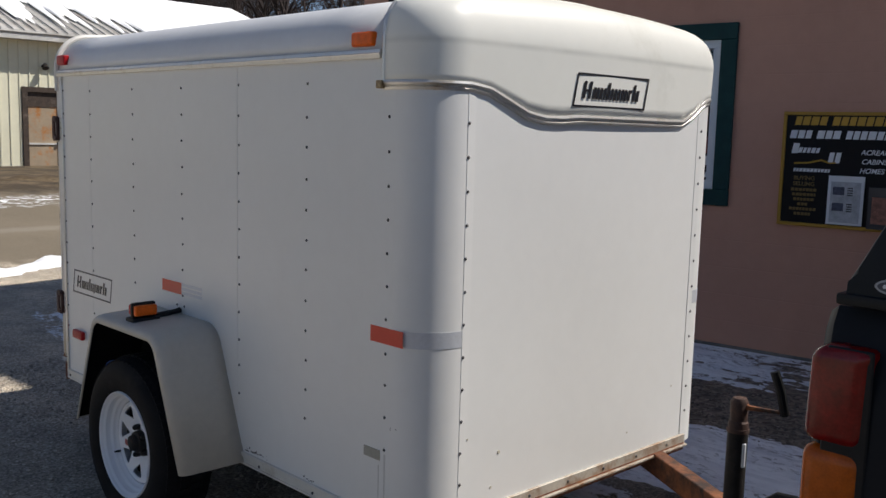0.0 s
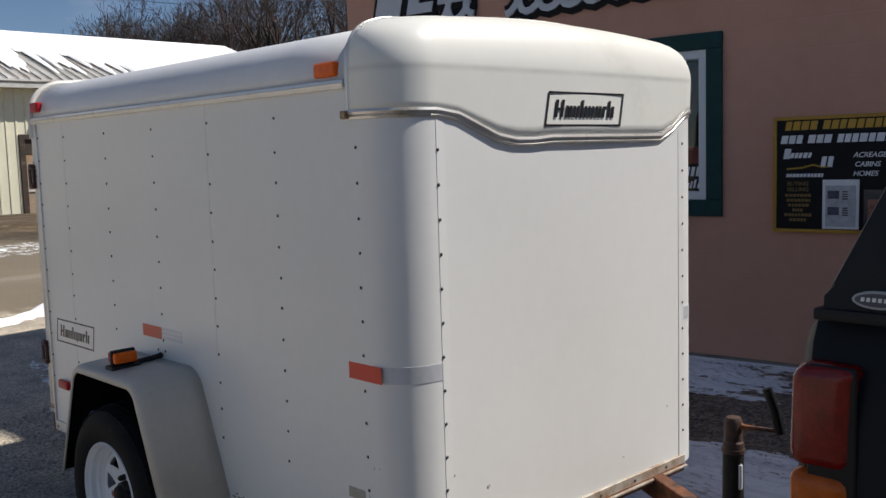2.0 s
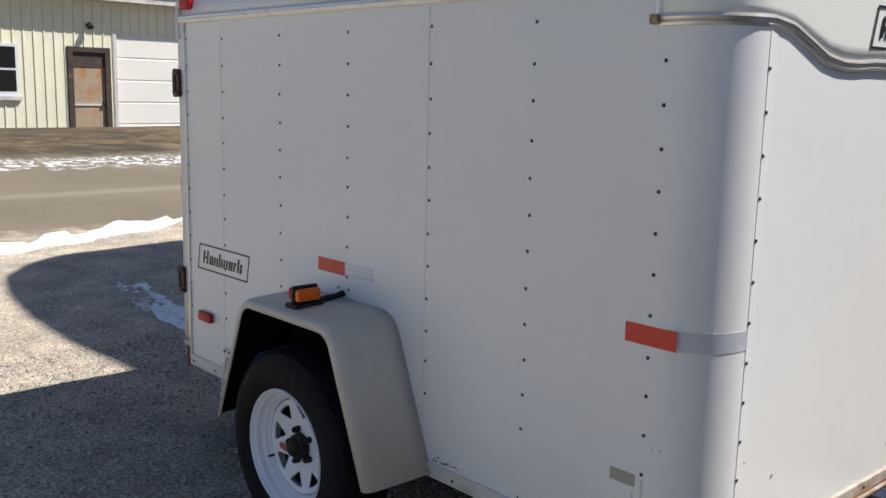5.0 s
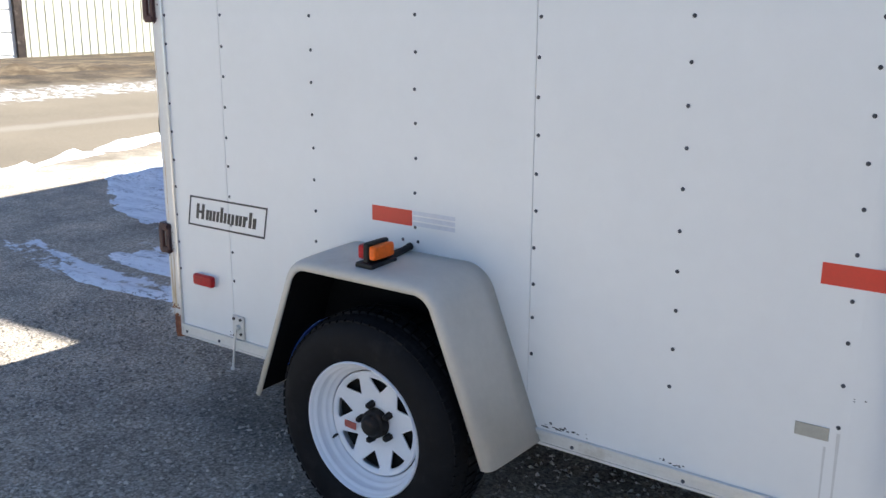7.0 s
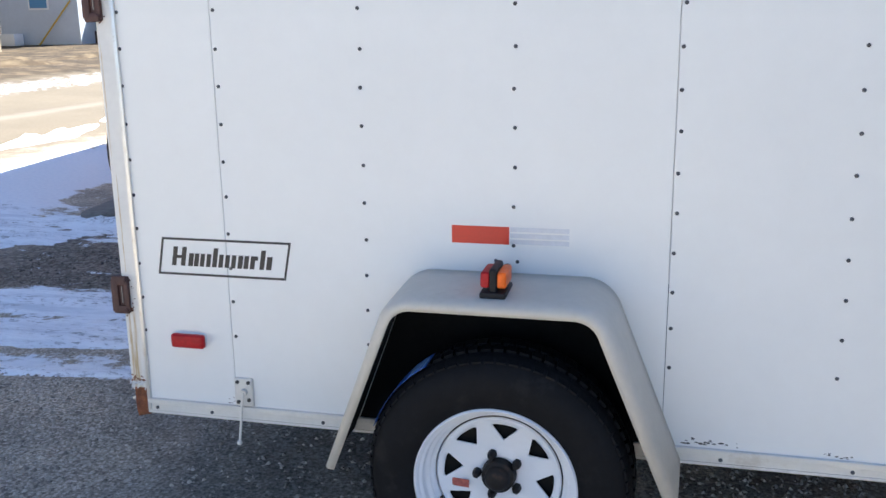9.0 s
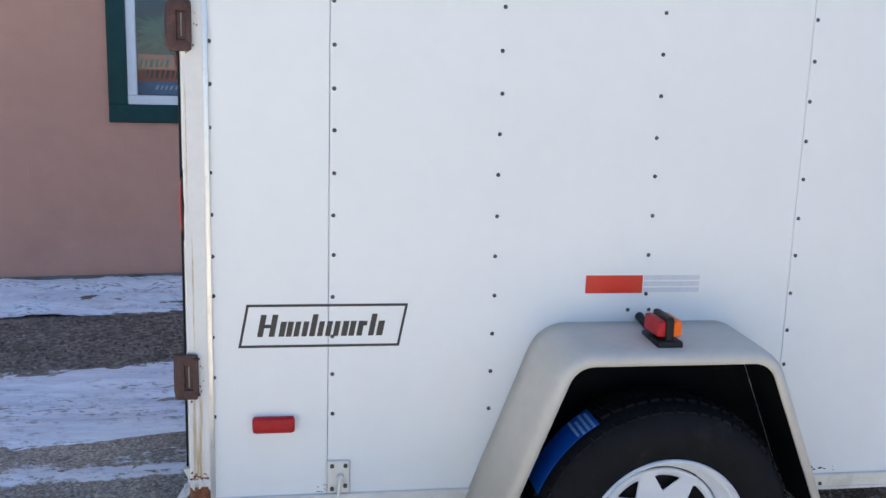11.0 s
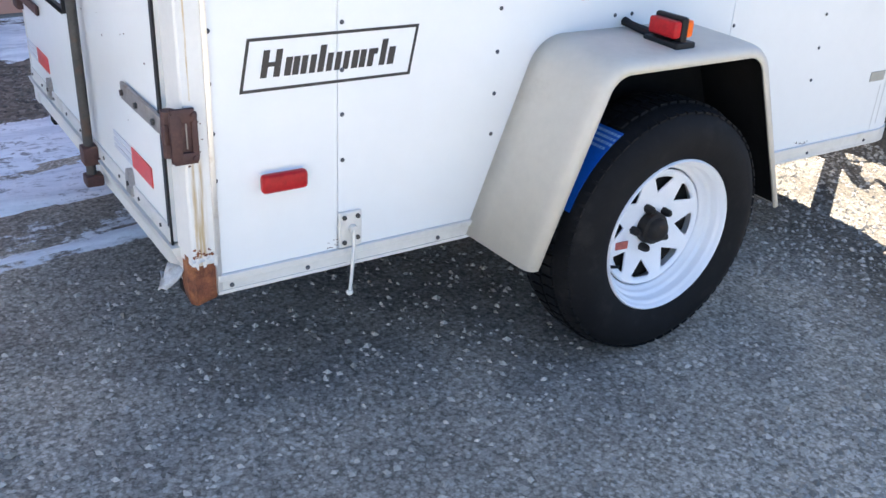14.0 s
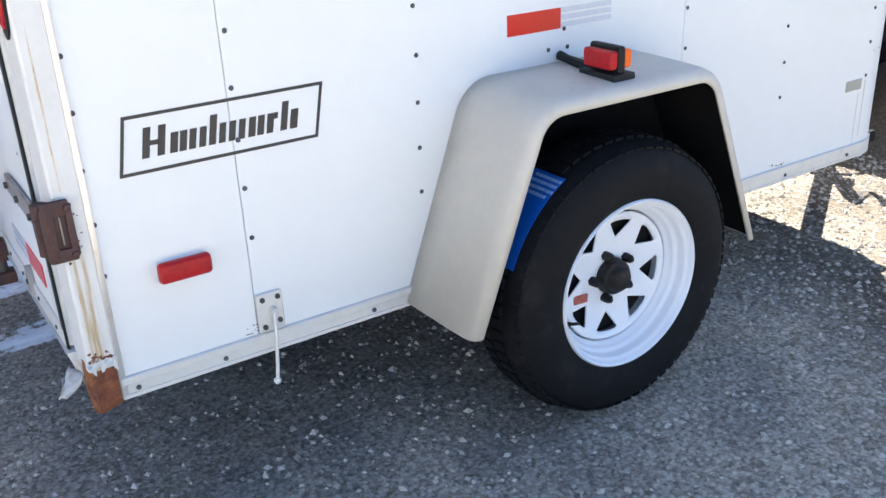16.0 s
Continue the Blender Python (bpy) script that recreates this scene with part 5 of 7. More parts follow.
def tail_lamp(y, z, width):
    def oval(s, d):
        return [(y + s * width * math.cos(a), z + s * 0.088 * math.sin(a)) for a in (2 * math.pi * k / 24 for k in range(24))]
    bm = bmesh.new()
    for d0, d1, s in ((-0.027, -0.004, 1.0),):
        prism(bm, [(q[0], q[1]) for q in oval(s, 0)], "x", d0, d1)
    g = rear_thing("tail_light", bm, BLACKPLASTIC, trailer, "oval red tail lamp in a black rubber ring")
    bm = bmesh.new()
    rings = []
    for s, d in ((0.80, -0.026), (0.78, -0.030), (0.62, -0.034), (0.35, -0.036), (0.02, -0.037)):
        rings.append([bm.verts.new((d, q[0], q[1])) for q in oval(s, 0)])
    for a, b in zip(rings, rings[1:]):
        for k in range(24):
            bm.faces.new((a[k], a[(k + 1) % 24], b[(k + 1) % 24], b[k]))
    rear_thing("lens", bm, REDLENS, g, "red lens")


tail_lamp(0.036, 1.108, 0.040)
tail_lamp(W - 0.045, 1.108, 0.048)
# number plate
bm = bmesh.new()
box(bm, -0.050, -0.034, 0.81, 1.14, 0.765, 0.995, 0.02, 3)
np_ = rear_thing("number_plate", bm, BLACKPLASTIC, doors[1], "number plate in a black holder")
bm = bmesh.new()
box(bm, -0.054, -0.050, 0.835, 1.125, 0.79, 0.945, 0.001, 1)
rear_thing("plate", bm, mat("pale_plate", (0.62, 0.66, 0.74), 0.35, var=0.03, scale=20), np_)
bm = bmesh.new()
box(bm, -0.056, -0.054, 0.845, 1.115, 0.920, 0.940)
rear_thing("band", bm, mat("plate_blue", (0.03, 0.05, 0.32), 0.4), np_)
bm = bmesh.new()
for k in range(7):
    box(bm, -0.056, -0.054, 0.862 + 0.036 * k, 0.879 + 0.036 * k, 0.83, 0.895)
rear_thing("bars", bm, mat("plate_ink", (0.12, 0.16, 0.32), 0.4), np_)
# tape on the doors
for y0, m_ in ((0.19, REDTAPE), (1.20, REDTAPE)):
    bm = bmesh.new()
    box(bm, -0.0362, -0.034, y0, y0 + 0.15, 0.510, 0.558)
    rear_thing("reflector_tape", bm, m_, doors[0] if y0 < 1 else doors[1], "red reflective tape")
    for dz in (0, 0.017, 0.034):
        bm = bmesh.new()
        box(bm, -0.0362, -0.034, y0 + 0.155, y0 + 0.30, 0.510 + dz, 0.521 + dz)
        rear_thing("reflector_tape", bm, SILVERTAPE, doors[0] if y0 < 1 else doors[1])
# spots of rust on the near door
bm = bmesh.new()
for k in range(14):
    y, z, s = rr.uniform(0.12, 0.7), rr.choice((rr.uniform(0.47, 1.6), 0.80 + rr.uniform(-0.03, 0.03))), rr.uniform(0.001, 0.003)
    prism(bm, [(y + s * math.cos(a), z + s * math.sin(a)) for a in (0, 1.2, 2.3, 3.5, 4.9)], "x", -0.0349, -0.0338)
rear_thing("rust_spots", bm, RUST, doors[0])

# tongue, coupler, jack and cable
def beam(name, p, q, w, h, material, label=""):
    p, q = Vector(p), Vector(q)
    d = (q - p).normalized()
    s = Vector((-d.y, d.x, 0)).normalized() * w / 2
    bm = bmesh.new()
    vs = [bm.verts.new(e + k * s + Vector((0, 0, dz))) for e in (p, q) for k in (-1, 1) for dz in (-h, 0)]
    for f in ((0, 1, 3, 2), (4, 6, 7, 5), (0, 4, 5, 1), (2, 3, 7, 6), (0, 2, 6, 4), (1, 5, 7, 3)):
        bm.faces.new([vs[i] for i in f])
    bmesh.ops.bevel(bm, geom=bm.edges[:], offset=0.003, segments=1, affect="EDGES")
    return part(name, bm, material, trailer, label)


YC = W / 2
beam("tongue", (2.30, 1.34, 0.345), (3.14, YC + 0.03, 0.375), 0.055, 0.085, RUST_ORANGE, "rust-orange steel tongue beam")
beam("tongue", (2.30, W - 1.34, 0.345), (3.14, YC - 0.03, 0.375), 0.055, 0.085, RUST_ORANGE, "rust-orange steel tongue beam")
bm = bmesh.new()
box(bm, 3.02, 3.42, YC - 0.045, YC + 0.045, 0.30, 0.395, 0.014, 2)
box(bm, 3.34, 3.46, YC - 0.05, YC + 0.05, 0.30, 0.41, 0.03, 3)
part("coupler", bm, BLACK, trailer, "black steel coupler")
JX, JY = 3.075, 0.69
bm = bmesh.new()
tube(bm, [(JX, JY, 0.16), (JX, JY, 0.705)], 0.030, 16)
jack = part("jack", bm, BLACK, trailer, "black steel tongue jack with rusty crank")
bm = bmesh.new()
tube(bm, [(JX, JY, 0.70), (JX, JY, 0.712)], 0.033, 16)
part("collar", bm, DARK_RUST, jack)
bm = bmesh.new()
tube(bm, [(JX, JY, 0.712), (JX, JY, 0.730), (JX, JY, 0.735), (JX, JY, 0.790), (JX, JY, 0.803), (JX, JY, 0.806)], [0.030, 0.029, 0.025, 0.027, 0.020, 0.008], 16)
part("gear_head", bm, DARK_RUST, jack)
bm = bmesh.new()
tube(bm, [(JX, JY, 0.782), (JX + 0.035, JY + 0.0, 0.780), (JX + 0.13, JY + 0.02, 0.782)], [0.016, 0.008, 0.006], 8)
part("crank", bm, RUST_ORANGE, jack)
bm = bmesh.new()
tube(bm, [(JX + 0.13, JY + 0.02, 0.778), (JX + 0.125, JY - 0.005, 0.85), (JX + 0.105, JY - 0.01, 0.905)], 0.014, 10)
part("grip", bm, BLACKPLASTIC, jack)
bm = bmesh.new()
box(bm, JX + 0.022, JX + 0.0325, JY - 0.016, JY - 0.002, 0.598, 0.672, 0.003, 1)
part("label", bm, SILVERTAPE, jack)
bm = bmesh.new()
tube(bm, [(JX - 0.06, JY - 0.10, 0.40), (JX - 0.03, JY - 0.08, 0.43), (JX + 0.02, JY - 0.05, 0.42)], 0.022, 8)
part("clamp", bm, BLACK, jack)
bm = bmesh.new()
cable = [(3.10, 0.735, 0.37), (3.135, 0.745, 0.44), (3.155, 0.74, 0.495), (3.195, 0.73, 0.528), (3.25, 0.72, 0.536), (3.31, 0.715, 0.526), (3.37, 0.71, 0.520), (3.44, 0.705, 0.524), (3.51, 0.70, 0.53)]
tube(bm, cable, 0.010, 8)
part("cable", bm, BLACKPLASTIC, trailer, "black wiring cable")

# scuffs, torn sheet edge and streaks low on the side
SCUFF = mat("black_scuff", (0.035, 0.032, 0.03), 0.8, var=0.3, scale=60)
rc = random.Random(31)


def chips(name, x0, x1, z0, z1, n, s0, s1, y=-0.0006, material=SCUFF, label=""):
    bm = bmesh.new()
    for k in range(n):
        x, z, s = rc.uniform(x0, x1), rc.triangular(z0, z1, z0), rc.uniform(s0, s1)
        pts = [(x + s * rc.uniform(0.8, 2.6) * math.cos(a), z + s * rc.uniform(0.3, 0.9) * math.sin(a)) for a in (0.2, 1.3, 2.4, 3.4, 4.4, 5.5)]
        prism(bm, pts, "y", y, 0.0002)
    return part(name, bm, material, trailer, label)


chips("scuff_marks", 1.50, 1.64, 0.375, 0.398, 22, 0.0015, 0.004, label="black scuffed paint chips above the trim")
chips("scuff_marks", 1.82, 1.93, 0.372, 0.388, 9, 0.0012, 0.0028)
chips("grime_marks", 0.205, 0.231, 0.372, 0.405, 10, 0.0008, 0.0022, material=RUST, label="brown grime beside the latch plate")
chips("scuff_marks", 2.29, 2.34, 0.655, 0.668, 3, 0.001, 0.002)
STREAK = mat("grey_water_streak", (0.60, 0.595, 0.57), 0.4, var=0.05, scale=40)
for x, z0, z1, w_ in ((2.274, 0.39, 0.57, 0.004), (2.247, 0.37, 0.53, 0.003)):
    bm = bmesh.new()
    prism(bm, [(x - w_, z1), (x + w_, z1), (x + w_ * 0.6, z0), (x - w_ * 0.4, z0)], "y", -0.0005, 0.0002)
    part("water_streak", bm, STREAK, trailer, "faint grey water streak")
# drilled holes and dents on the front panel
bm = bmesh.new()
for y, z, s in ((0.30, 0.44, 0.004), (1.02, 0.47, 0.003), (0.33, 0.55, 0.006), (0.19, 0.62, 0.003), (1.30, 0.60, 0.003)):
    prism(bm, [(y + s * math.cos(a), z + s * math.sin(a)) for a in (0, 1.1, 2.2, 3.3, 4.4, 5.5)], "x", XF - 0.001, XF + 0.0004 + 0.019 * math.sin(math.pi * 0.5 * ((z - 0.352) / 1.388) ** 0.8) * math.sin(math.pi * (y - R) / (W - 2 * R)))
part("stains", bm, mat("tan_grime", (0.52, 0.48, 0.38), 0.6), trailer)

# the front end stands slightly out of square: the far corner is further forward than the near one
FRONT_PARTS = {"corner_panel", "front_panel", "seam_strip", "front_cap", "moulding", "corner_trim", "front_trim", "rust_line", "front_sill", "badge", "stroke", "stains", "reflector_tape", "rivet"}


def out_of_square(x, y):
    f = min(max((x - 2.25) / 0.2, 0), 1)
    return f * (-0.010 + 0.033 * (y - 0.16))


for ob in trailer.children_recursive:
    if ob.name.split(".")[0] not in FRONT_PARTS:
        continue
    if ob.data is rivet_mesh:
        p = ob.matrix_basis.translation
        ob.matrix_basis = Matrix.Translation((out_of_square(p.x, p.y), 0, 0)) @ ob.matrix_basis
    else:
        for v in ob.data.vertices:
            v.co.x += out_of_square(v.co.x, v.co.y)

# ---- shop building ----
SHOP_RZ = math.degrees(math.atan(0.125))
shop = thing("shop_building", (-2.82, 4.05, 0), SHOP_RZ, "single-storey salmon-painted block shop with dark green window trim", "building")
SH, U_END = 3.90, 5.36


def shop_wall(u0, u1, z0, z1, d0=0.0, d1=0.22):
    bm = bmesh.new()
    box(bm, u0, u1, d0, d1, z0, z1)
    return part("wall", bm, PINK, shop)


WU0, WU1, WZ0, WZ1 = 1.855, 3.690, 1.185, 2.285   # front window hole
shop_wall(0.08, WU0, 0.018, SH)
shop_wall(WU1, U_END, 0.018, SH)
shop_wall(WU0, WU1, 0.018, WZ0)
shop_wall(WU0, WU1, WZ1, SH)
shop_wall(U_END, 6.5, 2.35, SH)
shop_wall(6.5, 11, 0.018, SH)
shop_wall(0.08, 0.30, 0.018, SH, 0.22, 9)
shop_wall(10.78, 11, 0.018, SH, 0.22, 9)
shop_wall(0.08, 11, 0.018, SH, 9, 9.2)
shop_wall(U_END - 0.2, U_END, 0.018, 2.35, 0.22, 0.9)
shop_wall(6.5, 6.7, 0.018, 2.35, 0.22, 0.9)
# arched gable ends and bowed roof, unseen, shaped to throw the lot's shade edge
SHADE_ARCH = [(0.08, 3.9), (0.55, 4.8), (1.15, 5.55), (2.0, 6.3), (2.9, 6.8), (3.9, 7.2), (4.7, 7.42), (5.5, 7.5), (6.3, 7.38), (7.2, 7.0), (8.2, 6.25), (9.2, 5.4), (10.1, 4.6), (11, 3.9)]
for d0, d1 in ((0.0, 0.22), (9.0, 9.2)):
    bm = bmesh.new()
    prism(bm, SHADE_ARCH, "y", d0, d1)
    part("gable_wall", bm, PINK, shop)
bm = bmesh.new()
sheet(bm, [[(u + 0.04 * (u - 5.5) / 5.5, d, z + 0.03) for u, z in SHADE_ARCH] for d in (-0.03, 3.0, 6.0, 9.25)])
rf3 = part("roof", bm, TARROOF, shop, "dark bowed roof, unseen, shaped to cast the shade on the lot", smooth=None)
rf3.modifiers.new("thickness", "SOLIDIFY").thickness = 0.04
bm = bmesh.new()
box(bm, -0.02, 11.05, -0.022, 9.3, -0.05, 0.020, 0.006, 1)
box(bm, -0.20, 0.48, -0.20, 0.6, -0.05, 0.060, 0.015, 1)
part("foundation", bm, CONCRETE, shop, "grey concrete slab edge")
# door leaf coloured near-black for the shade of the recess
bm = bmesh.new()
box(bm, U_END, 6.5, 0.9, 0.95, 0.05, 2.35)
sd = part("door", bm, DARK_DEPTH, shop, "dark recessed doorway")
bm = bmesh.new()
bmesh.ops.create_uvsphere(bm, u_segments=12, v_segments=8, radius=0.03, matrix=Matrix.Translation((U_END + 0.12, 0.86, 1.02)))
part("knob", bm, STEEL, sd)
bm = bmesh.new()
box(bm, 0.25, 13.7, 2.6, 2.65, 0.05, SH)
part("partition", bm, DARK_DEPTH, shop)
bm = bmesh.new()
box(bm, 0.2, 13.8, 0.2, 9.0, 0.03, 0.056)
part("floor", bm, DARK_DEPTH, shop)

# window with green outer trim and white vinyl frame
win = new("window")
win.parent = shop
win["label"] = "shop window with dark green trim and white frame"
for nm, m_, grow, y0, y1, wd in (("green_trim", GREEN, 0.120, -0.030, 0.001, 0.120), ("vinyl_frame", VINYL, 0.0, -0.012, 0.10, 0.062)):
    a0, a1, b0, b1 = WU0 - grow, WU1 + grow, WZ0 - grow, WZ1 + grow
    for u0, u1, z0, z1 in ((a0, a1, b0, b0 + wd), (a0, a1, b1 - wd, b1), (a0, a0 + wd, b0 + wd, b1 - wd), (a1 - wd, a1, b0 + wd, b1 - wd)):
        bm = bmesh.new()
        box(bm, u0, u1, y0, y1, z0, z1, 0.004, 1)
        part(nm, bm, m_, win)
bm = bmesh.new()
box(bm, WU0 + 0.05, WU1 - 0.05, 0.05, 0.054, WZ0 + 0.05, WZ1 - 0.05)
pane = part("pane", bm, GLASS, win)
pane.visible_shadow = False


def flat(name, u0, u1, z0, z1, y, m_, parent, label="", d=0.004):
    bm = bmesh.new()
    box(bm, u0, u1, y - d, y, z0, z1)
    return part(name, bm, m_, parent, label)


def words(text, size, u, z, y, m_, parent, slant=0.0, depth=0.002, center=False, name="lettering"):
    """Raised letters from the built-in font, facing -y."""
    cu = bpy.data.curves.new(name, "FONT")
    cu.body, cu.size, cu.extrude, cu.shear, cu.offset = text, size, depth, slant, size * 0.012
    if center:
        cu.align_x = "CENTER"
    tmp = new("tmp", cu)
    bpy.context.view_layer.update()
    me = bpy.data.meshes.new_from_object(tmp.evaluated_get(bpy.context.evaluated_depsgraph_get()))
    bpy.data.objects.remove(tmp)
    bpy.data.curves.remove(cu)
    me.materials.clear()
    me.materials.append(m_)
    ob = new(name, me)
    ob.parent = parent
    ob.matrix_basis = pose(u, y, z, 90, 0, 0)
    return ob


# banner and neon sign in the window
BAN_RED = mat("red_banner", (0.42, 0.06, 0.045), 0.5, var=0.15, scale=6)
BAN_BLUE = mat("blue_banner", (0.045, 0.16, 0.33), 0.5, var=0.15, scale=6)
PAPER = mat("pale_print_white", (0.72, 0.74, 0.76), 0.5, var=0.04, scale=14)
NEON = mat("red_neon_tube", (0.9, 0.08, 0.06), 0.3, emit=((1.0, 0.05, 0.03), 2.6))
LEAFY = mat("dark_leaf_green", (0.03, 0.09, 0.03), 0.5, var=0.4, scale=12)
banner = thing("window_banner", (0, 0, 0), 0, "red and blue printed banner behind the shop window", "banner")
banner.parent = None
banner.matrix_world = shop.matrix_world.copy()
flat("red_half", 1.91, 2.42, 1.34, 1.52, 0.10, BAN_RED, banner)
flat("blue_half", 1.91, 2.42, 1.25, 1.34, 0.10, BAN_BLUE, banner)
flat("blue_panel", 2.42, 2.60, 1.25, 1.52, 0.10, BAN_BLUE, banner)
for k, (u0, u1, z0) in enumerate(((1.93, 2.12, 1.435), (1.97, 2.36, 1.36), (2.03, 2.33, 1.285))):
    u = u0
    while u < u1:
        bm = bmesh.new()
        w_ = rng.uniform(0.012, 0.022)
        prism(bm, [(u, z0), (u + w_, z0), (u + w_ + 0.012, z0 + (0.055 if k < 2 else 0.03)), (u + 0.012, z0 + (0.055 if k < 2 else 0.03))], "y", 0.093, 0.096)
        u += w_ + 0.016
        part("bar", bm, INK if k < 2 else PALETAG, banner)
for k, w_ in enumerate(("T-SHIRTS", "BANNERS", "SIGNS")):
    words(w_, 0.050, 2.51, 1.455 - 0.078 * k, 0.094, PAPER, banner, center=True)
neon = thing("open_sign", (0, 0, 0), 0, "glowing red neon open sign in the shop window", "sign")
neon.matrix_world = shop.matrix_world.copy()
flat("backing", 2.615, 3.02, 1.25, 1.50, 0.13, BLACKPLASTIC, neon)
words("OPEN", 0.150, 2.815, 1.335, 0.118, NEON, neon, center=True, depth=0.004)
flat("underline", 2.645, 2.985, 1.295, 1.303, 0.122, mat("yellow_neon", (0.8, 0.7, 0.1), 0.4, emit=((1.0, 0.85, 0.1), 0.9)), neon)


# plants and goods behind the glass
def leaf_plant(u, z, n, name, label):
    bm = bmesh.new()
    rl = random.Random(int(u * 100))
    for k in range(n):
        a, ln, up = rl.uniform(0, 6.28), rl.uniform(0.12, 0.3), rl.uniform(-0.1, 0.2)
        p = Vector((u, 0.35, z))
        q = p + Vector((math.cos(a) * ln, math.sin(a) * ln * 0.5, up))
        s = (q - p).cross(Vector((0, 1, 0.3))).normalized() * 0.018
        mid = p.lerp(q, 0.5) + Vector((0, 0, 0.03))
        v = [bm.verts.new(c) for c in (p, mid + s, q, mid - s)]
        bm.faces.new(v)
    ob = solid(name, bm, LEAFY, label, "plant", smooth=None)
    ob.matrix_world = shop.matrix_world.copy()


bm = bmesh.new()
box(bm, WU0 + 0.01, WU1 - 0.01, 0.24, 0.55, 1.18, 1.215, 0.004, 1)
box(bm, WU0 + 0.05, WU0 + 0.09, 0.26, 0.53, 0.055, 1.18)
box(bm, WU1 - 0.09, WU1 - 0.05, 0.26, 0.53, 0.055, 1.18)
ledge = solid("display_shelf", bm, VINYL, "white display shelf inside the shop window", "shelf")
ledge.matrix_world = shop.matrix_world.copy()
leaf_plant(2.10, 1.62, 60, "hanging_plant", "dark green leafy plant behind the window")
flat("poster", 2.25, 2.95, 1.56, 1.64, 0.12, PAPER, win)
dec = thing("window_decal", (0, 0, 0), 0, "pale race-style decal on the window glass", "decal")
dec.matrix_world = shop.matrix_world.copy()
for k in range(7):
    bm = bmesh.new()
    u = 3.42 + 0.028 * k
    prism(bm, [(u, 1.27), (u + 0.016, 1.27), (u + 0.030, 1.31 + 0.012 * (k % 3)), (u + 0.014, 1.31 + 0.012 * (k % 3))], "y", 0.044, 0.047)
    part("stroke", bm, PAPER, dec)
for k in range(4):
    bm = bmesh.new()
    u = 3.46 + 0.04 * k
    prism(bm, [(u, 1.36), (u + 0.025, 1.36), (u + 0.038, 1.43), (u + 0.013, 1.43)], "y", 0.044, 0.047)
    part("stroke", bm, PAPER, dec)
flat("red_patch", 3.40, 3.62, 1.45, 1.58, 0.12, BAN_RED, dec)

# estate board
BOARD_YEL = mat("yellow_board_frame", (0.42, 0.23, 0.022), 0.5, var=0.08, scale=10)
BOARD_BLK = mat("black_sign_board", (0.014, 0.013, 0.014), 0.5, var=0.1, scale=5, spec=0.12)
GOLD = mat("gold_print", (0.48, 0.28, 0.025), 0.5)
DULLGOLD = mat("dull_gold_print", (0.17, 0.11, 0.03), 0.6)
board = thing("notice_board", (0, 0, 0), 0, "black notice board with yellow frame and a pinned flyer", "sign")
board.matrix_world = shop.matrix_world.copy()
BU0, BU1, BZ0, BZ1 = 4.185, 5.075, 0.965, 1.765
flat("panel", BU0 + 0.02, BU1 - 0.02, BZ0 + 0.02, BZ1 - 0.02, -0.012, BOARD_BLK, board, d=0.014)
for u0, u1, z0, z1 in ((BU0, BU1, BZ0, BZ0 + 0.024), (BU0, BU1, BZ1 - 0.024, BZ1), (BU0, BU0 + 0.024, BZ0 + 0.024, BZ1 - 0.024), (BU1 - 0.024, BU1, BZ0 + 0.024, BZ1 - 0.024)):
    bm = bmesh.new()
    box(bm, u0, u1, -0.036, 0.0, z0, z1, 0.004, 1)
    part("frame", bm, BOARD_YEL, board)


def bar_row(u0, u1, z, h, m_, gap=0.010, wmin=0.035, wmax=0.05, slant=0.012, name="bars", breaks=()):
    u, k = u0, 0
    while u < u1 - 0.01:
        bm = bmesh.new()
        w_ = min(rng.uniform(wmin, wmax), u1 - u)
        prism(bm, [(u, z), (u + w_, z), (u + w_ + slant, z + h), (u + slant, z + h)], "y", -0.0305, -0.026)
        part("bar", bm, m_, board)
        u += w_ + (gap * 4 if k in breaks else gap)
        k += 1


YB = -0.031
bar_row(4.265, 5.00, 1.672, 0.060, GOLD, breaks=(3,))
bar_row(4.235, 4.98, 1.580, 0.056, PAPER, breaks=(2, 5))
bar_row(4.270, 4.44, 1.480, 0.036, PAPER, 0.008, 0.018, 0.026)
bar_row(4.255, 4.31, 1.475, 0.070, PAPER, 0.008, 0.03, 0.05)
bar_row(4.505, 4.60, 1.415, 0.072, PAPER, 0.012, 0.03, 0.036)
bm = bmesh.new()
tube(bm, [(4.28, -0.028, 1.405), (4.38, -0.028, 1.412), (4.46, -0.028, 1.432), (4.52, -0.028, 1.414), (4.56, -0.028, 1.418)], 0.006, 6)
part("gold_line", bm, GOLD, board)
bar_row(4.275, 4.52, 1.348, 0.024, PAPER, 0.006, 0.014, 0.020, 0.006)
for k, w_ in enumerate(("ACREAGE", "CABINS", "HOMES")):
    words(w_, 0.047, 4.715 + 0.008 * (k == 1), 1.478 - 0.062 * k, YB + 0.004, PAPER, board, slant=0.25)
for k, w_ in enumerate(("BUYING", "SELLING")):
    words(w_, 0.040, 4.355, 1.290 - 0.040 * k, YB + 0.004, DULLGOLD, board, center=True)
for k, (a, b_) in enumerate(((4.27, 4.45), (4.28, 4.44), (4.29, 4.43), (4.32, 4.40), (4.265, 4.455), (4.30, 4.42))):
    bar_row(a, b_, 1.212 - 0.034 * k, 0.020, DULLGOLD, 0.006, 0.014, 0.022, 0.0)
fly = flat("flyer", 4.525, 4.760, 0.995, 1.330, -0.036, PAPER, board, "white framed flyer", 0.008)
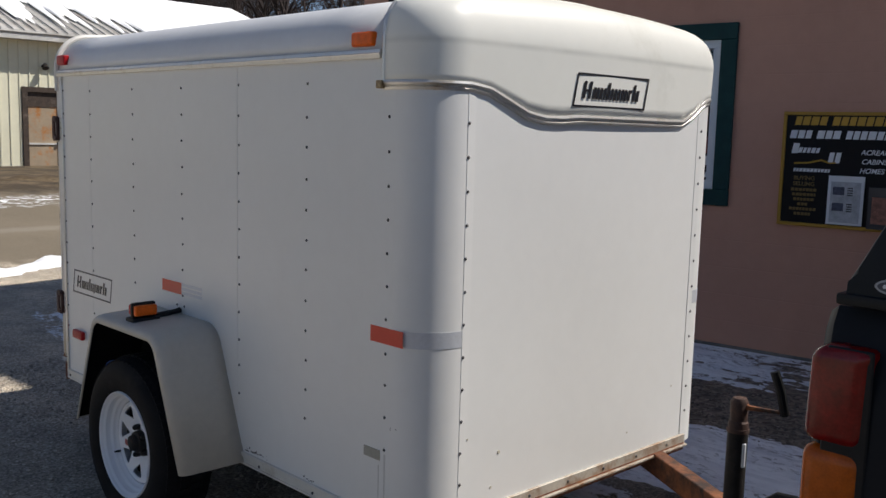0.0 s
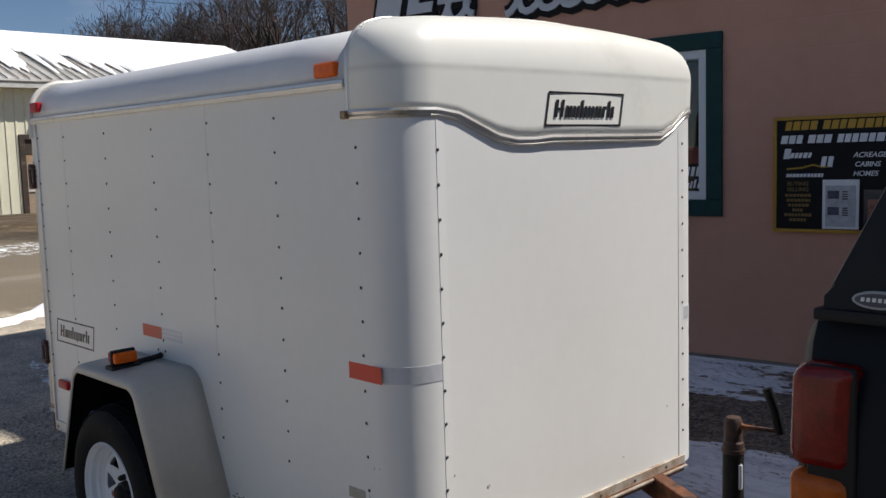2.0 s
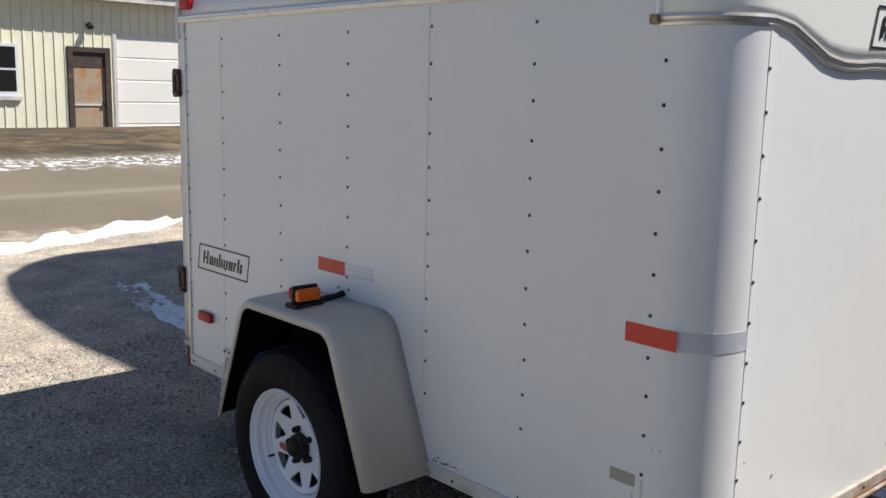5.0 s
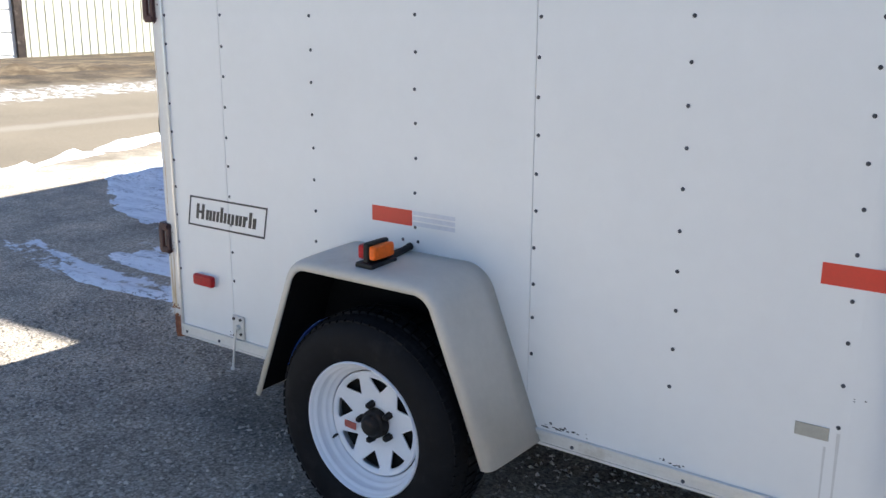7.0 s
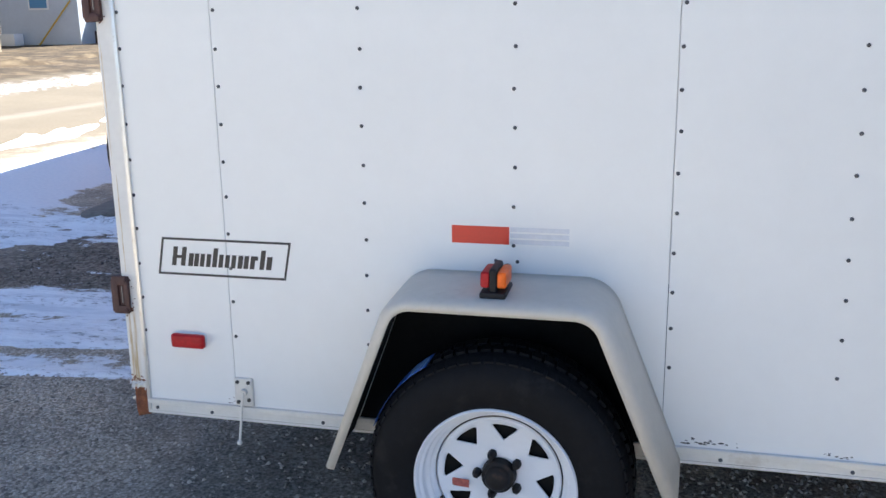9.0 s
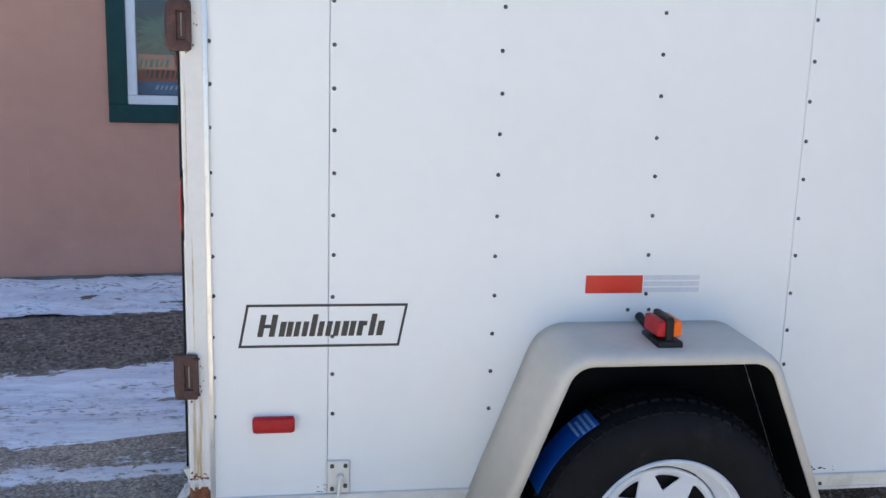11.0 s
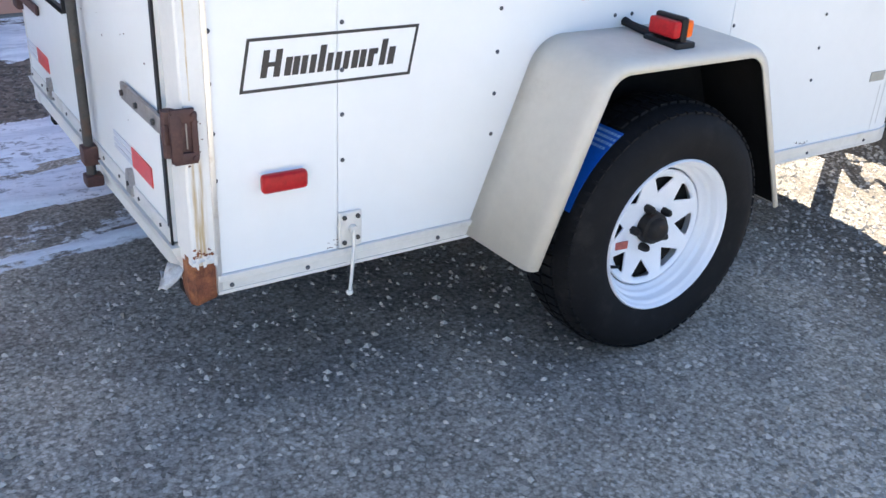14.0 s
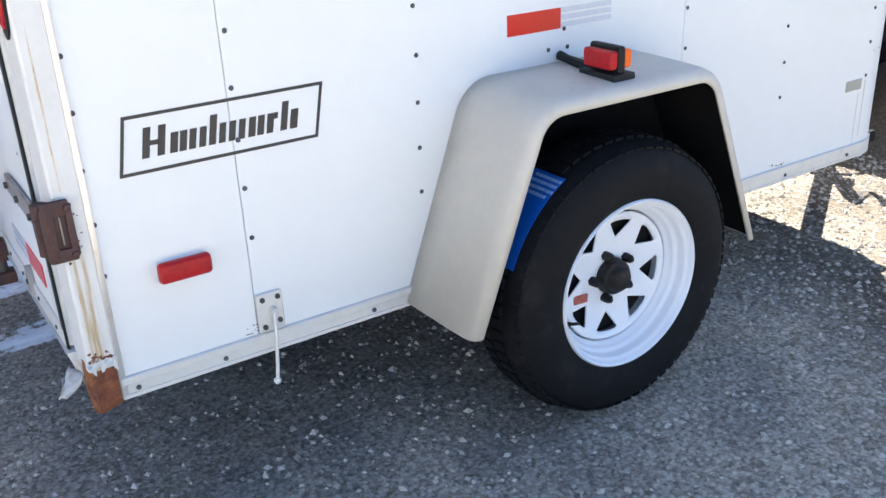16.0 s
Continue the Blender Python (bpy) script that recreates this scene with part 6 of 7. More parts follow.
flat("flyer_print", 4.545, 4.740, 1.010, 1.290, -0.045, mat("grey_flyer", (0.42, 0.44, 0.48), 0.5, var=0.2, scale=30), fly, d=0.002)
for z in (1.20, 1.09):
    flat("photo", 4.56, 4.635, z, z + 0.055, -0.048, mat("dark_photo", (0.06, 0.07, 0.11), 0.4, var=0.5, scale=50), fly, d=0.002)
    for k in range(4):
        flat("bar", 4.655, 4.69, z + 0.008 + 0.016 * k - 0.012, z + 0.016 + 0.016 * k - 0.012, -0.048, INK, fly, d=0.002)
bx = flat("brochure_box", 4.80, 4.985, 0.985, 1.265, -0.036, mat("smoky_plastic", (0.05, 0.05, 0.055), 0.2, coat=0.3), board, "smoky plastic brochure box", 0.05)
flat("brochure", 4.825, 4.955, 1.02, 1.20, -0.087, mat("reddish_brochure", (0.24, 0.10, 0.07), 0.5, var=0.5, scale=40), bx, d=0.002)

# big painted sign high on the wall, cut letters as plain shapes
SIGN_WHITE = mat("pale_sign_paint", (0.50, 0.53, 0.58), 0.5, var=0.04, scale=6)
wsign = thing("wall_sign", (0, 0, 0), 0, "cut-out wall sign of pale slanted shapes on black backing", "sign")
wsign.matrix_world = shop.matrix_world.copy()


def backed(poly, name):
    bm = bmesh.new()
    c = sum((Vector(p) for p in poly), Vector((0, 0))) / len(poly)
    big = [(p[0] + (0.045 if p[0] > c.x else -0.045), p[1] + (0.04 if p[1] > c.y else -0.05)) for p in poly]
    prism(bm, big, "y", -0.030, -0.002)
    ob = part("backing", bm, BOARD_BLK, wsign)
    bm = bmesh.new()
    prism(bm, poly, "y", -0.042, -0.028)
    part(name, bm, SIGN_WHITE, ob)


def sl(u, z, w_, h, k=0.25):
    return [(u, z), (u + w_, z), (u + w_ + h * k, z + h), (u + h * k, z + h)]


for u, z, w_, h in ((0.46, 2.80, 0.30, 0.40), (0.86, 2.85, 0.12, 0.38), (0.98, 2.85, 0.17, 0.09), (1.22, 2.90, 0.11, 0.34), (1.33, 2.90, 0.19, 0.085), (1.35, 3.03, 0.15, 0.07), (1.33, 3.16, 0.19, 0.07)):
    backed(sl(u, z, w_, h), "block_shape")
# script line: a flowing pale stroke with loops
def script(u0, u1, z0, z1, loops, height, name):
    pts = []
    n = loops * 10
    for k in range(n + 1):
        f = k / n
        a = f * loops * 2 * math.pi
        hh = height * (1.7 if int(f * loops) % 4 == 0 else 1.0)
        pts.append((u0 + (u1 - u0) * f + 0.05 * math.sin(a) + 0.25 * hh * (0.5 - 0.5 * math.cos(a)), z0 + (z1 - z0) * f + hh * (0.5 - 0.5 * math.cos(a))))
    for rad, y, m_ in ((0.078, -0.014, BOARD_BLK), (0.029, -0.036, SIGN_WHITE)):
        bm = bmesh.new()
        rows_ = []
        for k, (a, b) in enumerate(pts):
            p, q = pts[max(k - 1, 0)], pts[min(k + 1, n)]
            s = Vector((p[1] - q[1], q[0] - p[0])).normalized() * rad
            rows_.append([(a - s.x, y - 0.008, b - s.y), (a, y - 0.010, b), (a + s.x, y - 0.008, b + s.y), (a + s.x, y + 0.010, b + s.y), (a - s.x, y + 0.010, b - s.y), (a - s.x, y - 0.008, b - s.y)])
        sheet(bm, rows_)
        bmesh.ops.remove_doubles(bm, verts=bm.verts, dist=0.00005)
        part(name, bm, m_, wsign, smooth=0.3)


script(1.20, 1.62, 2.72, 2.78, 2, 0.15, "script_stroke")
script(1.95, 3.60, 2.73, 2.76, 8, 0.13, "script_stroke")
bm = bmesh.new()
prism(bm, [(3.47, 2.66), (3.56, 2.72), (3.50, 2.74)], "y", -0.042, -0.028)
part("triangle", bm, SIGN_WHITE, wsign)

# ---- pickup truck with a canopy ----
TRUCKPAINT = mat("dark_blue_grey_paint", (0.011, 0.013, 0.017), 0.5, var=0.1, scale=5, spec=0.12, dirt=(0.02, 0.021, 0.022), dirt_at=0.72, dscale=3)
CANOPY = mat("black_canopy_paint", (0.010, 0.012, 0.015), 0.45, var=0.15, scale=6, spec=0.2)
TINT = mat("tinted_glass", (0.01, 0.012, 0.014), 0.08, coat=0.5)
DARKRED = mat("dark_red_lamp_lens", (0.17, 0.005, 0.005), 0.18, var=0.35, scale=24, spec=0.4)
DARKAMBER = mat("dark_amber_lamp_lens", (0.42, 0.085, 0.005), 0.2, var=0.2, scale=30, spec=0.3)
CHROME = mat("chrome_bumper", (0.5, 0.5, 0.5), 0.2, 1.0, var=0.1, scale=6)
truck = thing("pickup_truck", (3.62, W / 2, 0), 0, "dark pickup truck with a black canopy over its bed", "truck")
HW = 0.895


def loft(bm, stations):
    """Closed sections along x: each (x, [(y, z), ...])."""
    rings = [[bm.verts.new((x, y, z)) for y, z in sec] for x, sec in stations]
    n = len(rings[0])
    for a, b in zip(rings, rings[1:]):
        for i in range(n):
            bm.faces.new((a[i], a[(i + 1) % n], b[(i + 1) % n], b[i]))
    bm.faces.new(rings[0][::-1])
    bm.faces.new(rings[-1])
    return bm


def body_sec(w, z0, z1, tuck=0.05):
    half = [(-w + 0.06, z0), (-w + 0.012, z0 + 0.12), (-w, z0 + (z1 - z0) * 0.45), (-w + 0.006, z0 + (z1 - z0) * 0.75), (-w + tuck * 0.6, z1 - 0.035), (-w + tuck, z1)]
    return half + [(-y, z) for y, z in half[::-1]]


bm = bmesh.new()
loft(bm, [(-0.022, body_sec(HW - 0.075, 0.68, 1.20)), (-0.012, body_sec(HW - 0.040, 0.64, 1.235)), (0.012, body_sec(HW - 0.015, 0.60, 1.252)), (0.09, body_sec(HW - 0.005, 0.56, 1.255)), (0.9, body_sec(HW, 0.52, 1.26)), (2.0, body_sec(HW, 0.50, 1.26)), (2.02, body_sec(HW, 0.50, 1.26))])
part("bed", bm, TRUCKPAINT, truck, "dark painted truck bed")
bm = bmesh.new()
loft(bm, [(2.05, body_sec(HW, 0.45, 1.18)), (3.6, body_sec(HW, 0.45, 1.14)), (4.6, body_sec(HW - 0.03, 0.45, 1.05)), (4.95, body_sec(HW - 0.14, 0.5, 0.95))])
part("body", bm, TRUCKPAINT, truck)


def canopy_sec(z1, inset):
    half = [(-HW + 0.028, 1.262), (-HW + 0.020, 1.275), (-HW + 0.022, 1.30), (-HW + 0.024 + inset * 0.4, 1.30 + (z1 - 1.30) * 0.5), (-HW + 0.026 + inset, z1 - 0.012), (-HW + 0.04 + inset, z1)]
    return half + [(-y, z) for y, z in half[::-1]]


bm = bmesh.new()
loft(bm, [(0.040, canopy_sec(1.312, 0.0)), (0.056, canopy_sec(1.345, 0.004)), (0.150, canopy_sec(1.54, 0.02)), (0.27, canopy_sec(1.79, 0.05)), (0.36, canopy_sec(1.85, 0.07)), (2.0, canopy_sec(1.86, 0.07))])
can = part("canopy", bm, CANOPY, truck, "black fibreglass canopy with a sloping rear")
bm = bmesh.new()
box(bm, 0.024, 2.0, -HW + 0.012, HW - 0.012, 1.262, 1.284, 0.006, 2)
part("lip", bm, CANOPY, can)
for s in (-1, 1):
    bm = bmesh.new()
    y = s * (HW - 0.068)
    prism(bm, [(0.52, 1.42), (1.9, 1.42), (1.9, 1.70), (0.62, 1.70)], "y", y - 0.02, y + 0.02)
    part("side_window", bm, TINT, can, "tinted side window")
bm = bmesh.new()
n_ = 28
poly = [(0.135 + 0.043 * math.cos(2 * math.pi * k / n_), 1.306 + 0.0155 * math.sin(2 * math.pi * k / n_)) for k in range(n_)]
prism(bm, poly, "y", -HW + 0.012, -HW + 0.030)
bdg = part("oval_badge", bm, mat("pale_grey_badge", (0.34, 0.36, 0.40), 0.35), can, "small oval badge with a pale rim")
bm = bmesh.new()
poly = [(0.135 + 0.038 * math.cos(2 * math.pi * k / n_), 1.306 + 0.0115 * math.sin(2 * math.pi * k / n_)) for k in range(n_)]
prism(bm, poly, "y", -HW + 0.0105, -HW + 0.0125)
part("oval_field", bm, mat("dark_badge_field", (0.05, 0.06, 0.09), 0.35), bdg)
for k in range(6):
    bm = bmesh.new()
    prism(bm, [(0.107 + 0.0095 * k, 1.303), (0.113 + 0.0095 * k, 1.303), (0.114 + 0.0095 * k, 1.310), (0.108 + 0.0095 * k, 1.310)], "y", -HW + 0.0095, -HW + 0.0108)
    part("stroke", bm, PAPER, bdg)
for s in (-1, 1):
    for nm, z0, z1, m_ in (("tail_lamp", 0.995, 1.188, DARKRED), ("turn_lamp", 0.84, 0.990, DARKAMBER)):
        bm = bmesh.new()
        box(bm, -0.016, 0.098, -0.016, 0.085, z0, z1, 0.030, 4)
        for v in bm.verts:
            v.co.y = -s * (-HW + 0.012 + v.co.y)
            if v.co.z > 1.15:
                v.co.x += (v.co.z - 1.15) * 0.5
        part(nm, bm, m_, truck, "dark red tail lamp" if z0 > 0.99 else "amber turn lamp")
    bm = bmesh.new()
    box(bm, 0.020, 0.106, s * (HW - 0.006) - 0.003, s * (HW - 0.006) + 0.003, 0.845, 1.185, 0.003, 1)
    part("lamp_surround", bm, BLACKPLASTIC, truck)
bm = bmesh.new()
box(bm, -0.13, 0.02, -HW + 0.06, HW - 0.06, 0.50, 0.68, 0.03, 3)
part("bumper", bm, CHROME, truck, "dull rear bumper")
bm = bmesh.new()
box(bm, -0.17, 0.2, -0.04, 0.04, 0.40, 0.46, 0.01, 2)
bmesh.ops.create_uvsphere(bm, u_segments=16, v_segments=10, radius=0.026, matrix=Matrix.Translation((-0.19, 0, 0.40)))
part("tow_hitch", bm, BLACK, truck)
# cab
bm = bmesh.new()
def cab_sec(z0, z1, w):
    half = [(-HW + 0.03, z0), (-HW + 0.05, z0 + 0.02), (-w, z1 - 0.07), (-w + 0.08, z1)]
    return half + [(-y, z) for y, z in half[::-1]]
loft(bm, [(2.06, cab_sec(1.16, 1.74, 0.74)), (2.25, cab_sec(1.16, 1.80, 0.72)), (3.05, cab_sec(1.14, 1.79, 0.72)), (3.60, cab_sec(1.12, 1.22, 0.80))])
cab = part("cab", bm, TRUCKPAINT, truck)
for s in (-1, 1):
    bm = bmesh.new()
    prism(bm, [(2.25, 1.24), (3.25, 1.22), (2.98, 1.68), (2.30, 1.70)], "y", s * 0.80 - 0.03, s * 0.80 + 0.03)
    part("window", bm, TINT, cab)


def truck_wheel(x, s):
    bm = bmesh.new()
    lathe(bm, [(0.19, 0.0), (0.22, -0.01), (0.33, -0.008), (0.36, 0.02), (0.365, 0.12), (0.36, 0.21), (0.33, 0.235), (0.19, 0.23)], 40)
    for v in bm.verts:
        v.co = Vector((v.co.x + x, s * (HW + 0.01) - s * v.co.y, v.co.z + 0.365))
    wh = part("wheel", bm, RUBBER, truck)
    bm = bmesh.new()
    lathe(bm, [(0.0001, 0.03), (0.06, 0.02), (0.15, 0.045), (0.19, 0.01), (0.195, 0.02), (0.195, 0.2), (0.0001, 0.2)], 32, closed=False)
    for v in bm.verts:
        v.co = Vector((v.co.x + x, s * (HW + 0.01) - s * v.co.y, v.co.z + 0.365))
    part("rim", bm, CHROME, wh)
    bm = bmesh.new()
    prism(bm, arc(x, 0.40, 0.44, 0, 180, 20), "y", s * (HW - 0.06), s * (HW + 0.004))
    part("wheel_arch", bm, UNDER, truck)


for x in (1.15, 4.15):
    for s in (-1, 1):
        truck_wheel(x, s)

# ---- cream garage across the road ----
CREAM = mat("cream_steel_siding", (0.76, 0.735, 0.56), 0.6, var=0.05, scale=1.0, dirt=(0.62, 0.58, 0.42), dirt_at=0.7, dscale=1.2)
CREAM_RIB = mat("cream_siding_rib", (0.73, 0.705, 0.54), 0.6, var=0.05, scale=1.0)
FASCIA = mat("weathered_white_fascia", (0.58, 0.57, 0.54), 0.7, var=0.12, scale=2.0, dirt=(0.30, 0.28, 0.25), dirt_at=0.62, dscale=1.5)
TIN = mat("grey_roof_tin", (0.40, 0.39, 0.37), 0.55, 0.0, var=0.15, scale=0.8, dirt=(0.27, 0.24, 0.21), dirt_at=0.6, dscale=1.0)
BROWN = mat("dark_brown_wood", (0.055, 0.038, 0.028), 0.8, var=0.35, scale=7, dirt=(0.20, 0.16, 0.13), dirt_at=0.66, dscale=4, bump=0.3, bscale=30)
DOORTAN = mat("tan_door_with_rust", (0.36, 0.28, 0.19), 0.7, var=0.1, scale=2.5, dirt=(0.42, 0.17, 0.04), dirt_at=0.56, dscale=1.6, dirt_soft=0.06)
WHITEDOOR = mat("white_garage_door", (0.78, 0.76, 0.70), 0.6, var=0.03, scale=1.0)
garage = thing("garage_building", (-22.3, 0, -0.12), 0, "long cream metal-sided garage with snow on its tin roof", "building")
GE = 3.92


def gbox(name, x0, x1, y0, y1, z0, z1, m_, parent=None, label="", bevel=0.0):
    bm = bmesh.new()
    box(bm, x0, x1, y0, y1, z0, z1, bevel, 1)
    return part(name, bm, m_, parent or garage, label)


GY0, GY1 = -16.0, 17.6
for y0, y1, z0, z1 in ((GY0, 5.85, -0.3, GE), (5.85, 6.76, -0.3, 1.25), (5.85, 6.76, 2.62, GE), (6.76, 8.08, -0.3, GE), (8.08, 9.22, 2.60, GE), (9.22, 9.43, -0.3, GE), (9.43, 12.2, 3.03, GE), (12.2, GY1, -0.3, GE)):
    gbox("siding", -0.2, 0.0, y0, y1, z0, z1, CREAM)
bm = bmesh.new()
y = -2.0
while y < GY1:
    lo = 2.62 if 5.85 < y < 6.76 or 8.05 < y < 9.24 else (3.03 if 9.4 < y < 12.22 else -0.2)
    box(bm, -0.01, 0.022, y, y + 0.035, lo, GE)
    if 5.85 < y < 6.76:
        box(bm, -0.01, 0.022, y, y + 0.035, -0.2, 1.25)
    y += 0.27
part("siding_ribs", bm, CREAM_RIB, garage, smooth=0.3)["kind"] = "stuff"
gbox("end_wall", -10, 0, GY1 - 0.2, GY1, -0.3, GE, CREAM)
gbox("end_wall", -10, 0, GY0, GY0 + 0.2, -0.3, GE, CREAM)
gbox("back_wall", -10.2, -10, GY0, GY1, -0.3, GE, CREAM)
gbox("annex_wall", -6, -0.4, GY1, 27.6, -0.3, 3.0, mat("ochre_siding", (0.42, 0.36, 0.24), 0.7, var=0.08, scale=1.0, dirt=(0.32, 0.27, 0.18), dirt_at=0.6, dscale=0.8))
gbox("annex_roof", -6.2, -0.2, GY1, 27.9, 3.0, 3.15, TIN)
gbox("fascia", 0.0, 0.46, GY0 - 0.3, GY1 + 0.3, GE - 0.04, GE + 0.20, FASCIA, label="weathered white fascia board")
RX, RZ = -5.2, GE + 2.15
bm = bmesh.new()
for (xa, za), (xb, zb) in (((0.50, GE + 0.16), (RX, RZ)), ((RX, RZ), (-10.9, GE + 0.16))):
    v = [bm.verts.new(p) for p in ((xa, GY0 - 0.4, za), (xa, GY1 + 0.4, za), (xb, GY1 + 0.4, zb), (xb, GY0 - 0.4, zb))]
    bm.faces.new(v)
rf2 = part("roof", bm, TIN, garage, "grey ribbed tin roof", smooth=None)
rf2.modifiers.new("thickness", "SOLIDIFY").thickness = 0.05
bm = bmesh.new()
y = GY0
slope = Vector((RX - 0.5, 0, RZ - GE - 0.16))
while y < GY1 + 0.3:
    a, b_ = Vector((0.5, y, GE + 0.19)), Vector((RX, y, RZ + 0.03))
    for w_ in (0.02,):
        v = [bm.verts.new(p) for p in (a + Vector((0, -w_, 0)), a + Vector((0, 0, 0.035)), a + Vector((0, w_, 0)), b_ + Vector((0, w_, 0)), b_ + Vector((0, 0, 0.035)), b_ + Vector((0, -w_, 0)))]
        bm.faces.new((v[0], v[1], v[4], v[5]))
        bm.faces.new((v[1], v[2], v[3], v[4]))
    y += 0.3
part("roof_ribs", bm, TIN, garage, smooth=0.3)["kind"] = "stuff"
# snow lying on the upper roof with a ragged lower edge
bm = bmesh.new()
rs = random.Random(12)
n_ = 420
lowers = []
for k in range(n_ + 1):
    y = GY0 - 0.35 + (GY1 - GY0 + 0.7) * k / n_
    f = 0.46 + 0.13 * noise.noise((y * 0.7, 2.0, 0.3)) + 0.62 * (rs.random() - 0.5) * (1 if k % 2 else 0.55) - 0.085 * max(0, y - 8.2) + (0.05 if y < 4 else 0)
    lowers.append((y, min(max(f, 0.02), 0.82)))
rows_ = []
for y, f in lowers:
    rows_.append([Vector((0.5, y, GE + 0.19)) + slope * (f + (1 - f) * q) + Vector((0, 0, hh)) for q, hh in ((0, 0.02), (0.03, 0.07), (0.3, 0.10), (0.7, 0.10), (1.0, 0.09))])
sheet(bm, rows_)
part("roof_snow", bm, SNOW, garage, "bright melting snow sheet on the roof", smooth=None)
# window
gw = gbox("window", -0.05, 0.03, 5.85, 6.76, 1.25, 2.62, VINYL, label="two-pane white framed window")
for z0, z1 in ((1.38, 1.93), (1.99, 2.54)):
    gbox("pane", 0.02, 0.036, 5.92, 6.69, z0, z1, TINT, gw)
gbox("sill", 0.0, 0.10, 5.80, 6.81, 1.15, 1.25, FASCIA, gw)
# personnel door in a brown frame
gd = gbox("door", -0.10, -0.02, 8.20, 9.10, -0.1, 2.08, DOORTAN, label="tan steel door with orange rust blotches")
gbox("frame", -0.05, 0.06, 8.05, 8.20, -0.1, 2.62, BROWN, gd)
gbox("frame", -0.05, 0.06, 9.10, 9.25, -0.1, 2.62, BROWN, gd)
gbox("frame", -0.05, 0.06, 8.20, 9.10, 2.48, 2.62, BROWN, gd)
gbox("transom", -0.08, 0.0, 8.20, 9.10, 2.08, 2.48, BROWN, gd)
gbox("bar", -0.02, 0.01, 8.20, 9.10, 1.02, 1.07, FASCIA, gd)
gbox("knob", -0.02, 0.06, 9.00, 9.07, 1.02, 1.09, BLACK, gd)
# sectional door
gg = gbox("garage_door", -0.14, -0.06, 9.43, 12.2, -0.15, 3.03, WHITEDOOR, label="white sectional garage door")
for k in range(5):
    gbox("panel", -0.07, -0.045, 9.47, 12.16, -0.12 + 0.625 * k, 0.47 + 0.625 * k, WHITEDOOR, gg, bevel=0.012)
gbox("jamb", -0.10, 0.04, 12.18, 12.42, -0.2, 3.1, BROWN, gg)
gbox("jamb", -0.10, 0.03, 9.36, 9.45, -0.2, 3.1, FASCIA, gg)
bm = bmesh.new()
tube(bm, [(0.0, 8.65, 3.2), (0.16, 8.65, 3.25), (0.22, 8.65, 3.14)], [0.04, 0.05, 0.10], 10)
part("wall_lamp", bm, BLACK, garage, "small dark wall lamp")

# poles propped in a tripod and clods of earth at the foot of the annex
tripod = thing("pole_tripod", (-21.6, 21.3, 0.36), 0, "three weathered poles propped together against the annex", "poles")
for dx, dy, m_ in ((0.35, -0.35, BROWN), (0.25, 0.02, BLACK), (0.40, 0.42, FASCIA)):
    bm = bmesh.new()
    tube(bm, [(dx, dy, 0.0), (-0.10, -0.12, 2.0)], [0.035, 0.028], 8)
    part("pole", bm, m_, tripod)
for x, y, r_ in ((-21.5, 19.5, 0.30), (-21.3, 21.0, 0.34), (-21.5, 23.1, 0.14)):
    bm = bmesh.new()
    bmesh.ops.create_icosphere(bm, subdivisions=3, radius=r_)
    for v in bm.verts:
        v.co *= 1 + 0.35 * noise.noise(v.co * 6.0 + Vector((x, y, 0)))
        v.co.z *= 0.9
    solid("earth_clod", bm, BROWN, "dark clod of frozen earth at the wall's foot", "clod", "clods by the annex", smooth=None, place=(x, y, rise(x, y) + 0.4 * r_))

# ---- pale house beyond the road ----
PALE = mat("pale_blue_siding", (0.52, 0.56, 0.60), 0.7, var=0.05, scale=1.0)
WHITEWALL = mat("white_siding", (0.74, 0.74, 0.72), 0.6, var=0.04, scale=1.0)
house = thing("white_house", (-26.3, 32.2, 0.70), 0, "pale clapboard house with a small front deck", "house")


def hbox(name, x0, x1, y0, y1, z0, z1, m_, parent=None, label=""):
    bm = bmesh.new()
    box(bm, x0, x1, y0, y1, z0, z1)
    return part(name, bm, m_, parent or house, label)


hbox("wall", 0, 3.8, 0, 7, -0.4, 3.4, PALE)
hbox("wall", 3.8, 12, 3.0, 9, -0.4, 4.5, WHITEWALL)
for k in range(14):
    hbox("clapboard", -0.01, 3.81, -0.018, 0.0, 0.05 + 0.24 * k, 0.26 + 0.24 * k, PALE)
hw_ = hbox("window", 1.50, 2.46, -0.06, 0.02, 1.45, 2.75, WHITEWALL, label="blue-tinted window in a white frame")
hbox("pane", 1.57, 2.39, -0.07, -0.05, 1.52, 2.68, mat("blue_window_glass", (0.10, 0.25, 0.42), 0.1, coat=0.4), hw_)
hw2 = hbox("window", 5.1, 6.3, 2.92, 3.02, 1.85, 3.2, CREAM, label="window with cream frame")
for u in (5.18, 5.75):
    hbox("pane", u, u + 0.45, 2.90, 2.93, 1.93, 3.12, TINT, hw2)
prf = bmesh.new()
prism(prf, [(-0.4, 3.4), (4.2, 3.4), (1.9, 5.2)], "y", -0.4, 7.2)
part("roof", prf, TIN, house)
prf = bmesh.new()
prism(prf, [(2.6, 4.5), (9.4, 4.5), (6.0, 6.5)], "x", 3.8, 12.3)
part("roof", prf, TIN, house)
deck = hbox("deck", 4.2, 11, 0.8, 3.0, 0.66, 1.02, FASCIA, label="grey timber deck with a rail and slotted front")
# near-black sheet and plates stand in for shade below and in the deck
hbox("skirt", 4.3, 10.9, 1.0, 1.06, -0.1, 0.66, DARK_DEPTH, deck)
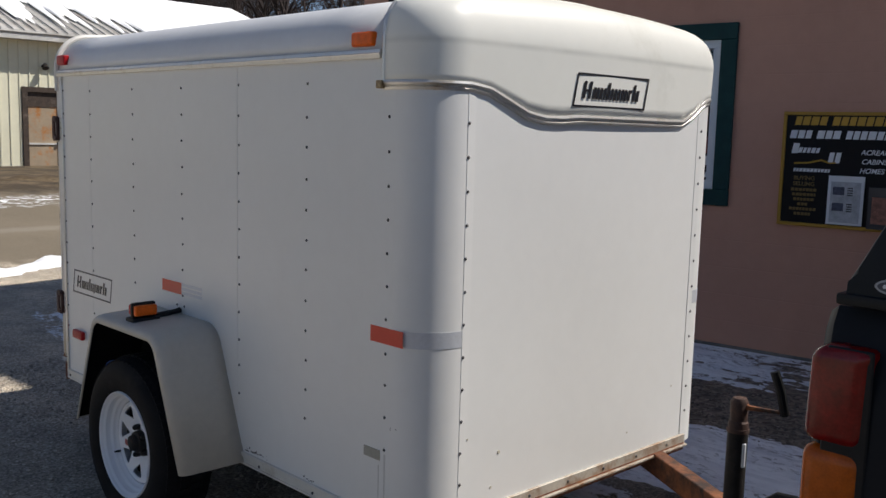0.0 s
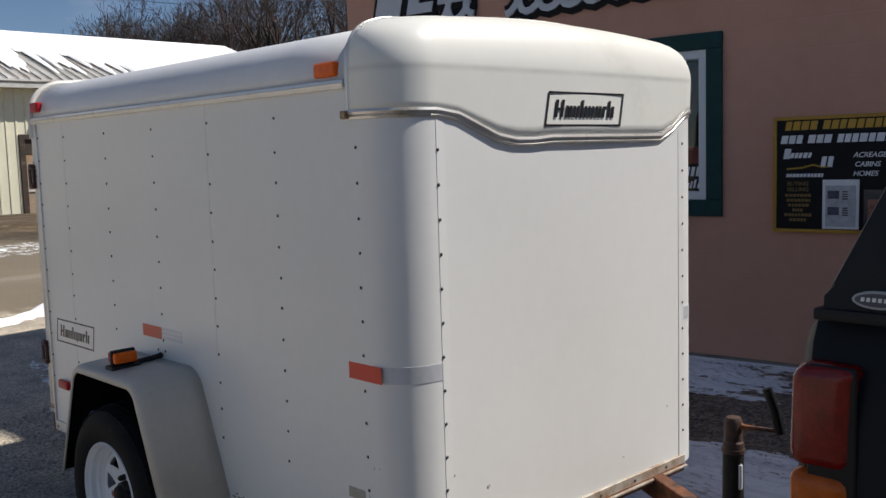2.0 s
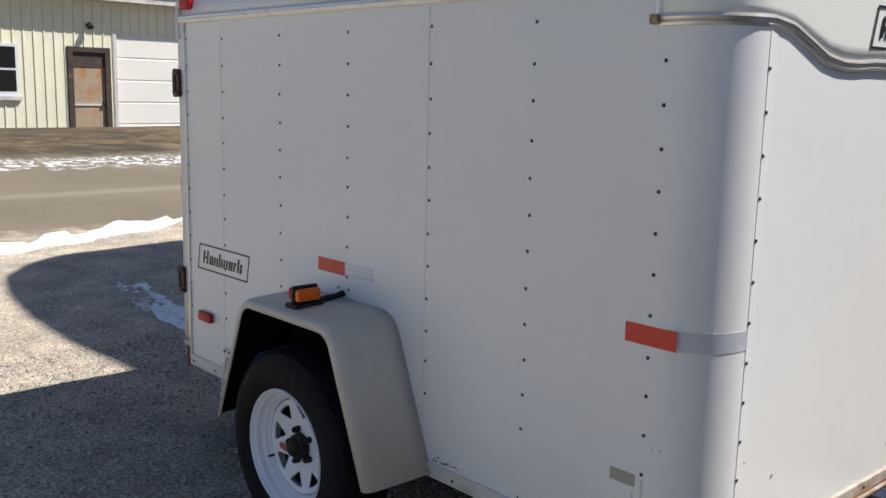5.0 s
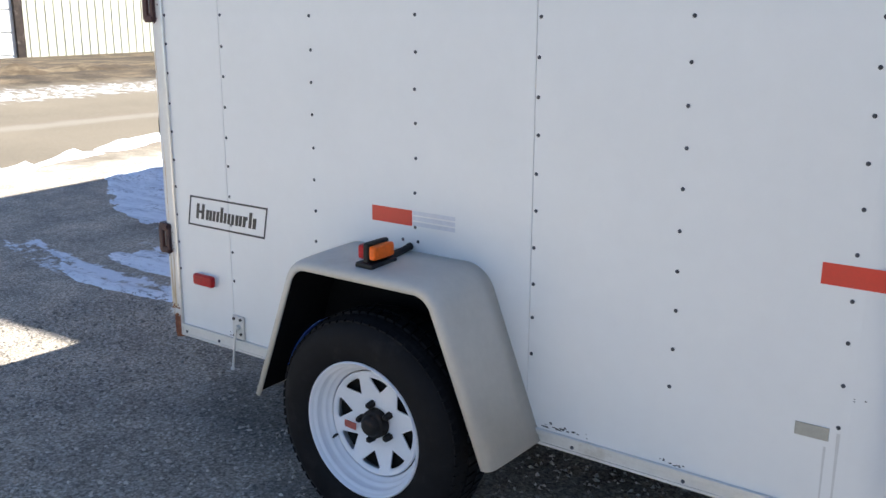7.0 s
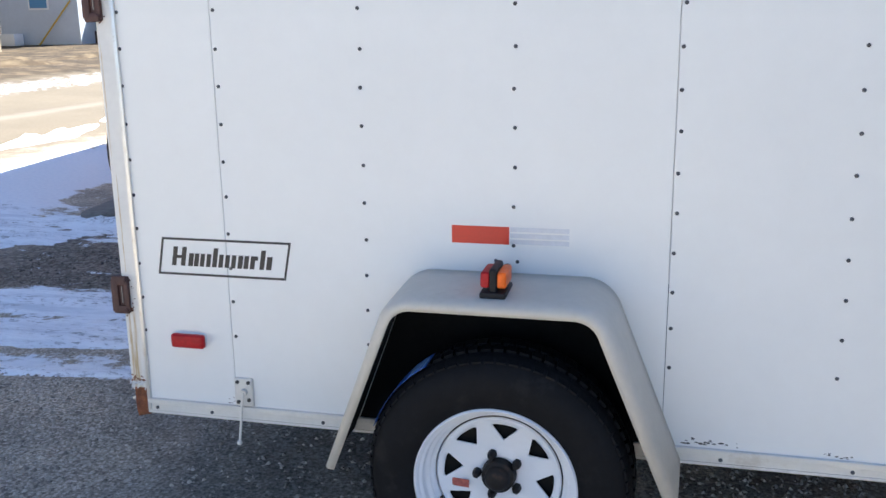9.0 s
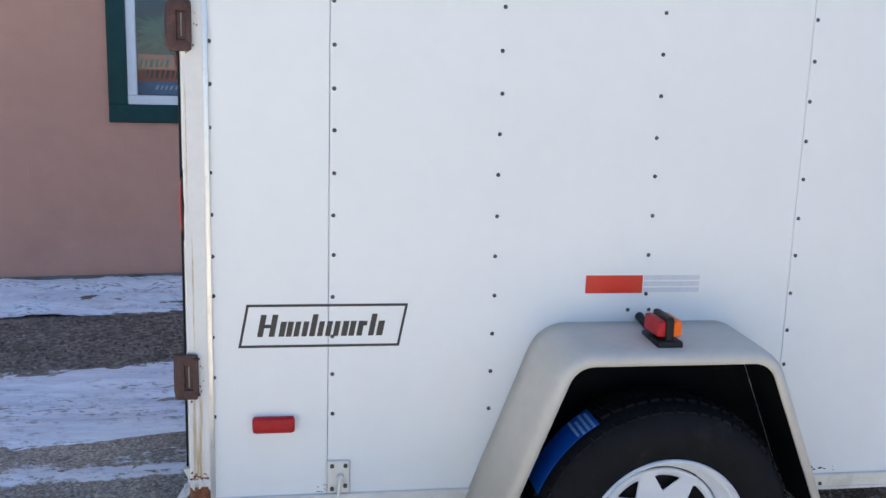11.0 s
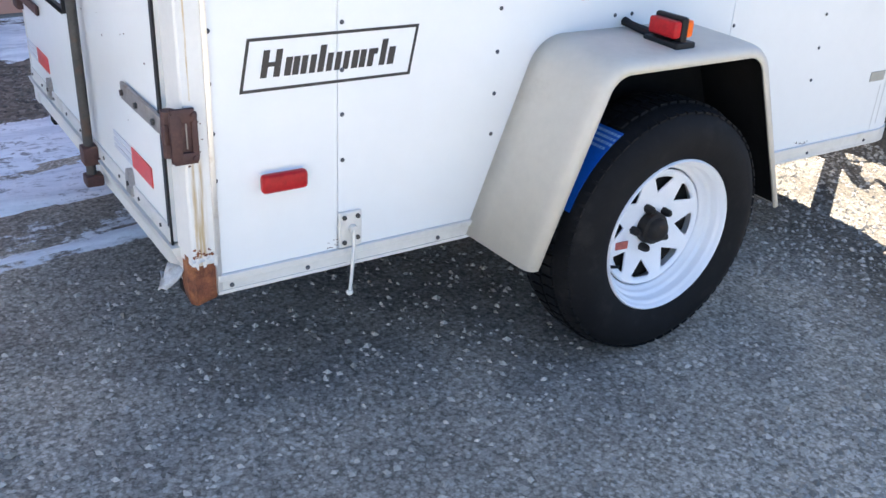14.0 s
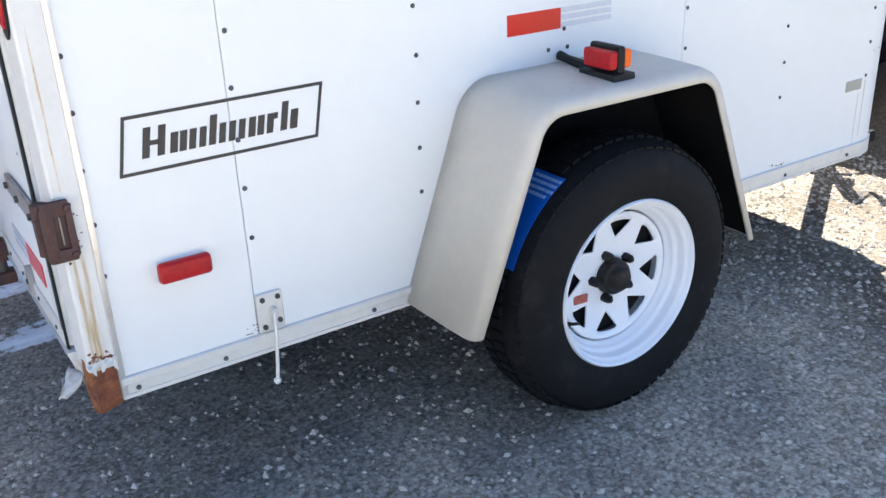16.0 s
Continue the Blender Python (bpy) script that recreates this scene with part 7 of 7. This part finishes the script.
for k in range(9):
    hbox("slot", 4.5 + 0.72 * k, 4.9 + 0.72 * k, 0.785, 0.80, 0.77, 0.90, DARK_DEPTH, deck)
for u in (4.25, 5.1, 5.95, 6.8, 7.65, 8.5, 9.35, 10.2):
    hbox("post", u, u + 0.07, 0.8, 0.87, 1.02, 1.42, FASCIA, deck)
hbox("rail", 4.2, 11, 0.79, 0.88, 1.42, 1.48, FASCIA, deck)
hbox("rail", 4.2, 11, 0.81, 0.86, 1.20, 1.25, FASCIA, deck)
for k in range(3):
    hbox("step", 3.95 - 0.25 * k, 4.2 - 0.25 * k, 1.0, 2.0, -0.1, 0.80 - 0.24 * k, BROWN, deck)
hbox("porch_post", 8.0, 8.2, 0.9, 1.1, -0.1, 4.5, FASCIA, deck)
bm = bmesh.new()
tube(bm, [(-24.3, 31.9, 0.70), (-22.8, 32.15, 2.5)], 0.035, 8)
solid("leaning_pole", bm, mat("yellow_pole", (0.55, 0.36, 0.05), 0.6, var=0.1, scale=3), "yellow pole leaning on the pale house wall", "pole")
bm = bmesh.new()
box(bm, -25.8, -25.0, 31.3, 31.9, 0.70, 1.2, 0.05, 2)
solid("white_crate", bm, WHITEWALL, "white crate standing by the pale house", "crate")
# ---- bare trees behind the garage ----
BARK = mat("grey_brown_bark", (0.045, 0.034, 0.028), 0.9, var=0.3, scale=4)
TWIG = mat("reddish_twig", (0.055, 0.040, 0.036), 0.9, var=0.3, scale=3)


def bare_tree(x, y, z, height, seed, n_twig=6000, stout=0.026):
    rt = random.Random(seed)
    tr = thing("bare_tree", (x, y, z), 0, "leafless spreading tree with fine brown twigs", "tree", "bare trees behind the garage")
    bm, tw = bmesh.new(), bmesh.new()
    count = [0]

    def grow(p, d, ln, r, depth):
        pts, rs_, q, dd = [p.copy()], [r], p.copy(), d.copy()
        for k in range(3):
            dd = (dd + Vector((rt.uniform(-1, 1), rt.uniform(-1, 1), rt.uniform(-0.4, 0.7))) * 0.16).normalized()
            q = q + dd * ln / 3
            pts.append(q.copy())
            rs_.append(max(0.008, r * (1 - 0.09 * (k + 1))))
        tube(bm if depth < 3 else tw, pts, rs_, 6 if depth < 2 else (4 if depth < 4 else 3), caps=False)
        count[0] += 1
        if depth >= 7 or count[0] > n_twig:
            return
        for k in range(rt.choice((2, 3, 3)) if depth else 5):
            a = rt.uniform(0, 6.28)
            side = dd.orthogonal().normalized()
            side.rotate(Matrix.Rotation(a, 3, dd))
            nd = (dd + side * rt.uniform(0.35, 0.78) + Vector((0, 0, 0.10))).normalized()
            start = pts[-1] if k == 0 else pts[rt.choice((2, 3))]
            grow(start, nd, ln * rt.uniform(0.66, 0.86), rs_[-1] * rt.uniform(0.58, 0.78), depth + 1)

    grow(Vector((0, 0, -0.3)), Vector((0, 0, 1)), height * 0.24, height * stout, 0)
    part("trunk", bm, BARK, tr, smooth=None)
    part("crown", tw, TWIG, tr, smooth=None)
    return tr


for k, (x, y, h_) in enumerate(((-33.5, 22.5, 13.5), (-37, 19.5, 11.5), (-31.5, 26.5, 14), (-41, 27, 15), (-36, 31, 14), (-44, 20, 11), (-29.5, 31.5, 13), (-39.5, 14.5, 8.5), (-47, 33, 15), (-35, 25, 12.5), (-43, 24, 12), (-33, 34, 13), (-38.5, 22.5, 12))):
    bare_tree(x, y, 0.0, h_, 20 + k, stout=0.040 if k in (0, 2, 9) else 0.026)

# overhead wire
bm = bmesh.new()
a, b_ = Vector((-36.0, -14.0, 10.7)), Vector((-29.0, 33.0, 8.5))
tube(bm, [a.lerp(b_, k / 24) + Vector((0, 0, -1.2 * math.sin(math.pi * k / 24))) for k in range(25)], 0.012, 5)
solid("overhead_wire", bm, BLACKPLASTIC, "thin dark overhead cable strung between poles", "cable")
for p in (a, b_):
    bm = bmesh.new()
    tube(bm, [(p.x, p.y, -0.2), (p.x, p.y, p.z + 0.5)], [0.16, 0.11], 10)
    solid("utility_pole", bm, BROWN, "weathered wooden utility pole holding a cable", "pole", "utility poles")
